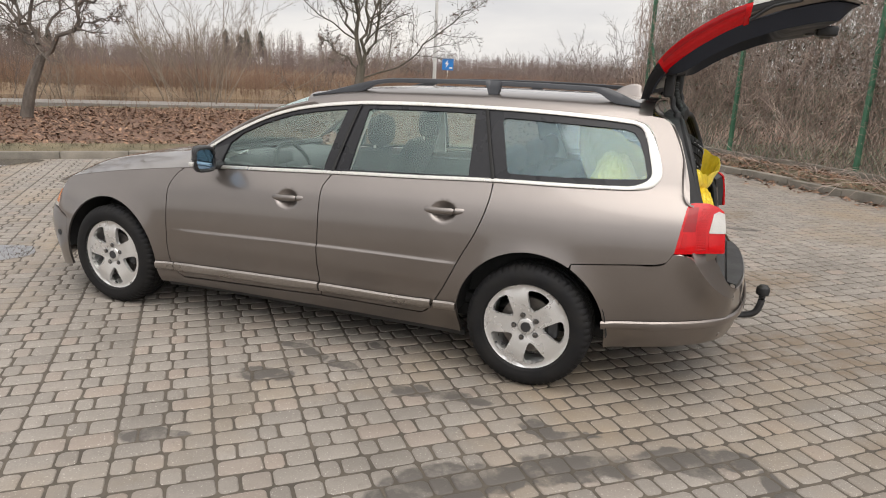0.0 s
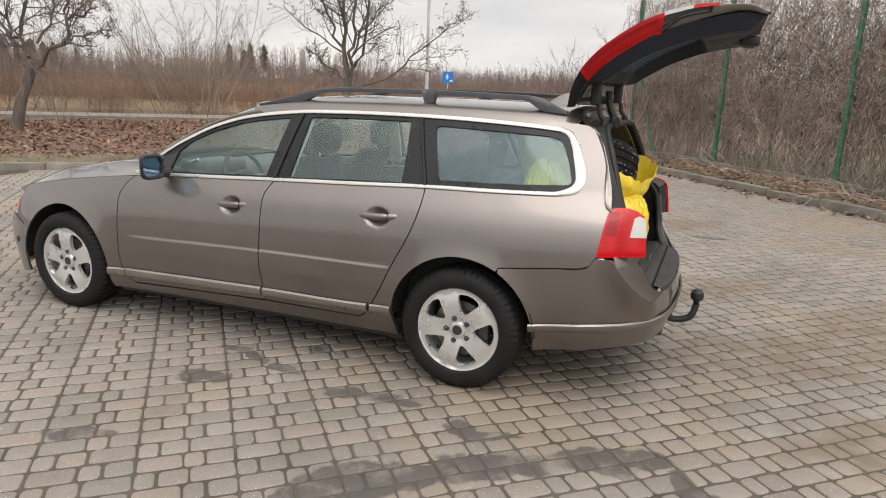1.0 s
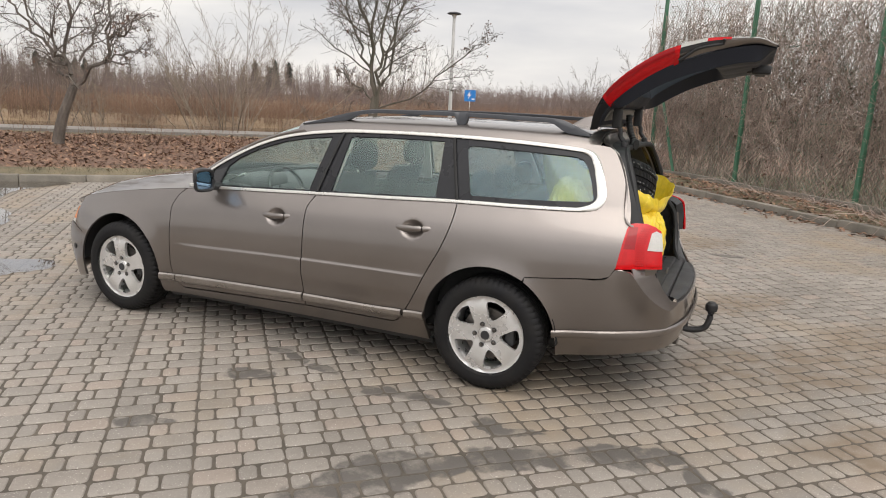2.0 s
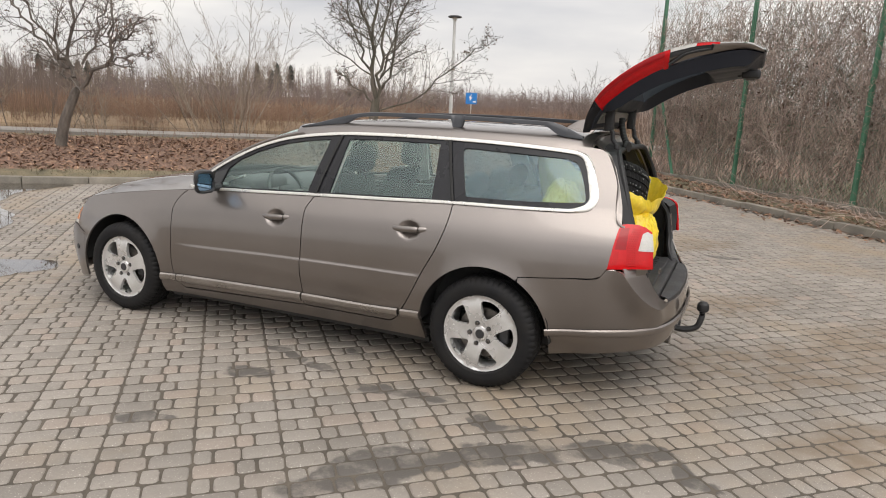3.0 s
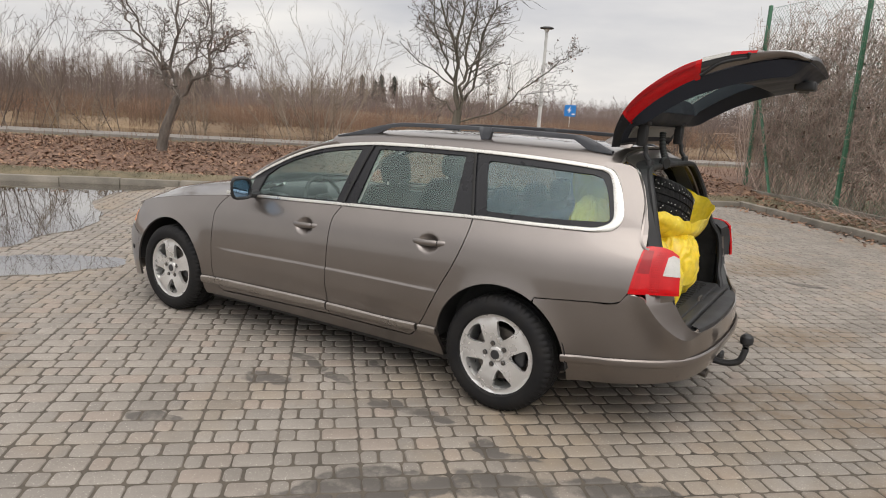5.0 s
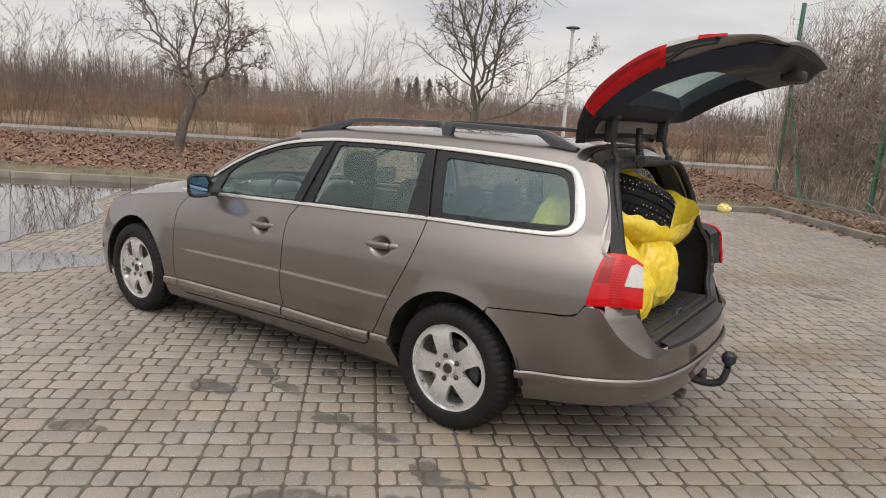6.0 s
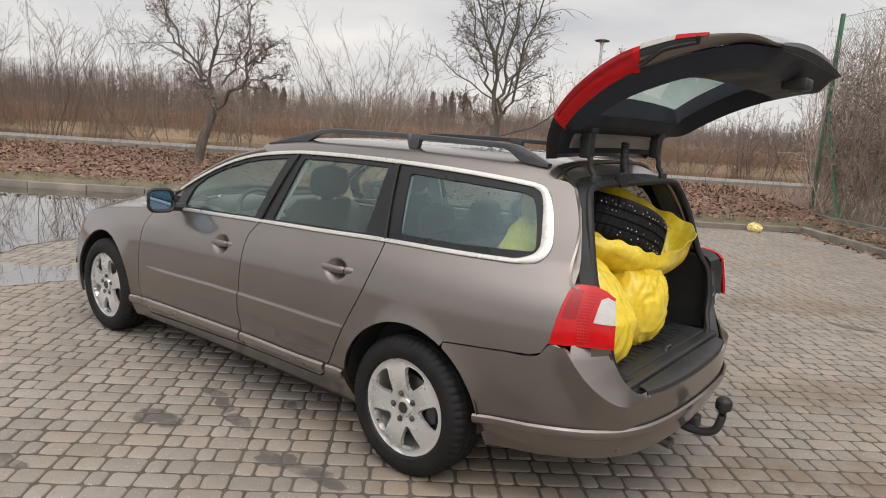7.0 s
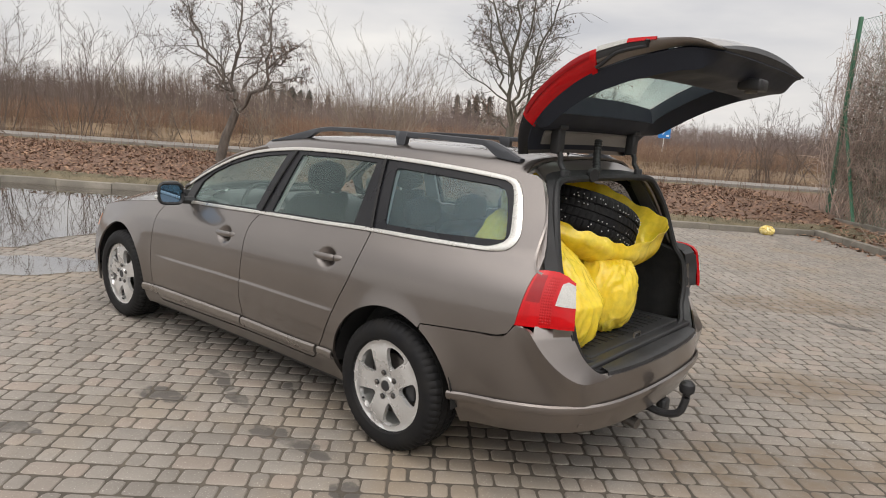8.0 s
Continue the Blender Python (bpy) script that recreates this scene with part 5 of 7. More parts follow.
glass_front = part("windscreen", windscreen(), M_GLASS, car, "tinted windscreen")
glass_front.visible_shadow = False
part("wiper_cowl", sweep([(-2.20, -0.70, 1.0), (-2.36, -0.45, 0.985), (-2.44, -0.2, 0.98), (-2.46, 0, 0.98), (-2.44, 0.2, 0.98), (-2.36, 0.45, 0.985), (-2.20, 0.70, 1.0)], 0.055, 8, flat=0.5), M_PLASTIC, car)
# solid black rod at the left lower corner of the windscreen
part("dark_hood_gap", sweep([(-2.16, -0.74, 0.975), (-2.22, -0.72, 0.99), (-2.30, -0.62, 0.995)], [0.012, 0.03, 0.03], 6, flat=0.6), M_BLACKGLOSS, car)


def front_pillar(m):
    rows = []
    for s in np.linspace(0, 1, 16):
        e = screen_edge(s)
        x = float(np.interp(s, [0, 1], [-2.12, -1.40]))
        low = np.array([x, side(x, roof_edge(x)), roof_edge(x)])
        bow = np.array([0, -0.012, 0.010])
        rows.append([low, low * 0.6 + e * 0.4 + bow, low * 0.25 + e * 0.75 + bow, e])
    bm = grid(rows)
    if m:
        for v in bm.verts:
            v.co.y = -v.co.y
    else:
        bmesh.ops.reverse_faces(bm, faces=bm.faces[:])
    bm.normal_update()
    bmesh.ops.recalc_face_normals(bm, faces=bm.faces[:])
    return shell(bm, 0.012)


both("front_pillar", front_pillar, M_PAINT, CARS)
crown_z = smooth_curve([-1.66, -1.5, -1.2, -0.7, 0, 0.3, 0.5], [1.428, 1.450, 1.480, 1.498, 1.500, 1.496, 1.484])


def roof_at(x, s, lift=0.0):
    e = roof_edge(x)
    y = -side(x, e)
    return np.array([x, s * y, e + (crown_z(x) - e) * (0.72 * (1 - abs(s) ** 10.0) + 0.28 * (1 - s * s)) + lift])


def roof():
    rows = []
    for k in np.linspace(0, 1, 36):
        row = []
        for s in np.linspace(-1, 1, 41):
            x0 = -1.495 - 0.10 * (1 - s * s)
            row.append(roof_at(x0 + (0.475 - x0) * k, s))
        rows.append(row)
    bm = grid(rows)
    bmesh.ops.recalc_face_normals(bm, faces=bm.faces[:])
    if sum(f.normal.z for f in bm.faces) < 0:
        bmesh.ops.reverse_faces(bm, faces=bm.faces[:])
    return shell(bm, 0.012)


part("roof", roof(), M_PAINT, car)

# roof rails: a blade that meets the roof at both ends and at one foot
def rail(sgn):
    rows = []
    for k in range(221):
        x = -1.50 + 1.91 * k / 220
        s = 0.815 + 0.03 * step01((x - 0.1) / 0.3) + 0.03 * step01((-1.1 - x) / 0.4)
        c = roof_at(x, sgn * s)
        rise = 0.004 + 0.066 * step01((x + 1.56) / 0.62) * step01((0.48 - x) / 0.28)
        gap = min(step01((x + 1.20) / 0.12), step01((0.30 - x) / 0.13)) * (1 - step01((0.040 - abs(x + 0.37)) / 0.010))
        top, low = c[2] + rise, c[2] - 0.003 + gap * max(0.0, rise + 0.003 - 0.026)
        w = 0.014 + 0.005 * step01((x - 0.1) / 0.3)
        h = max(top - low, 0.004)
        ring_pts = [(-w, 0.0), (-w * 1.05, h * 0.5), (-w * 0.9, h * 0.85), (-w * 0.45, h), (w * 0.45, h), (w * 0.9, h * 0.85), (w * 1.05, h * 0.5), (w, 0.0)]
        rows.append([(c[0], c[1] + sgn * (-a) - sgn * 0.2 * b, low + b) for a, b in ring_pts])
    bm = grid(rows, closed_v=True)
    bm.verts.ensure_lookup_table()
    bm.faces.new(bm.verts[:8])
    bm.faces.new(bm.verts[-8:])
    bmesh.ops.recalc_face_normals(bm, faces=bm.faces[:])
    return bm


for sgn in (-1, 1):
    part("roof_rail", rail(sgn), M_RAIL, car, "anthracite roof rail")

# aerial fin on the roof
def fin():
    rows = []
    for k in range(13):
        t = k / 12
        x = 0.20 + 0.17 * t
        h = 0.062 * math.sin(math.pi * min(1.0, 0.04 + 0.62 * t)) if t < 0.8 else 0.060 * (1 - ((t - 0.8) / 0.2) ** 3 * 0.75)
        base = crown_z(x) - 0.004
        w = 0.026 * (0.5 + 0.5 * math.sin(math.pi * min(1, 0.15 + 0.6 * t)))
        rows.append([(x, w * math.cos(a) * (1 - 0.75 * math.sin(a)), base + (h + 0.004) * math.sin(a)) for a in np.linspace(0, math.pi, 11)])
    bm = grid(rows)
    bmesh.ops.recalc_face_normals(bm, faces=bm.faces[:])
    bm.normal_update()
    if sum(f.normal.z for f in bm.faces) < 0:
        bmesh.ops.reverse_faces(bm, faces=bm.faces[:])
    return shell(bm, 0.003)


part("aerial_fin", fin(), M_PAINT, car)

# side windows
top_in = [(x, roof_edge(x) - 0.010) for x in (-2.06, -2.0, -1.9, -1.76, -1.58, -1.43, -1.28, -1.155)]
win_f = [(-2.07, belt(-2.07) + 0.010), *top_in, (-1.137, 1.383), (-1.201, belt(-1.2) + 0.010)]
glass_f = [(-1.985, belt(-1.98) + 0.022), (-1.955, 1.115), *[(x, roof_edge(x) - 0.036) for x in (-1.88, -1.75, -1.57, -1.43, -1.30, -1.215)], (-1.21, 1.352), (-1.262, belt(-1.26) + 0.022)]
win_r = [(-1.193, belt(-1.19) + 0.010), (-1.128, 1.385), *[(x, roof_edge(x) - 0.010) for x in (-1.1, -0.9, -0.7, -0.5, -0.366)], (-0.252, belt(-0.25) + 0.010)]
glass_r = [(-1.10, belt(-1.1) + 0.022), (-1.083, 1.20), (-1.072, 1.358), *[(x, roof_edge(x) - 0.036) for x in (-1.05, -0.9, -0.7, -0.5, -0.42)], (-0.415, 1.33), (-0.397, 1.2), (-0.388, belt(-0.4) + 0.022)]
win_q = [tuple(p) for p in spline([(-0.244, belt(-0.24) + 0.010), (-0.30, 1.22), (-0.362, 1.398), (-0.1, 1.397), (0.2, 1.385), (0.40, 1.368), (0.455, 1.345), (0.49, 1.29), (0.52, 1.22), (0.546, 1.13), (0.545, 1.105), (0.515, 1.084), (0.3, 1.072), (0.1, 1.066)], 1, True)]
glass_q = [(-0.185, 1.105), (-0.192, 1.13), (-0.262, 1.345), (-0.255, 1.358), (-0.24, 1.362), (0.1, 1.352), (0.36, 1.342), (0.41, 1.328), (0.44, 1.29), (0.475, 1.215), (0.50, 1.135), (0.497, 1.122), (0.48, 1.115), (0.15, 1.098), (-0.17, 1.093)]
for name, outer, inner, owners in (("front_window", win_f, glass_f, front_doors), ("rear_window", win_r, glass_r, rear_doors), ("cargo_window", win_q, glass_q, CARS)):
    both(name + "_surround", lambda m: ring(outer, inner, deeper(0.002), 90, 0.012, m), M_BLACKGLOSS, owners, "black window surround")
    for ob in both(name, lambda m: region(shrunk(inner, -0.004), deeper(0.008), 0.004, 0.25, 0.12, m), M_GLASS_CARGO if name == "cargo_window" else M_GLASS, owners, "tinted side window"):
        ob.visible_shadow = False

# bright frame round the side windows
def frame_line(m):
    top = [(x, roof_edge(x) - 0.003) for x in np.linspace(-2.09, 0.40, 60)]
    rear = [tuple(p) for p in spline([(0.40, roof_edge(0.40) - 0.003), (0.452, 1.358), (0.49, 1.305), (0.518, 1.235), (0.540, 1.165), (0.540, 1.128), (0.521, 1.100), (0.49, 1.085), (0.45, 1.0755)], 6)][1:]
    low = [(x, belt(x) + 0.006) for x in np.linspace(0.42, -2.09, 60)]
    line = top + rear + low
    widths = [0.020] * len(top) + [0.020 + 0.028 * math.sin(math.pi * k / len(rear)) for k in range(len(rear))] + [0.019] * len(low)
    rows = []
    for i, p in enumerate(line):
        t = np.array(line[min(i + 1, len(line) - 1)]) - np.array(line[max(i - 1, 0)])
        t = t / np.linalg.norm(t)
        q = np.array([-t[1], t[0]]) * widths[i] / 2
        a, b = np.array(p) + q, np.array(p) - q
        mid = np.array(p)
        ya, yb = side(*a), side(*b)
        ym = (ya + yb) / 2 - 0.011
        sgn = -1 if m else 1
        rows.append([(a[0], sgn * (ya - 0.005), a[1]), (a[0] * 0.7 + mid[0] * 0.3, sgn * ((ya + ym) / 2 - 0.004), a[1] * 0.7 + mid[1] * 0.3), (mid[0], sgn * ym, mid[1]), (b[0] * 0.7 + mid[0] * 0.3, sgn * ((yb + ym) / 2 - 0.004), b[1] * 0.7 + mid[1] * 0.3), (b[0], sgn * (yb - 0.005), b[1])])
    bm = grid(rows)
    bmesh.ops.recalc_face_normals(bm, faces=bm.faces[:])
    if sum(f.normal.y for f in bm.faces) * (-1 if not m else 1) < 0:
        bmesh.ops.reverse_faces(bm, faces=bm.faces[:])
    return shell(bm, 0.006)


both("window_trim", frame_line, M_CHROME, CARS, "bright metal window trim")
# solid dark strips draw the shade in the door gaps at the pillars
both("pillar_gap", strip([(-1.197 + 0.068 * k / 8, belt(-1.2) + 0.01 + 0.365 * k / 8) for k in range(9)], 0.006, 0.001), M_DARK, CARS)
both("pillar_gap", strip([(-0.248 - 0.112 * k / 8, belt(-0.25) + 0.01 + 0.335 * k / 8) for k in range(9)], 0.006, 0.001), M_DARK, CARS)

# door handles and mirrors
def handle(cx, cz, x0, x1, fat):
    def make(m):
        sgn = -1 if m else 1
        line = []
        for k in range(13):
            x = x0 + (x1 - x0) * k / 12
            t = (x - cx + 0.118) / 0.236
            line.append((x, sgn * (side(cx, cz + 0.075) - 0.006 - 0.026 * math.sin(math.pi * min(1, max(0, t))) ** 0.45), cz - 0.002 + 0.012 * t))
        return sweep(line, [0.010 * fat, *[0.0135 * fat] * 11, 0.010 * fat], 12, flat=1.3)
    return make


for (cx, cz), owners in zip(HANDLES, (front_doors, rear_doors)):
    grips = both("door_handle", handle(cx, cz, cx - 0.116, cx + 0.058, 1.0), M_PAINT, owners, "body-coloured bar handle")
    both("handle_cap", handle(cx, cz, cx + 0.062, cx + 0.118, 1.06), M_PAINT, grips)
for sgn in (-1, 1):
    rows = []
    for k in range(9):
        t = k / 8
        x = -2.07 + 0.11 * t
        h = 0.078 * (0.6 + 0.4 * math.sin(math.pi * (0.15 + 0.5 * t)))
        rows.append([(x, sgn * (0.895 + 0.045 * t + (0.025 + 0.062 * t**0.7) * math.copysign(abs(math.cos(a)) ** 0.55, math.cos(a))), 1.035 + h * math.copysign(abs(math.sin(a)) ** 0.55, math.sin(a))) for a in np.linspace(0, 2 * math.pi, 25)[:-1]])
    bm = grid(rows, closed_v=True)
    bm.verts.ensure_lookup_table()
    bm.faces.new(bm.verts[:24])
    bmesh.ops.recalc_face_normals(bm, faces=bm.faces[:])
    house = part("mirror_housing", bm, M_PLASTIC, car, "dark mirror housing")
    rim = [(-1.958, sgn * (0.940 + 0.080 * math.copysign(abs(math.cos(a)) ** 0.5, math.cos(a))), 1.035 + 0.066 * math.copysign(abs(math.sin(a)) ** 0.5, math.sin(a)) + 0.006 * math.cos(a)) for a in np.linspace(0, 2 * math.pi, 29)[:-1]]
    part("mirror_rim", sweep(rim, 0.011, 6, closed=True), M_PLASTIC, house)
    bm = bmesh.new()
    f = bm.faces.new([bm.verts.new((x - 0.004, y, z)) for x, y, z in rim])
    bm.normal_update()
    if f.normal.x < 0:
        bmesh.ops.reverse_faces(bm, faces=[f])
    part("mirror_glass", shell(bm, 0.003), M_MIRROR, house, "blue-tinted mirror glass")
    part("mirror_arm", sweep([(-1.99, sgn * 0.77, 0.985), (-1.99, sgn * 0.83, 0.985), (-1.98, sgn * 0.90, 1.0)], [0.03, 0.025, 0.02], 8), M_PLASTIC, house)
    part("mirror_indicator", rounded(0.035, 0.018, 0.024, 0.006, (-1.985, sgn * 1.022, 1.012)), M_CLEAR, house)
both("window_corner", lambda m: region([(-2.075, belt(-2.07) + 0.02), (-1.99, belt(-2) + 0.02), (-1.96, 1.11), (-2.055, 1.075)], deeper(-0.001), 0.01, 0.1, 0.1, m), M_PLASTIC, front_doors)
for cx in (0, -2.816):
    both("wheel_arch_liner", lambda m: grid([[(cx + 0.40 * math.cos(radians(a)), (1 if m else -1) * y, 0.335 + 0.40 * math.sin(radians(a))) for a in range(0, 181, 9)] for y in (0.86, 0.60)], thick=0.004), M_DARK, CARS)

# tail lamps
def lamp_skin(u, z):
    """The lamp's glass leaves the body's curve and runs straighter to the back."""
    k = step01((u - 0.80) / 0.15)
    x, y, z = wrap(u, z)
    return (x + 0.018 * k, y - 0.030 * k, z)


lamp_lo = [(0.666, 0.793), (0.74, 0.795), (0.80, 0.797), (0.86, 0.800), (0.947, 0.802)]
tail_poly = [*lamp_lo, (0.953, 0.90), (0.946, 0.995), (0.90, 1.018), (0.845, 1.03), (0.765, 1.03), (0.716, 1.023), (0.684, 0.92)]
tails = both("tail_lamp", lambda m: region(tail_poly, lambda u, z: tuple(np.array(lamp_skin(u, z)) + (0.002, -0.004, 0)), 0.012, 0.03, 0.03, m), M_RED, CARS, "red tail lamp")
both("reversing_lens", lambda m: region([(0.850, 0.897), (0.952, 0.895), (0.946, 0.984), (0.905, 0.998), (0.875, 0.986)], lambda u, z: tuple(np.array(lamp_skin(u, z)) + (0.006, -0.008, 0)), 0.008, 0.03, 0.03, m), M_CLEAR, tails, "clear reversing lens")


def lamp_cells(m):
    """A curved band of small square cells between the outer glass and the clear lens."""
    bm = bmesh.new()
    for i in range(17):
        z = 0.812 + 0.0118 * i
        bend = 0.030 * max(0.0, (z - 0.90) / 0.1) ** 1.5
        for j in range(5):
            u = 0.782 + 0.0115 * j + bend
            pts = []
            for du, dz, d in ((0, 0, 0.0), (0.0095, 0, 0.0), (0.0095, 0.0098, 0.0), (0, 0.0098, 0.0), (0.00475, 0.0049, 0.0012)):
                p = np.array(lamp_skin(u + du, z + dz)) + (0.003 + d, -0.005 - d, 0)
                pts.append(bm.verts.new((p[0], -p[1] if m else p[1], p[2])))
            for a, b in ((0, 1), (1, 2), (2, 3), (3, 0)):
                bm.faces.new([pts[a], pts[b], pts[4]] if not m else [pts[b], pts[a], pts[4]])
    return bm


both("brake_lens", lamp_cells, M_REDCELL, tails, "band of small red lamp cells")
both("fog_lens", lambda m: region([(0.852, 0.812), (0.944, 0.814), (0.948, 0.884), (0.852, 0.886)], lambda u, z: tuple(np.array(lamp_skin(u, z)) + (0.004, -0.006, 0)), 0.006, 0.03, 0.03, m), M_RED, tails)
both("side_reflector", lambda m: region([(0.700, 0.822), (0.728, 0.820), (0.734, 0.888), (0.712, 0.89)], lambda u, z: tuple(np.array(lamp_skin(u, z)) + (0.002, -0.006, 0)), 0.006, 0.03, 0.03, m), M_REDCELL, tails)
both("lamp_window", lambda m: region([(0.706, 0.90), (0.775, 0.90), (0.785, 1.012), (0.728, 1.008)], lambda u, z: tuple(np.array(lamp_skin(u, z)) + (0.003, -0.0055, 0)), 0.006, 0.03, 0.03, m), M_REDLIT, tails)
both("lamp_housing", lambda m: region(shrunk(tail_poly, 0.004), lambda u, z: tuple(np.array(lamp_skin(u, z)) * (1, 0.984, 1) + (-0.012, 0, 0)), 0.06, 0.05, 0.05, m), M_PLASTIC, tails, "black lamp housing")

# the black back of each lamp, bare while the tailgate is up
both("lamp_back", lambda m: shell(faced(grid([[(x, (1 if m else -1) * y, z) for x, y in ((0.803, 0.640), (0.840, 0.662), (0.872, 0.684))] for z in (0.80, 0.86, 0.92, 0.975)]), (1, 0, 0)), 0.012), M_PLASTIC, tails, "black plastic back of the lamp")

# tailgate opening
RIM_OUT = [(0.475, 0, 1.468), (0.475, -0.28, 1.462), (0.485, -0.46, 1.434), (0.585, -0.537, 1.373), (0.660, -0.612, 1.218), (0.702, -0.735, 1.035), (0.815, -0.645, 0.99), (0.856, -0.652, 0.79), (0.892, -0.612, 0.668), (0.942, -0.52, 0.596), (0.955, -0.30, 0.588), (0.96, 0, 0.588)]
RIM_IN = [(0.590, 0, 1.392), (0.592, -0.28, 1.390), (0.612, -0.44, 1.386), (0.630, -0.512, 1.356), (0.682, -0.578, 1.227), (0.748, -0.622, 1.02), (0.805, -0.632, 0.93), (0.832, -0.622, 0.80), (0.845, -0.585, 0.70), (0.875, -0.53, 0.625), (0.905, -0.35, 0.602), (0.91, 0, 0.600)]


def full_loop(line, n=6):
    h = spline(line, n)
    return [*h, *[np.array((p[0], -p[1], p[2])) for p in h[::-1][1:-1]]]


o_loop, i_loop = full_loop(RIM_OUT), full_loop(RIM_IN)
mid_loop = [(a * 0.45 + b * 0.55) + np.array([-0.022, 0, -0.008]) for a, b in zip(o_loop, i_loop)]
n_top = 6 * 7
k_all = len(o_loop)


def jamb(upper):
    rows = []
    for k in list(range(k_all)) + [0]:
        rows.append((k, [o_loop[k], o_loop[k] * 0.45 + mid_loop[k] * 0.55 + (-0.010, 0, 0), mid_loop[k]]))
    if upper:
        pick = [r for k, r in rows[k_all - n_top:k_all]] + [r for k, r in rows[:n_top + 1]]
    else:
        pick = [r for k, r in rows[n_top:k_all - n_top + 1]]
    bm = grid(pick)
    bmesh.ops.recalc_face_normals(bm, faces=bm.faces[:])
    bm.normal_update()
    if sum(f.normal.x for f in bm.faces) < 0:
        bmesh.ops.reverse_faces(bm, faces=bm.faces[:])
    return shell(bm, 0.01)


part("opening_jamb", jamb(True), M_PAINT, car)
part("loading_sill", jamb(False), M_PLASTIC, car, "black plastic loading sill")
part("opening_lining", shell(grid([[mid_loop[k], mid_loop[k] * 0.2 + i_loop[k] * 0.8 + (0.008, 0, 0.0), i_loop[k]] for k in list(range(k_all)) + [0]]), 0.008), M_RUBBER, car, "black trim round the tailgate opening")
part("opening_seal", sweep(i_loop, 0.017, 8, closed=True, up=(1, 0, 0)), M_RUBBER, car, "black rubber seal")


def corner_piece(m):
    sgn = 1 if m else -1
    a = [np.array(bumper_skin(u, rear_top(u) - 0.003)) * (1, -1, 1) for u in np.linspace(0.768, 1.14, 29)]
    b = np.array(spline([(0.861, 0.648, 0.756), (0.905, 0.620, 0.669), (0.945, 0.567, 0.608), (0.985, 0.499, 0.580)], 10))
    b = b[np.linspace(0, len(b) - 1, 29).round().astype(int)]
    a, b = [(0.752, 0.782, 0.800), *a], [(0.864, 0.672, 0.803), *b]
    rows = [[(p[0], sgn * p[1], p[2]), ((p[0] + q[0]) / 2, sgn * (p[1] + q[1]) / 2, (p[2] + q[2]) / 2), (q[0], sgn * q[1], q[2])] for p, q in zip(a, b)]
    bm = grid(rows)
    bmesh.ops.recalc_face_normals(bm, faces=bm.faces[:])
    bm.normal_update()
    if sum(f.normal.x for f in bm.faces) < 0:
        bmesh.ops.reverse_faces(bm, faces=bm.faces[:])
    return shell(bm, 0.008)


for m, owner in zip((False, True), bumpers):
    part("bumper_shoulder", corner_piece(m), M_PAINT, owner, angle=20)


def step_pad():
    rows = []
    us = np.linspace(1.13, END_U, 26)
    half_line = [np.array(wrap(u, 0.585)) for u in us]
    line = half_line + [p * (1, -1, 1) for p in half_line[::-1][1:]]
    for p in line:
        y = p[1]
        rows.append([(0.925, y * 0.93, 0.604), (0.93, y * 0.93, 0.610), (p[0] - 0.05, y * 0.975, 0.609), (p[0] - 0.022, y * 0.985, 0.606), (p[0] - 0.010, y * 0.99, 0.600), (p[0] - 0.005, y * 0.99, 0.578)])
    bm = grid(rows)
    bmesh.ops.recalc_face_normals(bm, faces=bm.faces[:])
    bm.normal_update()
    if sum(f.normal.z for f in bm.faces) < 0:
        bmesh.ops.reverse_faces(bm, faces=bm.faces[:])
    return shell(bm, 0.004)


part("bumper_step", step_pad(), M_PLASTIC, car, "black plastic step on the bumper")
# tow bar
part("tow_bar", sweep(spline([(0.93, 0, 0.30), (1.04, 0, 0.29), (1.115, 0, 0.315), (1.14, 0, 0.375), (1.143, 0, 0.42)], 6), 0.019, 10), M_PLASTIC, car, "black curved tow bar")
cap = lathe([(0.0, 0.035), (0.02, 0.032), (0.034, 0.018), (0.037, 0.0), (0.034, -0.022), (0.022, -0.03), (0.0, -0.03)], 20)
bmesh.ops.transform(cap, matrix=Matrix.Translation((1.143, 0, 0.452)) @ Matrix.Rotation(math.pi / 2, 4, "X"), verts=cap.verts[:])
part("tow_ball_cap", cap, M_RUBBER, car, "black rubber ball cap")
part("exhaust_end", sweep([(0.80, -0.12, 0.27), (0.98, -0.14, 0.25)], 0.028, 10), M_STEEL, car)
part("tow_socket", rounded(0.05, 0.07, 0.07, 0.015, (0.99, 0.13, 0.28)), M_PLASTIC, car)

# ---- tailgate, built shut and swung up by 90 degrees about its hinge ----
HINGE = Vector((0.47, 0, 1.475))
SWING = Matrix.Translation(HINGE + Vector((-0.045, 0, 0))) @ Matrix.Rotation(radians(-90), 4, "Y") @ Matrix.Translation(-HINGE)
OUT = [(0.485, 1.488), (0.59, 1.458), (0.70, 1.39), (0.80, 1.275), (0.893, 1.118), (0.940, 0.97), (0.957, 0.87), (0.963, 0.70), (0.94, 0.615)]
INN = [(0.487, 1.452), (0.565, 1.42), (0.645, 1.36), (0.735, 1.25), (0.819, 1.112), (0.872, 0.985), (0.905, 0.88), (0.938, 0.72), (0.930, 0.612)]
WID = [0.52, 0.575, 0.625, 0.67, 0.70, 0.694, 0.682, 0.65, 0.57]
out_s, inn_s, wid_s = spline(OUT, 6), spline(INN, 6), [float(w[0]) for w in spline([(w, 0) for w in WID], 6)]
GATE_N = len(out_s)


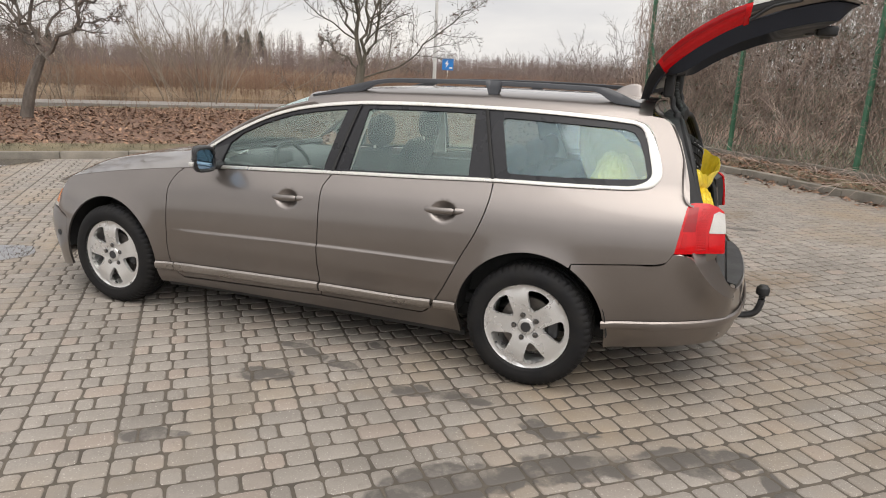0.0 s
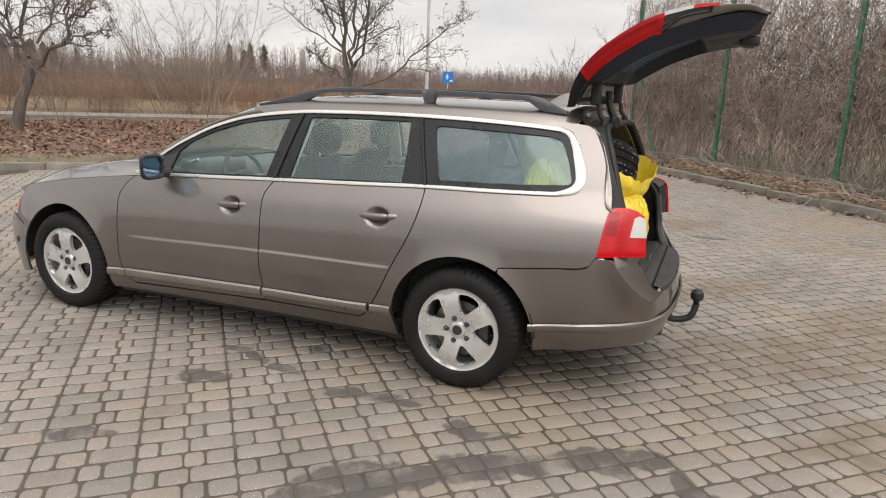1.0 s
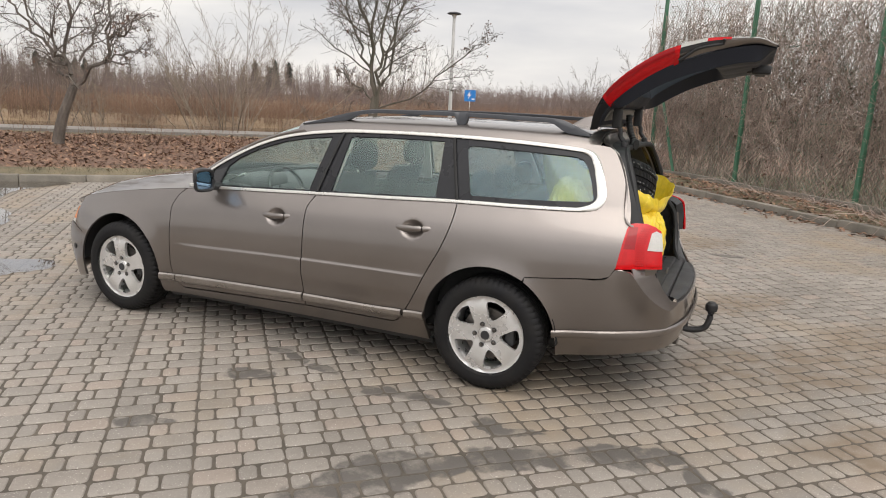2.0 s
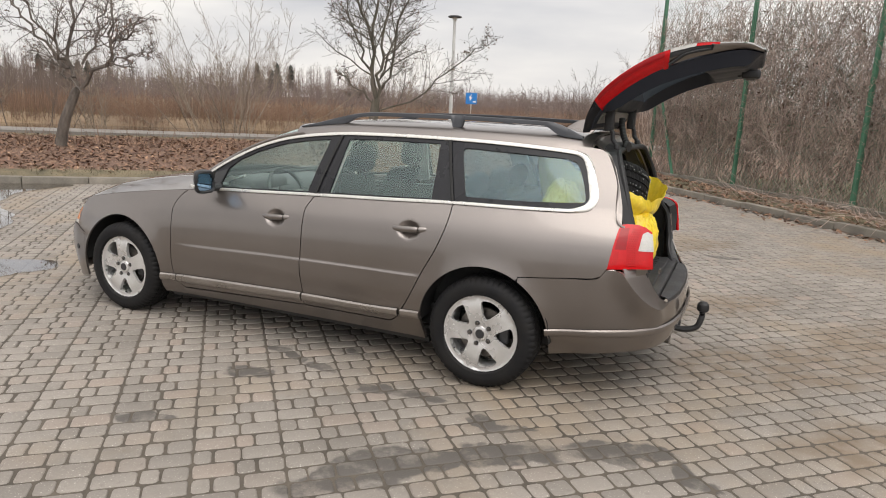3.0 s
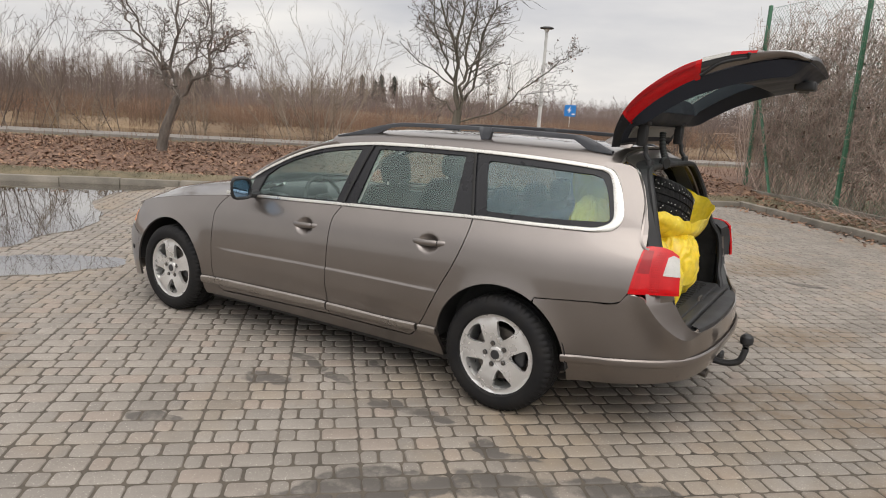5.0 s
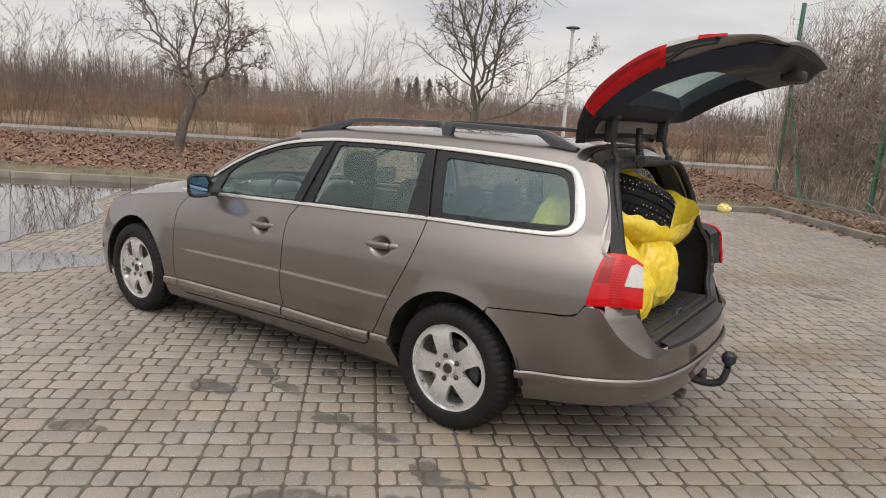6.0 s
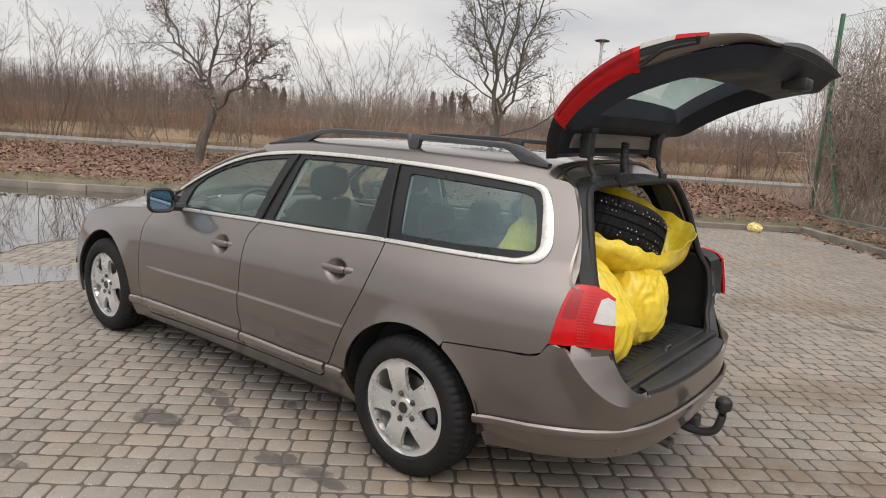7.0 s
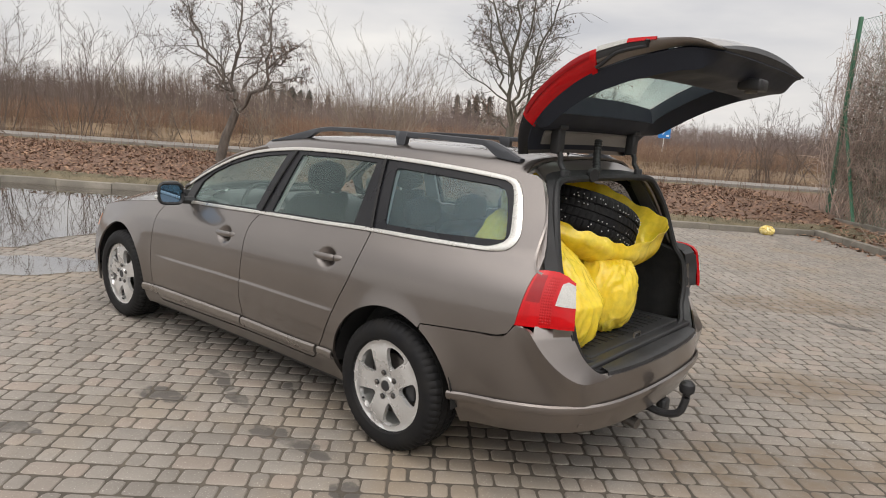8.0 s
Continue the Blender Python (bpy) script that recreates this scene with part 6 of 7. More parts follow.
def gate_out(i, s):
    x, z = out_s[i]
    return np.array([x + (0.034 + 0.014 * step01((i - 30) / 10)) * (1 - s * s) * (0.35 + 0.65 * step01(i / 20)), s * wid_s[i], z + 0.02 * (1 - s * s) * step01((18 - i) / 18)])


def gate_inn(i, s):
    """The inner lining: thick padded rails down both sides, a window set back between them, a flat foot with the latch."""
    x, z = inn_s[i]
    w = abs(s)
    window = step01((i - 12) / 4) * (1 - step01((i - 33) / 4))
    rail = step01((1 - w) / 0.08) * (1 - window * step01((0.94 - w) / 0.14))
    deep = 0.082 * step01((i - 8) / 9) * (1 - step01((i - 43) / 5))
    return np.array([x - deep * rail + 0.008 * (1 - s * s), s * (wid_s[i] - 0.03), z])


def swung(bm):
    bmesh.ops.transform(bm, matrix=SWING, verts=bm.verts[:])
    return bm


def gate_skin(i0, i1, s0=-1.0, s1=1.0, lift=0.0):
    return swung(shell(faced(grid([[gate_out(i, s) + (lift, 0, 0) for s in np.linspace(s0, s1, 25)] for i in range(i0, i1 + 1)]), (1, 0, 0.3)), 0.008))


tailgate = part("tailgate", gate_skin(34, GATE_N - 1), M_PAINT, car, "raised tailgate, bronze-grey outside")
part("tailgate_spoiler", gate_skin(0, 8), M_PAINT, tailgate)
back_glass = part("tailgate_glass", gate_skin(9, 34, -0.86, 0.86, -0.010), M_GLASS_REAR, tailgate, "pale green tinted rear glass")
back_glass.visible_shadow = False


def gate_side(i0, i1, t0, t1, sgn, lift=0.0):
    rows = []
    for i in range(i0, i1 + 1):
        o, n = gate_out(i, sgn), gate_inn(i, sgn)
        bow = np.array([0, sgn * 0.012, 0])
        rows.append([o + (n - o) * t + bow * math.sin(math.pi * t) + (0, sgn * lift, 0) for t in np.linspace(t0, t1, 6)])
    return swung(shell(faced(grid(rows), (0, sgn, 0)), 0.008))


for sgn in (-1, 1):
    part("tailgate_edge", gate_side(0, 10, 0, 1, sgn), M_BLACKGLOSS, tailgate)
    part("tailgate_edge", gate_side(10, 27, 1.08, 1.28, sgn), M_BLACKGLOSS, tailgate)
    part("tailgate_edge", gate_side(27, GATE_N - 1, 0, 1, sgn), M_PAINT, tailgate)
    part("lamp_seat", gate_side(27, 37, 0.02, 0.56, sgn, 0.004), M_PLASTIC, tailgate, "dark recess for the body's tail lamp")
    seal = []
    for i in range(27, 39):
        o, n = gate_out(min(i, 37), sgn), gate_inn(min(i, 37), sgn)
        t = 0.95 - 0.40 * step01((i - 27) / 4) if i < 38 else 0.1
        seal.append(SWING @ Vector(o + (n - o) * t + (0, sgn * 0.016, 0)))
    part("lamp_seal", sweep(seal, 0.008, 8), M_RUBBER, tailgate, "black rubber seal")
    strip_lamp = part("tailgate_lamp", gate_side(10, 27, 0.0, 1.16, sgn, 0.004), M_RED, tailgate, "long red lamp strip")
    part("lamp_facet", gate_side(11, 26, 0.04, 0.40, sgn, 0.010), M_REDLIT, strip_lamp)
    part("lamp_end", gate_side(26, 27, 0.0, 1.19, sgn, 0.010), M_RED, strip_lamp)
    wing = faced(grid([[gate_out(i, sgn * s) + (0.003, 0, 0) for s in (0.87, 0.92, 0.96, 1.0)] for i in range(9, 28)]), (1, 0, 0.3))
    part("lamp_wing", swung(shell(wing, 0.01)), M_RED, tailgate)
    for i0, i1, mt in ((27, 33, M_CLEAR), (33, 38, M_RED)):
        part("lamp_rim", gate_side(i0, i1, -0.10, 0.16, sgn, 0.010), mt, tailgate)


def gate_trim():
    """The black inner lining, with the window's opening through it."""
    bm = bmesh.new()
    cols = np.linspace(-1, 1, 31)
    vs = [[bm.verts.new(gate_inn(i, s) + (-0.006, 0, 0)) for s in cols] for i in range(2, GATE_N)]
    for i in range(len(vs) - 1):
        for j in range(len(cols) - 1):
            s = (cols[j] + cols[j + 1]) / 2
            if 13 <= i < 31 and abs(s) < 0.80:
                continue
            bm.faces.new([vs[i][j], vs[i][j + 1], vs[i + 1][j + 1], vs[i + 1][j]])
    bmesh.ops.delete(bm, geom=[v for v in bm.verts if not v.link_faces], context="VERTS")
    faced(bm, (-1, 0, -0.3))
    return swung(shell(bm, 0.012))


part("tailgate_foot", swung(shell(faced(grid([[gate_out(GATE_N - 1, s), (gate_out(GATE_N - 1, s) + gate_inn(GATE_N - 1, s)) / 2 + (0, 0, -0.012), gate_inn(GATE_N - 1, s)] for s in np.linspace(-1, 1, 25)]), (0, 0, -1)), 0.006)), M_PLASTIC, tailgate, "rolled black lower edge")
lining = part("tailgate_lining", gate_trim(), M_LINING, tailgate, "black moulded inner lining")


def reveal():
    """The walls of the opening, from lining to glass."""
    loop = []
    for s in np.linspace(-0.78, 0.78, 13):
        loop.append((15, s))
    for i in range(16, 33):
        loop.append((i, 0.80))
    for s in np.linspace(0.78, -0.78, 13):
        loop.append((33, s))
    for i in range(32, 15, -1):
        loop.append((i, -0.80))
    rows = [[gate_inn(i, s) + (-0.004, 0, 0), gate_inn(i, s) * 0.5 + gate_out(i, s * 0.97) * 0.5, gate_out(i, s * 0.98) + (-0.014, 0, 0)] for i, s in loop]
    return swung(shell(faced(grid(rows, closed_u=True), (0, 0, 0)), 0.004))


part("window_reveal", reveal(), M_LINING, tailgate)
latch = part("latch_block", swung(rounded(0.05, 0.11, 0.10, 0.012, (0.852, 0.0, 0.665))), M_PLASTIC, tailgate, "black latch housing")
part("latch_claw", swung(rounded(0.02, 0.022, 0.05, 0.004, (0.826, 0.0, 0.668))), M_STEEL, latch)
part("pull_handle", swung(rounded(0.016, 0.13, 0.045, 0.007, (0.853, 0.27, 0.72))), M_DASH, tailgate, "recessed grey pull handle")
part("top_rail", swung(shell(faced(grid([[gate_inn(i, s) + (-0.02, 0, 0) for s in np.linspace(-0.8, 0.8, 15)] for i in range(5, 11)]), (-1, 0, -0.3)), 0.01)), M_PRIMER, tailgate, "bare painted strip under the hinge")
for y in (-0.385, 0.385):
    bracket = part("hinge_bracket", rounded(0.05, 0.058, 0.12, 0.010, (0.532, y, 1.562)), M_PLASTIC, tailgate, "black hinge bracket")
    part("bracket_cap", rounded(0.066, 0.072, 0.022, 0.006, (0.532, y, 1.622), 2), M_PLASTIC, bracket)
    arm = part("hinge_arm", sweep(spline([(0.540, y, 1.520), (0.556, y, 1.490), (0.560, y, 1.458), (0.580, y, 1.430), (0.592, y, 1.398)], 6), [0.013 + 0.006 * (k > 18) for k in range(25)], 10, up=(0, 1, 0)), M_PLASTIC, car, "black curved hinge arm")
    part("hinge_foot", rounded(0.03, 0.062, 0.06, 0.012, (0.588, y, 1.405)), M_PLASTIC, arm)
sleeve = part("cable_sleeve", sweep(spline([(0.610, -0.15, 1.408), (0.590, -0.09, 1.428), (0.560, -0.045, 1.475), (0.540, -0.01, 1.535), (0.535, 0.0, 1.575)], 6), [0.017 + 0.004 * (k % 2) for k in range(25)], 10), M_RUBBER, car, "ribbed black cable sleeve")
part("sleeve_boot", moved(lathe([(0.0, -0.014), (0.03, -0.014), (0.036, 0.0), (0.03, 0.016), (0.0, 0.016)], 18), Matrix.Translation((0.606, -0.155, 1.408)) @ Matrix.Rotation(1.2, 4, "Z")), M_RUBBER, sleeve)

# ---- wheels ----
def tyre_mesh(r=0.328, w=0.112, blocks=56):
    prof = [(0.226, w * 0.80), (0.235, w * 0.98), (0.262, w * 1.04), (0.292, w * 1.0), (0.309, w * 0.90), (0.318, w * 0.80)]
    tread = [(r - 0.004, w * 0.74), (r, w * 0.60), (r, w * 0.46), (r - 0.008, w * 0.44), (r - 0.008, w * 0.38), (r, w * 0.36), (r + 0.001, w * 0.06), (r - 0.008, w * 0.04)]
    half_p = prof + tread
    full = half_p + [(a, -b) for a, b in half_p[::-1]]
    n, rows = blocks * 4, []
    for k in range(n):
        a = 2 * math.pi * k / n
        cut = 0.006 if k % 4 == 0 else 0.0
        row = []
        for j, (q, d) in enumerate(full):
            e = j if j < len(half_p) else len(full) - 1 - j
            c = cut if 4 <= e <= 11 and q > 0.30 else 0
            sh = 0.35 * abs(d) / w * (2 * math.pi / blocks)
            row.append(((q - c) * math.cos(a + sh), d, (q - c) * math.sin(a + sh)))
        rows.append(row)
    bm = grid(rows, closed_u=True)
    return faced_out(bm)


def faced_out(bm):
    bmesh.ops.recalc_face_normals(bm, faces=bm.faces[:])
    bm.normal_update()
    if sum(f.normal.dot(f.calc_center_median() * 1.0) for f in bm.faces) < 0:
        bmesh.ops.reverse_faces(bm, faces=bm.faces[:])
    return bm


def spoke_mesh(turn):
    """One fifth of the wheel's face between the middles of two windows."""
    edge = [(0.088, 36.0), (0.092, 30.5), (0.108, 25.0), (0.138, 20.5), (0.166, 18.0), (0.186, 17.6), (0.195, 20.0), (0.200, 26.0), (0.202, 36.0)]
    edge = [tuple(p) for p in spline(edge, 3)]
    line = [(0.046, -36.0), *[(r, -a) for r, a in edge], (0.226, -36.0), *[(0.226, a) for a in range(-30, 31, 6)], (0.226, 36.0), *[(r, a) for r, a in edge[::-1]], (0.046, 36.0), *[(0.046, a) for a in range(24, -25, -12)]]
    poly = [(r * math.cos(radians(a)), r * math.sin(radians(a))) for r, a in line]

    def dish(u, v):
        r, a = math.hypot(u, v), math.atan2(v, u)
        depth = float(np.interp(r, [0.0, 0.05, 0.09, 0.15, 0.2, 0.214, 0.222, 0.23], [0.012, 0.012, 0.002, -0.004, 0.004, 0.010, 0.004, 0.0]))
        t = a + turn
        return (r * math.cos(t), depth, r * math.sin(t))

    bm = region(poly, dish, 0, 0.02, 0.02)
    bm.normal_update()
    if sum(f.normal.y for f in bm.faces) > 0:
        bmesh.ops.reverse_faces(bm, faces=bm.faces[:])
    return shell(bm, 0.022)


def build_wheel(x, sgn, turn):
    base = Matrix.Translation((x, sgn * 0.878, 0.327))
    if sgn > 0:
        base = base @ Matrix.Rotation(math.pi, 4, "Z")

    def put(name, bm, mt, parent, label=""):
        ob = part(name, bm, mt, parent, label)
        return ob

    wheel = part("wheel", moved(tyre_mesh(), base @ Matrix.Translation((0, 0.095, 0))), M_TYRE, car, "dusty black tyre on a five-spoke alloy rim")
    put("rim_barrel", moved(lathe([(0.229, -0.002), (0.231, 0.006), (0.226, 0.012), (0.214, 0.02), (0.205, 0.05), (0.20, 0.17), (0.21, 0.2)], 60), base), M_ALLOY, wheel, "silver alloy rim")
    for k in range(5):
        put("spoke", moved(spoke_mesh(radians(turn + 72 * k)), base), M_ALLOY, wheel)
        a = radians(turn + 72 * k)
        # flat dark disc paints the shade of the sunken bolt hole
        shade_disc = moved(lathe([(0.0, 0.0), (0.0135, 0.0), (0.0145, 0.004), (0.0, 0.008)], 14), Matrix.Translation((0.064 * math.cos(a), 0.002, 0.064 * math.sin(a))))
        put("bolt_well", moved(shade_disc, base), M_DARKMETAL, wheel)
        nut = moved(lathe([(0.0, -0.006), (0.008, -0.005), (0.0105, 0.001), (0.0105, 0.008), (0.0, 0.01)], 8), Matrix.Translation((0.064 * math.cos(a), 0.001, 0.064 * math.sin(a))))
        put("wheel_bolt", moved(nut, base), M_STEEL, wheel)
    put("hub_cap", moved(lathe([(0.0, 0.0), (0.030, 0.001), (0.042, 0.005), (0.046, 0.014), (0.0, 0.02)], 24), base), M_ALLOY, wheel)
    put("hub_badge", moved(lathe([(0.0, -0.003), (0.026, -0.002), (0.028, 0.002), (0.0, 0.004)], 20), base), M_DARKMETAL, wheel)
    put("brake_disc", moved(lathe([(0.05, 0.05), (0.148, 0.05), (0.148, 0.07), (0.05, 0.07)], 40), base), M_STEEL, wheel)
    put("brake_caliper", moved(rounded(0.06, 0.05, 0.14, 0.012, (0.13, 0.06, 0.02)), base), M_DARKMETAL, wheel)
    put("hub_back", moved(lathe([(0.0, 0.035), (0.07, 0.035), (0.075, 0.1), (0.0, 0.1)], 24), base), M_DARK, wheel)
    put("valve", moved(sweep([(0.195 * math.cos(radians(turn + 180)), 0.01, 0.195 * math.sin(radians(turn + 180))), (0.185 * math.cos(radians(turn + 180)), -0.004, 0.185 * math.sin(radians(turn + 180)))], 0.005, 6), base), M_RUBBER, wheel)
    return wheel


build_wheel(0.0, -1, 36)
build_wheel(-2.816, -1, 57 + 36)
build_wheel(0.0, 1, 10)
build_wheel(-2.816, 1, 40)

# ---- inside ----
part("floor_pan", rounded(3.3, 1.40, 0.08, 0.03, (-1.25, 0, 0.30)), M_DARK, car)
part("floor_carpet", rounded(2.6, 1.4, 0.06, 0.02, (-1.15, 0, 0.37)), M_CARPET, car)
part("engine_block", rounded(1.2, 1.1, 0.45, 0.08, (-2.95, 0, 0.5)), M_DARK, car)
part("bulkhead", rounded(0.05, 1.45, 0.6, 0.02, (-2.28, 0, 0.6)), M_DARK, car)
both("door_card", lambda m: region([(-2.20, 0.30), (-0.45, 0.36), (-0.25, 0.97), (-2.15, 0.93)], deeper(0.07), 0.02, 0.15, 0.1, m), M_DASH, CARS, "grey inner door lining")
both("cargo_side", lambda m: region([(-0.38, 0.42), (0.52, 0.56), (0.80, 0.60), (0.80, 0.98), (0.60, 1.05), (-0.25, 1.02)], lambda x, z: (x, max(side(min(x, 0.6), z) + 0.13, -0.70), z), 0.02, 0.12, 0.1, m), M_CARPET, CARS, "black cargo side lining")
both("pillar_lining", lambda m: region([(0.50, 1.06), (0.70, 1.03), (0.55, 1.36), (0.46, 1.37), (0.56, 1.12)], deeper(0.014), 0.008, 0.06, 0.06, m), M_DASH, CARS)


both("pillar_lining", lambda m: region([(-1.235, 0.99), (-1.12, 0.99), (-1.07, 1.35), (-1.17, 1.35)], deeper(0.035), 0.02, 0.06, 0.06, m), M_LINER, CARS)
both("pillar_lining", lambda m: region([(-0.36, 1.03), (-0.19, 1.03), (-0.28, 1.35), (-0.40, 1.35)], deeper(0.035), 0.02, 0.06, 0.06, m), M_LINER, CARS)


def headliner():
    rows = [[roof_at(x, s * 0.95, -0.045) for s in np.linspace(-1, 1, 17)] for x in np.linspace(-1.42, 0.47, 14)]
    return shell(faced(grid(rows), (0, 0, -1)), 0.01)


part("headliner", headliner(), M_LINER, car, "pale grey roof lining")


def cushion(rows):
    bm = grid(rows, closed_v=True)
    bm.verts.ensure_lookup_table()
    n = len(rows[0])
    bm.faces.new(bm.verts[:n])
    bm.faces.new(bm.verts[-n:])
    return faced_out_local(bm)


def faced_out_local(bm):
    bmesh.ops.recalc_face_normals(bm, faces=bm.faces[:])
    return bm


def backrest(x, y, w, z0, z1, lean, depth=0.12):
    rows = []
    for k in range(11):
        t = k / 10
        z = z0 + (z1 - z0) * t
        ww = w * (1 - 0.18 * t**3) * (0.86 if k in (0, 10) else 1)
        d = depth * (0.7 if k in (0, 10) else 1.0 - 0.3 * t)
        c = x + lean * t
        rows.append([(c + d / 2 * math.copysign(abs(math.cos(a)) ** 0.5, math.cos(a)), y + ww / 2 * math.copysign(abs(math.sin(a)) ** 0.5, math.sin(a)), z) for a in np.linspace(0, 2 * math.pi, 25)[:-1]])
    return cushion(rows)


def head_rest(x, y, z, w=0.26, h=0.2):
    rows = []
    for k in range(9):
        t = -1 + 2 * k / 8
        q = math.sqrt(max(0.02, 1 - abs(t) ** 3.5))
        rows.append([(x + 0.045 * q * math.copysign(abs(math.cos(a)) ** 0.6, math.cos(a)), y + w / 2 * q * math.copysign(abs(math.sin(a)) ** 0.6, math.sin(a)), z + h / 2 * t) for a in np.linspace(0, 2 * math.pi, 21)[:-1]])
    return cushion(rows)


for y in (-0.37, 0.37):
    seat = part("front_seat", backrest(-1.42, y, 0.52, 0.55, 1.12, 0.28, 0.15), M_CLOTH, car, "dark cloth front seat")
    part("seat_cushion", rounded(0.55, 0.52, 0.18, 0.06, (-1.62, y, 0.52)), M_CLOTH, seat)
    part("headrest", head_rest(-1.10, y, 1.225, 0.27, 0.20), M_CLOTH, seat)
    for dy in (-0.06, 0.06):
        part("headrest_post", sweep([(-1.12, y + dy, 1.08), (-1.11, y + dy, 1.18)], 0.007, 6), M_CHROME, seat)
bench = part("rear_bench", joined(*[backrest(-0.50, y, 0.44, 0.55, 1.04, 0.22, 0.13) for y in (-0.45, 0.0, 0.45)]), M_CLOTH, car, "dark cloth rear bench")
part("bench_cushion", rounded(0.55, 1.34, 0.18, 0.06, (-0.72, 0, 0.53)), M_CLOTH, bench)
for y in (-0.42, 0.0, 0.42):
    part("headrest", head_rest(-0.24, y, 1.13, 0.25, 0.16), M_CLOTH, bench)
part("dashboard", rounded(0.50, 1.36, 0.30, 0.10, (-2.08, 0, 0.83), 4), M_DASH, car, "grey moulded dashboard")
part("dash_hood", rounded(0.25, 0.40, 0.10, 0.04, (-1.98, -0.37, 0.985), 3), M_DASH, car)
wheel_m = Matrix.Translation((-1.72, -0.37, 0.93)) @ Matrix.Rotation(radians(-24), 4, "Y") @ Matrix.Rotation(math.pi / 2, 4, "Z")
hoop = sweep([(0.185 * math.cos(a), 0, 0.185 * math.sin(a)) for a in np.linspace(0, 2 * math.pi, 37)[:-1]], 0.014, 8, closed=True, up=(0, 1, 0))
steer = part("steering_wheel", moved(hoop, wheel_m), M_PLASTIC, car, "black steering wheel")
part("steering_hub", moved(rounded(0.16, 0.05, 0.12, 0.03), wheel_m), M_PLASTIC, steer)
for a in (0, 180, 270):
    part("steering_spoke", moved(sweep([(0.05 * math.cos(radians(a)), 0, 0.05 * math.sin(radians(a))), (0.18 * math.cos(radians(a)), 0, 0.18 * math.sin(radians(a)))], 0.013, 6), wheel_m), M_SATIN, steer)
part("interior_mirror", rounded(0.03, 0.24, 0.06, 0.015, (-1.56, 0.0, 1.335)), M_PLASTIC, car)
part("sun_visor", rounded(0.16, 0.36, 0.02, 0.008, (-1.43, -0.30, 1.365), 2, None), M_LINER, car)
part("sun_visor", rounded(0.16, 0.36, 0.02, 0.008, (-1.43, 0.30, 1.365), 2, None), M_LINER, car)
part("cargo_floor", rounded(1.35, 1.20, 0.05, 0.015, (0.25, 0, 0.585)), M_CARPET, car, "black cargo floor")
mat = part("cargo_mat", rounded(0.42, 0.98, 0.03, 0.012, (0.66, 0.02, 0.618)), M_RUBBER, car, "black rubber cargo mat with raised rim")
for k in range(-7, 8):
    part("rib", rounded(0.30, 0.012, 0.006, 0.002, (0.66, 0.02 + 0.058 * k, 0.635), 1), M_RUBBER, mat)
part("cargo_cover", rounded(0.12, 1.24, 0.09, 0.04, (-0.10, 0, 0.98)), M_PLASTIC, car)
part("sill_trim", rounded(0.10, 1.12, 0.035, 0.012, (0.872, 0, 0.607)), M_PLASTIC, car)
part("latch_striker", sweep([(0.862, -0.035, 0.62), (0.862, -0.03, 0.652), (0.862, 0.03, 0.652), (0.862, 0.035, 0.62)], 0.006, 6), M_STEEL, car, "bare steel latch loop")

# ---- the load: a tyre and yellow plastic sacks ----
def sack(at, radii, seed, name="plastic_sack", label="", folds=7, gather=0.6, lean=0.0):
    """A filled plastic bag: a soft body, flat facets with sharp creases, and long folds that run to the neck."""
    bm = bmesh.new()
    bmesh.ops.create_uvsphere(bm, u_segments=150, v_segments=90, radius=1)
    ph = random.Random(seed).uniform(0, 6)
    for v in bm.verts:
        n = v.co.normalized()
        a = math.atan2(n.y, n.x)
        w = n + 0.45 * noise.noise_vector(n * 1.3 + Vector((seed, 0, 0)))
        k = 1 + 0.07 * noise.noise(n * 1.5 + Vector((seed, 0, 0)))
        k += 0.07 * (abs(noise.noise(Vector((w.x * 2.0, w.y * 2.0, w.z * 1.0 + seed)))) - 0.2)
        k += 0.028 * (abs(noise.noise(Vector((w.x * 5.5, w.y * 5.5, w.z * 2.4 + seed)))) - 0.2)
        for fr, amp in ((3.6, 0.05), (8.0, 0.011)):
            edge = 1 - abs(noise.noise(Vector((w.x * fr, w.y * fr, w.z * fr * 0.45 + seed + fr))))
            k += amp * (edge**5 - 0.3)
        wave = math.sin(a * folds + ph + 6.0 * noise.noise(n * 1.4 + Vector((0, 0, seed))))
        k += gather * 0.045 * ((1 - abs(wave)) ** 2 - 0.3) * max(0.0, n.z + 0.55)
        v.co = Vector((n.x * radii[0], n.y * radii[1], n.z * radii[2])) * k
        v.co.x -= lean * max(0.0, n.z)
    for v in bm.verts:
        v.co.z = max(v.co.z, -radii[2] * 0.86)
    ob = part(name, bm, M_YELLOW, None, angle=60)
    ob.matrix_basis = Matrix.Translation(at)
    tagged(ob, label, "plastic sack", "sacks in the boot")
    return ob


sack((0.648, -0.395, 0.835), (0.185, 0.205, 0.262), 3, label="full yellow plastic sack, crumpled and shiny, on the boot floor", lean=0.15)
sack((0.665, -0.02, 0.825), (0.165, 0.185, 0.215), 8, label="slack yellow plastic sack beside the other in the boot")
sack((0.31, -0.43, 0.91), (0.14, 0.19, 0.29), 12, label="yellow plastic sack deep in the boot")

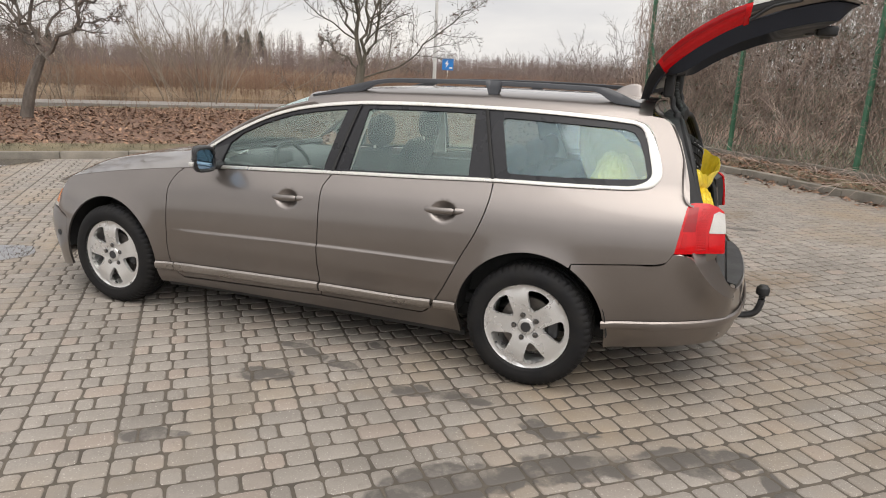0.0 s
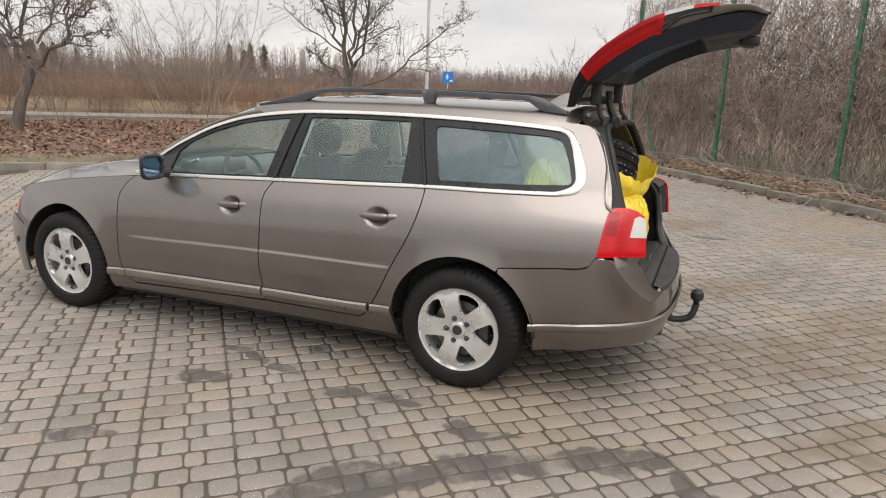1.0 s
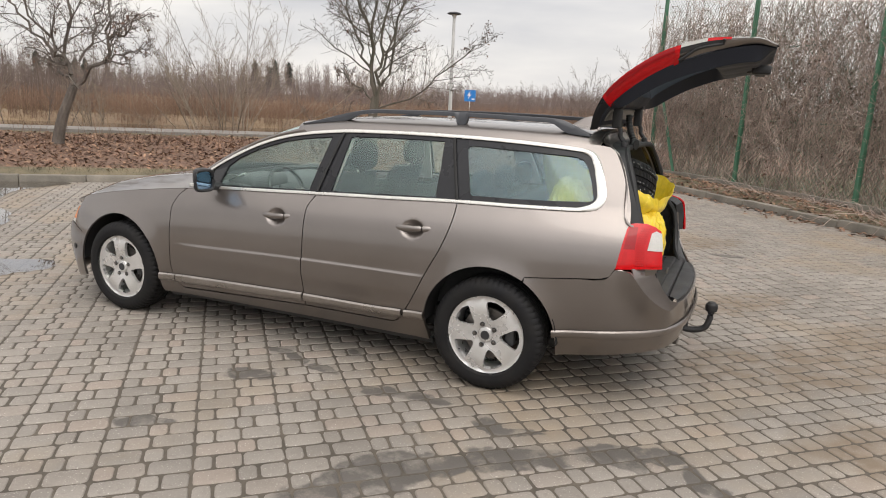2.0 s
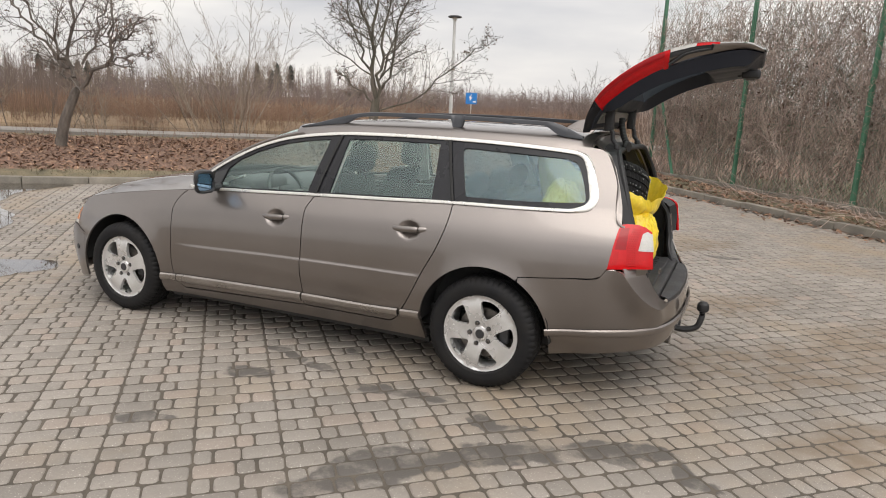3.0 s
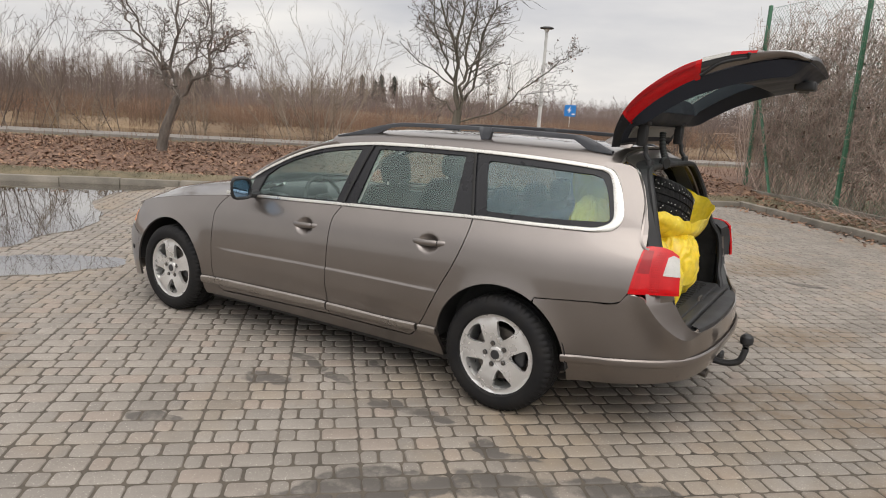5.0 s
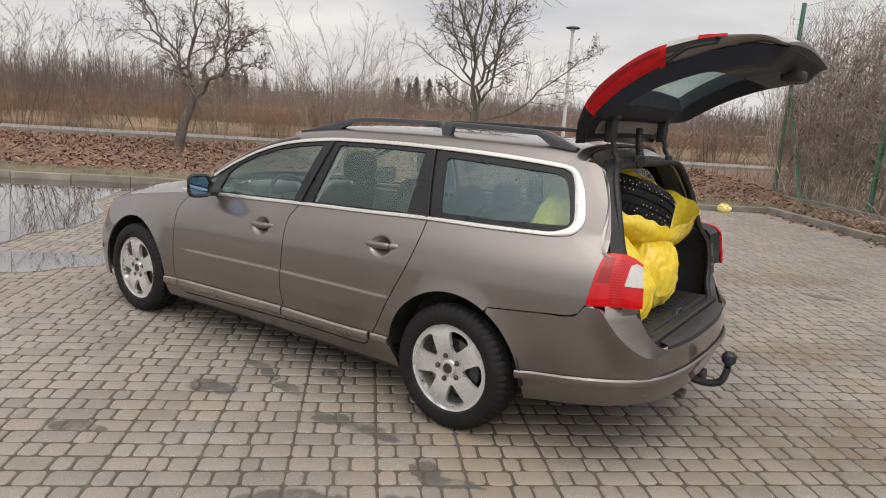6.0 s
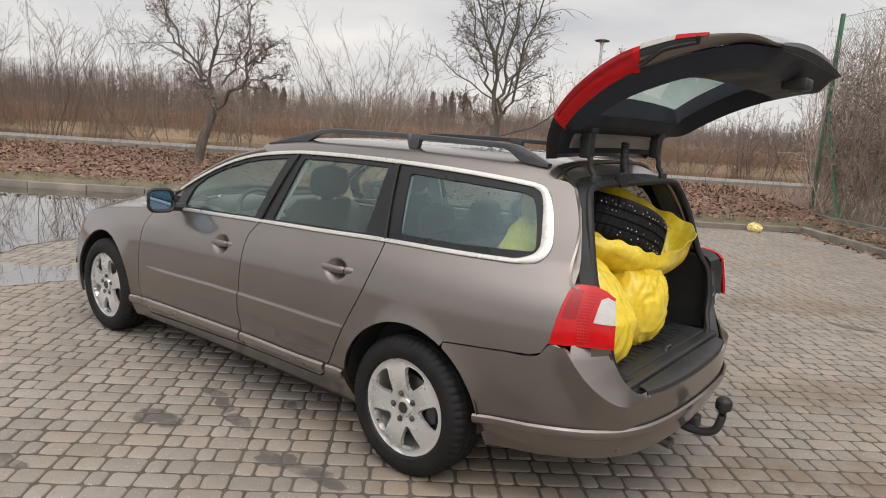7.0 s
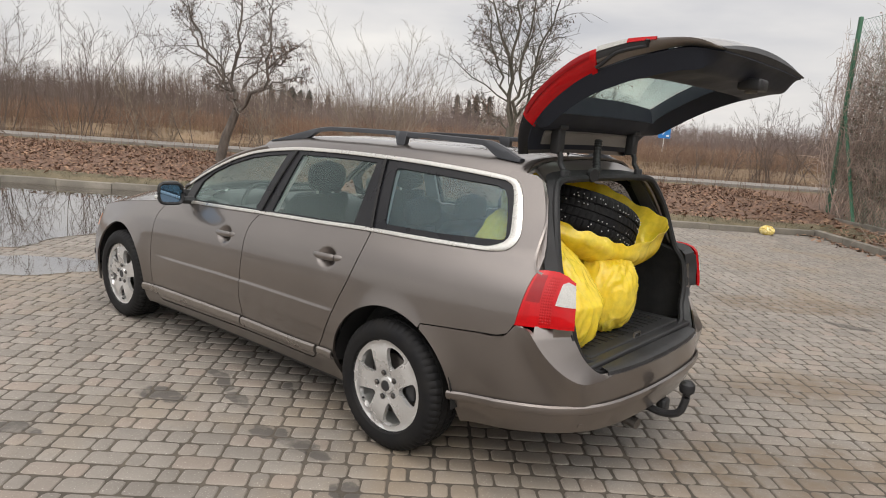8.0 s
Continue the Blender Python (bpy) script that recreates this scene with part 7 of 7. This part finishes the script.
spare_m = Matrix.Translation((0.40, 0.10, 1.135)) @ Matrix.Rotation(radians(-22), 4, "X") @ Matrix.Rotation(math.pi / 2, 4, "X")
spare = part("spare_tyre", tyre_mesh(0.325, 0.11, 60), M_TYRE)
spare.matrix_basis = spare_m
tagged(spare, "studded black winter tyre lying in a yellow sack", "tyre")
stud_me = bpy.data.meshes.new("stud")
sb = rounded(0.006, 0.006, 0.006, 0.0015, segments=1)
sb.to_mesh(stud_me)
sb.free()
stud_me.materials.append(M_ALLOY)
rng_s = random.Random(4)
for k in range(190):
    a = 2 * math.pi * (k + rng_s.uniform(-0.3, 0.3)) / 190
    ob = new("stud", stud_me)
    ob.parent = spare
    ob.matrix_basis = Matrix.Translation((0.327 * math.cos(a), rng_s.choice((-0.075, -0.06, 0.06, 0.075, -0.03, 0.03)), 0.327 * math.sin(a)))


def collar():
    """The open mouth of the sack, slung round the tyre: low in front, high behind."""
    rows = []
    lay = Matrix.Translation((0.39, 0.05, 1.17)) @ Matrix.Rotation(radians(-22), 4, "X")
    mouth_h = smooth_curve([-180, -135, -90, -45, -20, 0, 25, 46, 76, 100, 135, 180], [0.27, 0.12, -0.07, -0.13, -0.13, -0.10, 0.03, 0.147, 0.265, 0.31, 0.32, 0.27])
    for k in range(140):
        a = 2 * math.pi * k / 140 - math.pi
        deg = math.degrees(a)
        rim_h = mouth_h(deg)
        rim_h += 0.02 * noise.noise((2.5 * math.cos(a), 2.5 * math.sin(a), 8.0)) + 0.006 * math.sin(a * 23)
        rim_r = 0.375 + 0.165 * math.exp(-(((deg - 50) / 36) ** 2))
        floor_h = min(-0.23, rim_h - 0.12)
        row = []
        for j in range(17):
            t = j / 16
            h = floor_h + (rim_h - floor_h) * t
            r = 0.24 + (rim_r - 0.24) * t**0.5 + 0.035 * math.sin(math.pi * t) * (1 if deg < 60 else 0.4)
            r += 0.035 * noise.noise((2.2 * math.cos(a), 2.2 * math.sin(a), t * 2.0)) * t + 0.007 * math.sin(a * 17 + 5 * t) * t * (1 - 0.5 * t)
            row.append(lay @ Vector((r * math.cos(a), r * math.sin(a), h)))
        rows.append(row)
    bm = grid(rows, closed_u=True)
    bmesh.ops.recalc_face_normals(bm, faces=bm.faces[:])
    return shell(bm, 0.0025)


mouth = part("open_sack", collar(), M_YELLOW, angle=60)
tagged(mouth, "open mouth of a yellow plastic sack round the tyre", "plastic sack", "sacks in the boot")

# ---- litter ----
sheet = part("paper_sheet", grid([[(-2.10 + 0.05 * i - 0.02 * abs(j - 2), -0.64 + 0.035 * j, 0.992 + 0.020 * i * (1 - 0.3 * (j % 2))) for j in range(6)] for i in range(4)], thick=0.001), M_WHITE)
tagged(sheet, "folded white paper lying on the dashboard", "paper")

lit = sack(lot(-1.0, 0.18, 0.072), (0.13, 0.09, 0.085), 21, "litter_bag", "", 5, 5.0)
lit.data.materials[0] = M_LITTER
tagged(lit, "crumpled yellow plastic bag lying at the kerb", "plastic bag", " ")

# ---- puddle and paving ----
def build_puddle(shore, label):
    """A sheet of water with a ragged shore, given in the lot's axes."""
    rim = []
    for k, p in enumerate(spline([(*q, 0.0) for q in shore], 9, True)):
        j = 0.07 * noise.noise((p[0] * 3.1, p[1] * 3.1, 4.0)) + 0.04 * noise.noise((p[0] * 9.0, p[1] * 9.0, 7.0))
        a, b = p[0] + j, max(0.03, p[1] + j)
        x, y, _ = lot(a, b)
        rim.append((x, y, -0.0018))
    bm = bmesh.new()
    bm.faces.new([bm.verts.new(p) for p in rim])
    bmesh.ops.triangulate(bm, faces=bm.faces[:])
    bm.normal_update()
    if sum(f.normal.z for f in bm.faces) < 0:
        bmesh.ops.reverse_faces(bm, faces=bm.faces[:])
    structure(part("puddle", bm, M_PUDDLE), label, "puddle")


build_puddle([(-20, 0.05), (-14, 0.05), (-11.3, 0.05), (-11.75, 1.0), (-11.75, 2.2), (-11.3, 3.2), (-11.2, 4.1), (-11.5, 4.8), (-11.7, 5.35), (-13.5, 5.5), (-16, 5.2), (-20, 4.0)], "wide shallow rain puddle along the kerb")
for way, wide in (([(-17.4, -6.2), (-16.3, -6.5), (-15.2, -6.45), (-14.6, -6.1)], 0.12), ([(-14.5, -5.85), (-13.9, -5.72), (-13.3, -5.76)], 0.10)):
    mid = spline([(*q, 0.0) for q in way], 6)
    ragged = [wide * (0.55 + 0.45 * math.sin(math.pi * (k + 0.3) / (len(mid) - 0.4))) * (0.8 + 0.4 * noise.noise((k * 0.9, 3.0, 1.0))) for k in range(len(mid))]
    wet = grid([[lot(p[0], p[1] - r, 0.4262), lot(p[0], p[1] + r, 0.4262)] for p, r in zip(mid, ragged)])
    structure(part("path_puddle", faced(wet, (0, 0, 1)), M_PUDDLE), "thin film of rain water on the footpath", "puddle")
build_puddle([(-11.46, 5.72), (-11.0, 5.62), (-10.4, 5.68), (-10.25, 6.0), (-10.6, 6.27), (-11.1, 6.48), (-12.2, 6.6), (-13.2, 6.3), (-12.5, 5.85)], "small shallow rain puddle on the pavers")


def build_paving():
    """Rows of long, short and middle blocks; the courses repeat every two rows and line up in straight bands."""
    rng = np.random.default_rng(77)
    row_h, band, gap = 0.1203, 0.3985, 0.0092
    paving = structure(thing("paving", "warm grey concrete block paving in running rows", "paving"), "", "")
    lengths = (0.1880, 0.0885, 0.1220)
    courses = ((0, 1, 2), (1, 2, 0))
    n = 12
    side_f = []
    for lev in range(3):
        side_f += [(lev * n + k, lev * n + (k + 1) % n, (lev + 1) * n + (k + 1) % n, (lev + 1) * n + k) for k in range(n)]
    top_f = tuple(range(3 * n, 4 * n))

    def block(l, w, jit):
        """Four rings of one worn block: foot, shoulder, and two of the rounded edge."""
        l, w, c = l / 2, w / 2, 0.020
        o = np.array([(-l + c, -w), (l - c, -w), (l - 0.28 * c, -w + 0.28 * c), (l, -w + c), (l, w - c), (l - 0.28 * c, w - 0.28 * c), (l - c, w), (-l + c, w), (-l + 0.28 * c, w - 0.28 * c), (-l, w - c), (-l, -w + c), (-l + 0.28 * c, -w + 0.28 * c)]) + jit
        rings = [(o, -0.045), (o, -0.007), (o * (1 - 0.0035 / np.abs(o).max(0)), -0.002), (o * (1 - 0.009 / np.abs(o).max(0)), 0.0)]
        return np.vstack([np.c_[q, np.full(n, h)] for q, h in rings])

    turn = np.array([[math.cos(LOT_TURN), -math.sin(LOT_TURN)], [math.sin(LOT_TURN), math.cos(LOT_TURN)]])
    verts, faces, near, meshes, base = [], [], 0, {}, 0
    for r in range(0, 181):
        for k in range(-36, 23):
            a = -8.928 + band * k
            for kind in courses[r % 2]:
                l = lengths[kind]
                ac, b = a + l / 2 + rng.normal(0, 0.0012), (r + 0.5) * row_h - 0.035 + rng.normal(0, 0.001)
                a += l
                if ac > -0.03:
                    continue
                x, y, _ = lot(ac, b)
                if not (-13 < x < 8 and -8.0 < y):
                    continue
                z = -dip(x, y) + (rng.normal(0, 0.0009) if x > -5.5 else rng.uniform(-0.0025, 0.0))
                if near < 300 and -1.35 < x < 1.0 and -2.35 < y < -1.05:
                    near += 1
                    if kind not in meshes:
                        meshes[kind] = []
                        for _ in range(5):
                            me = bpy.data.meshes.new("paver")
                            me.from_pydata([tuple(p) for p in block(l - gap, row_h - gap, rng.normal(0, 0.0016, (n, 2)))], [], side_f + [top_f])
                            me.materials.append(M_PAVER)
                            finish(me, 75)
                            meshes[kind].append(me)
                    ob = new("paver", meshes[kind][int(rng.integers(0, 5))])
                    ob.parent = paving
                    ob.matrix_basis = Matrix.Translation((x, y, z)) @ Euler((rng.normal(0, 0.005), rng.normal(0, 0.005), LOT_TURN + rng.normal(0, 0.007))).to_matrix().to_4x4()
                    continue
                v = block(l * rng.uniform(0.985, 1.0) - gap, row_h - gap, rng.normal(0, 0.0015, (n, 2)))
                v[:, 2] += z + v[:, :2] @ rng.normal(0, 0.005, 2)
                v[:, :2] = v[:, :2] @ turn.T + (x, y)
                far = math.hypot(x - 1.5, y + 4) > 9 or y < -2.9
                verts.append(v)
                faces.extend([tuple(i + base for i in f) for f in (side_f[n:] if far else side_f)])
                faces.append(tuple(i + base for i in top_f))
                base += 4 * n
    ob = part_data("paver_field", np.vstack(verts).tolist(), faces, M_PAVER, paving, "", 75)
    ob["kind"] = "stuff"


build_paving()
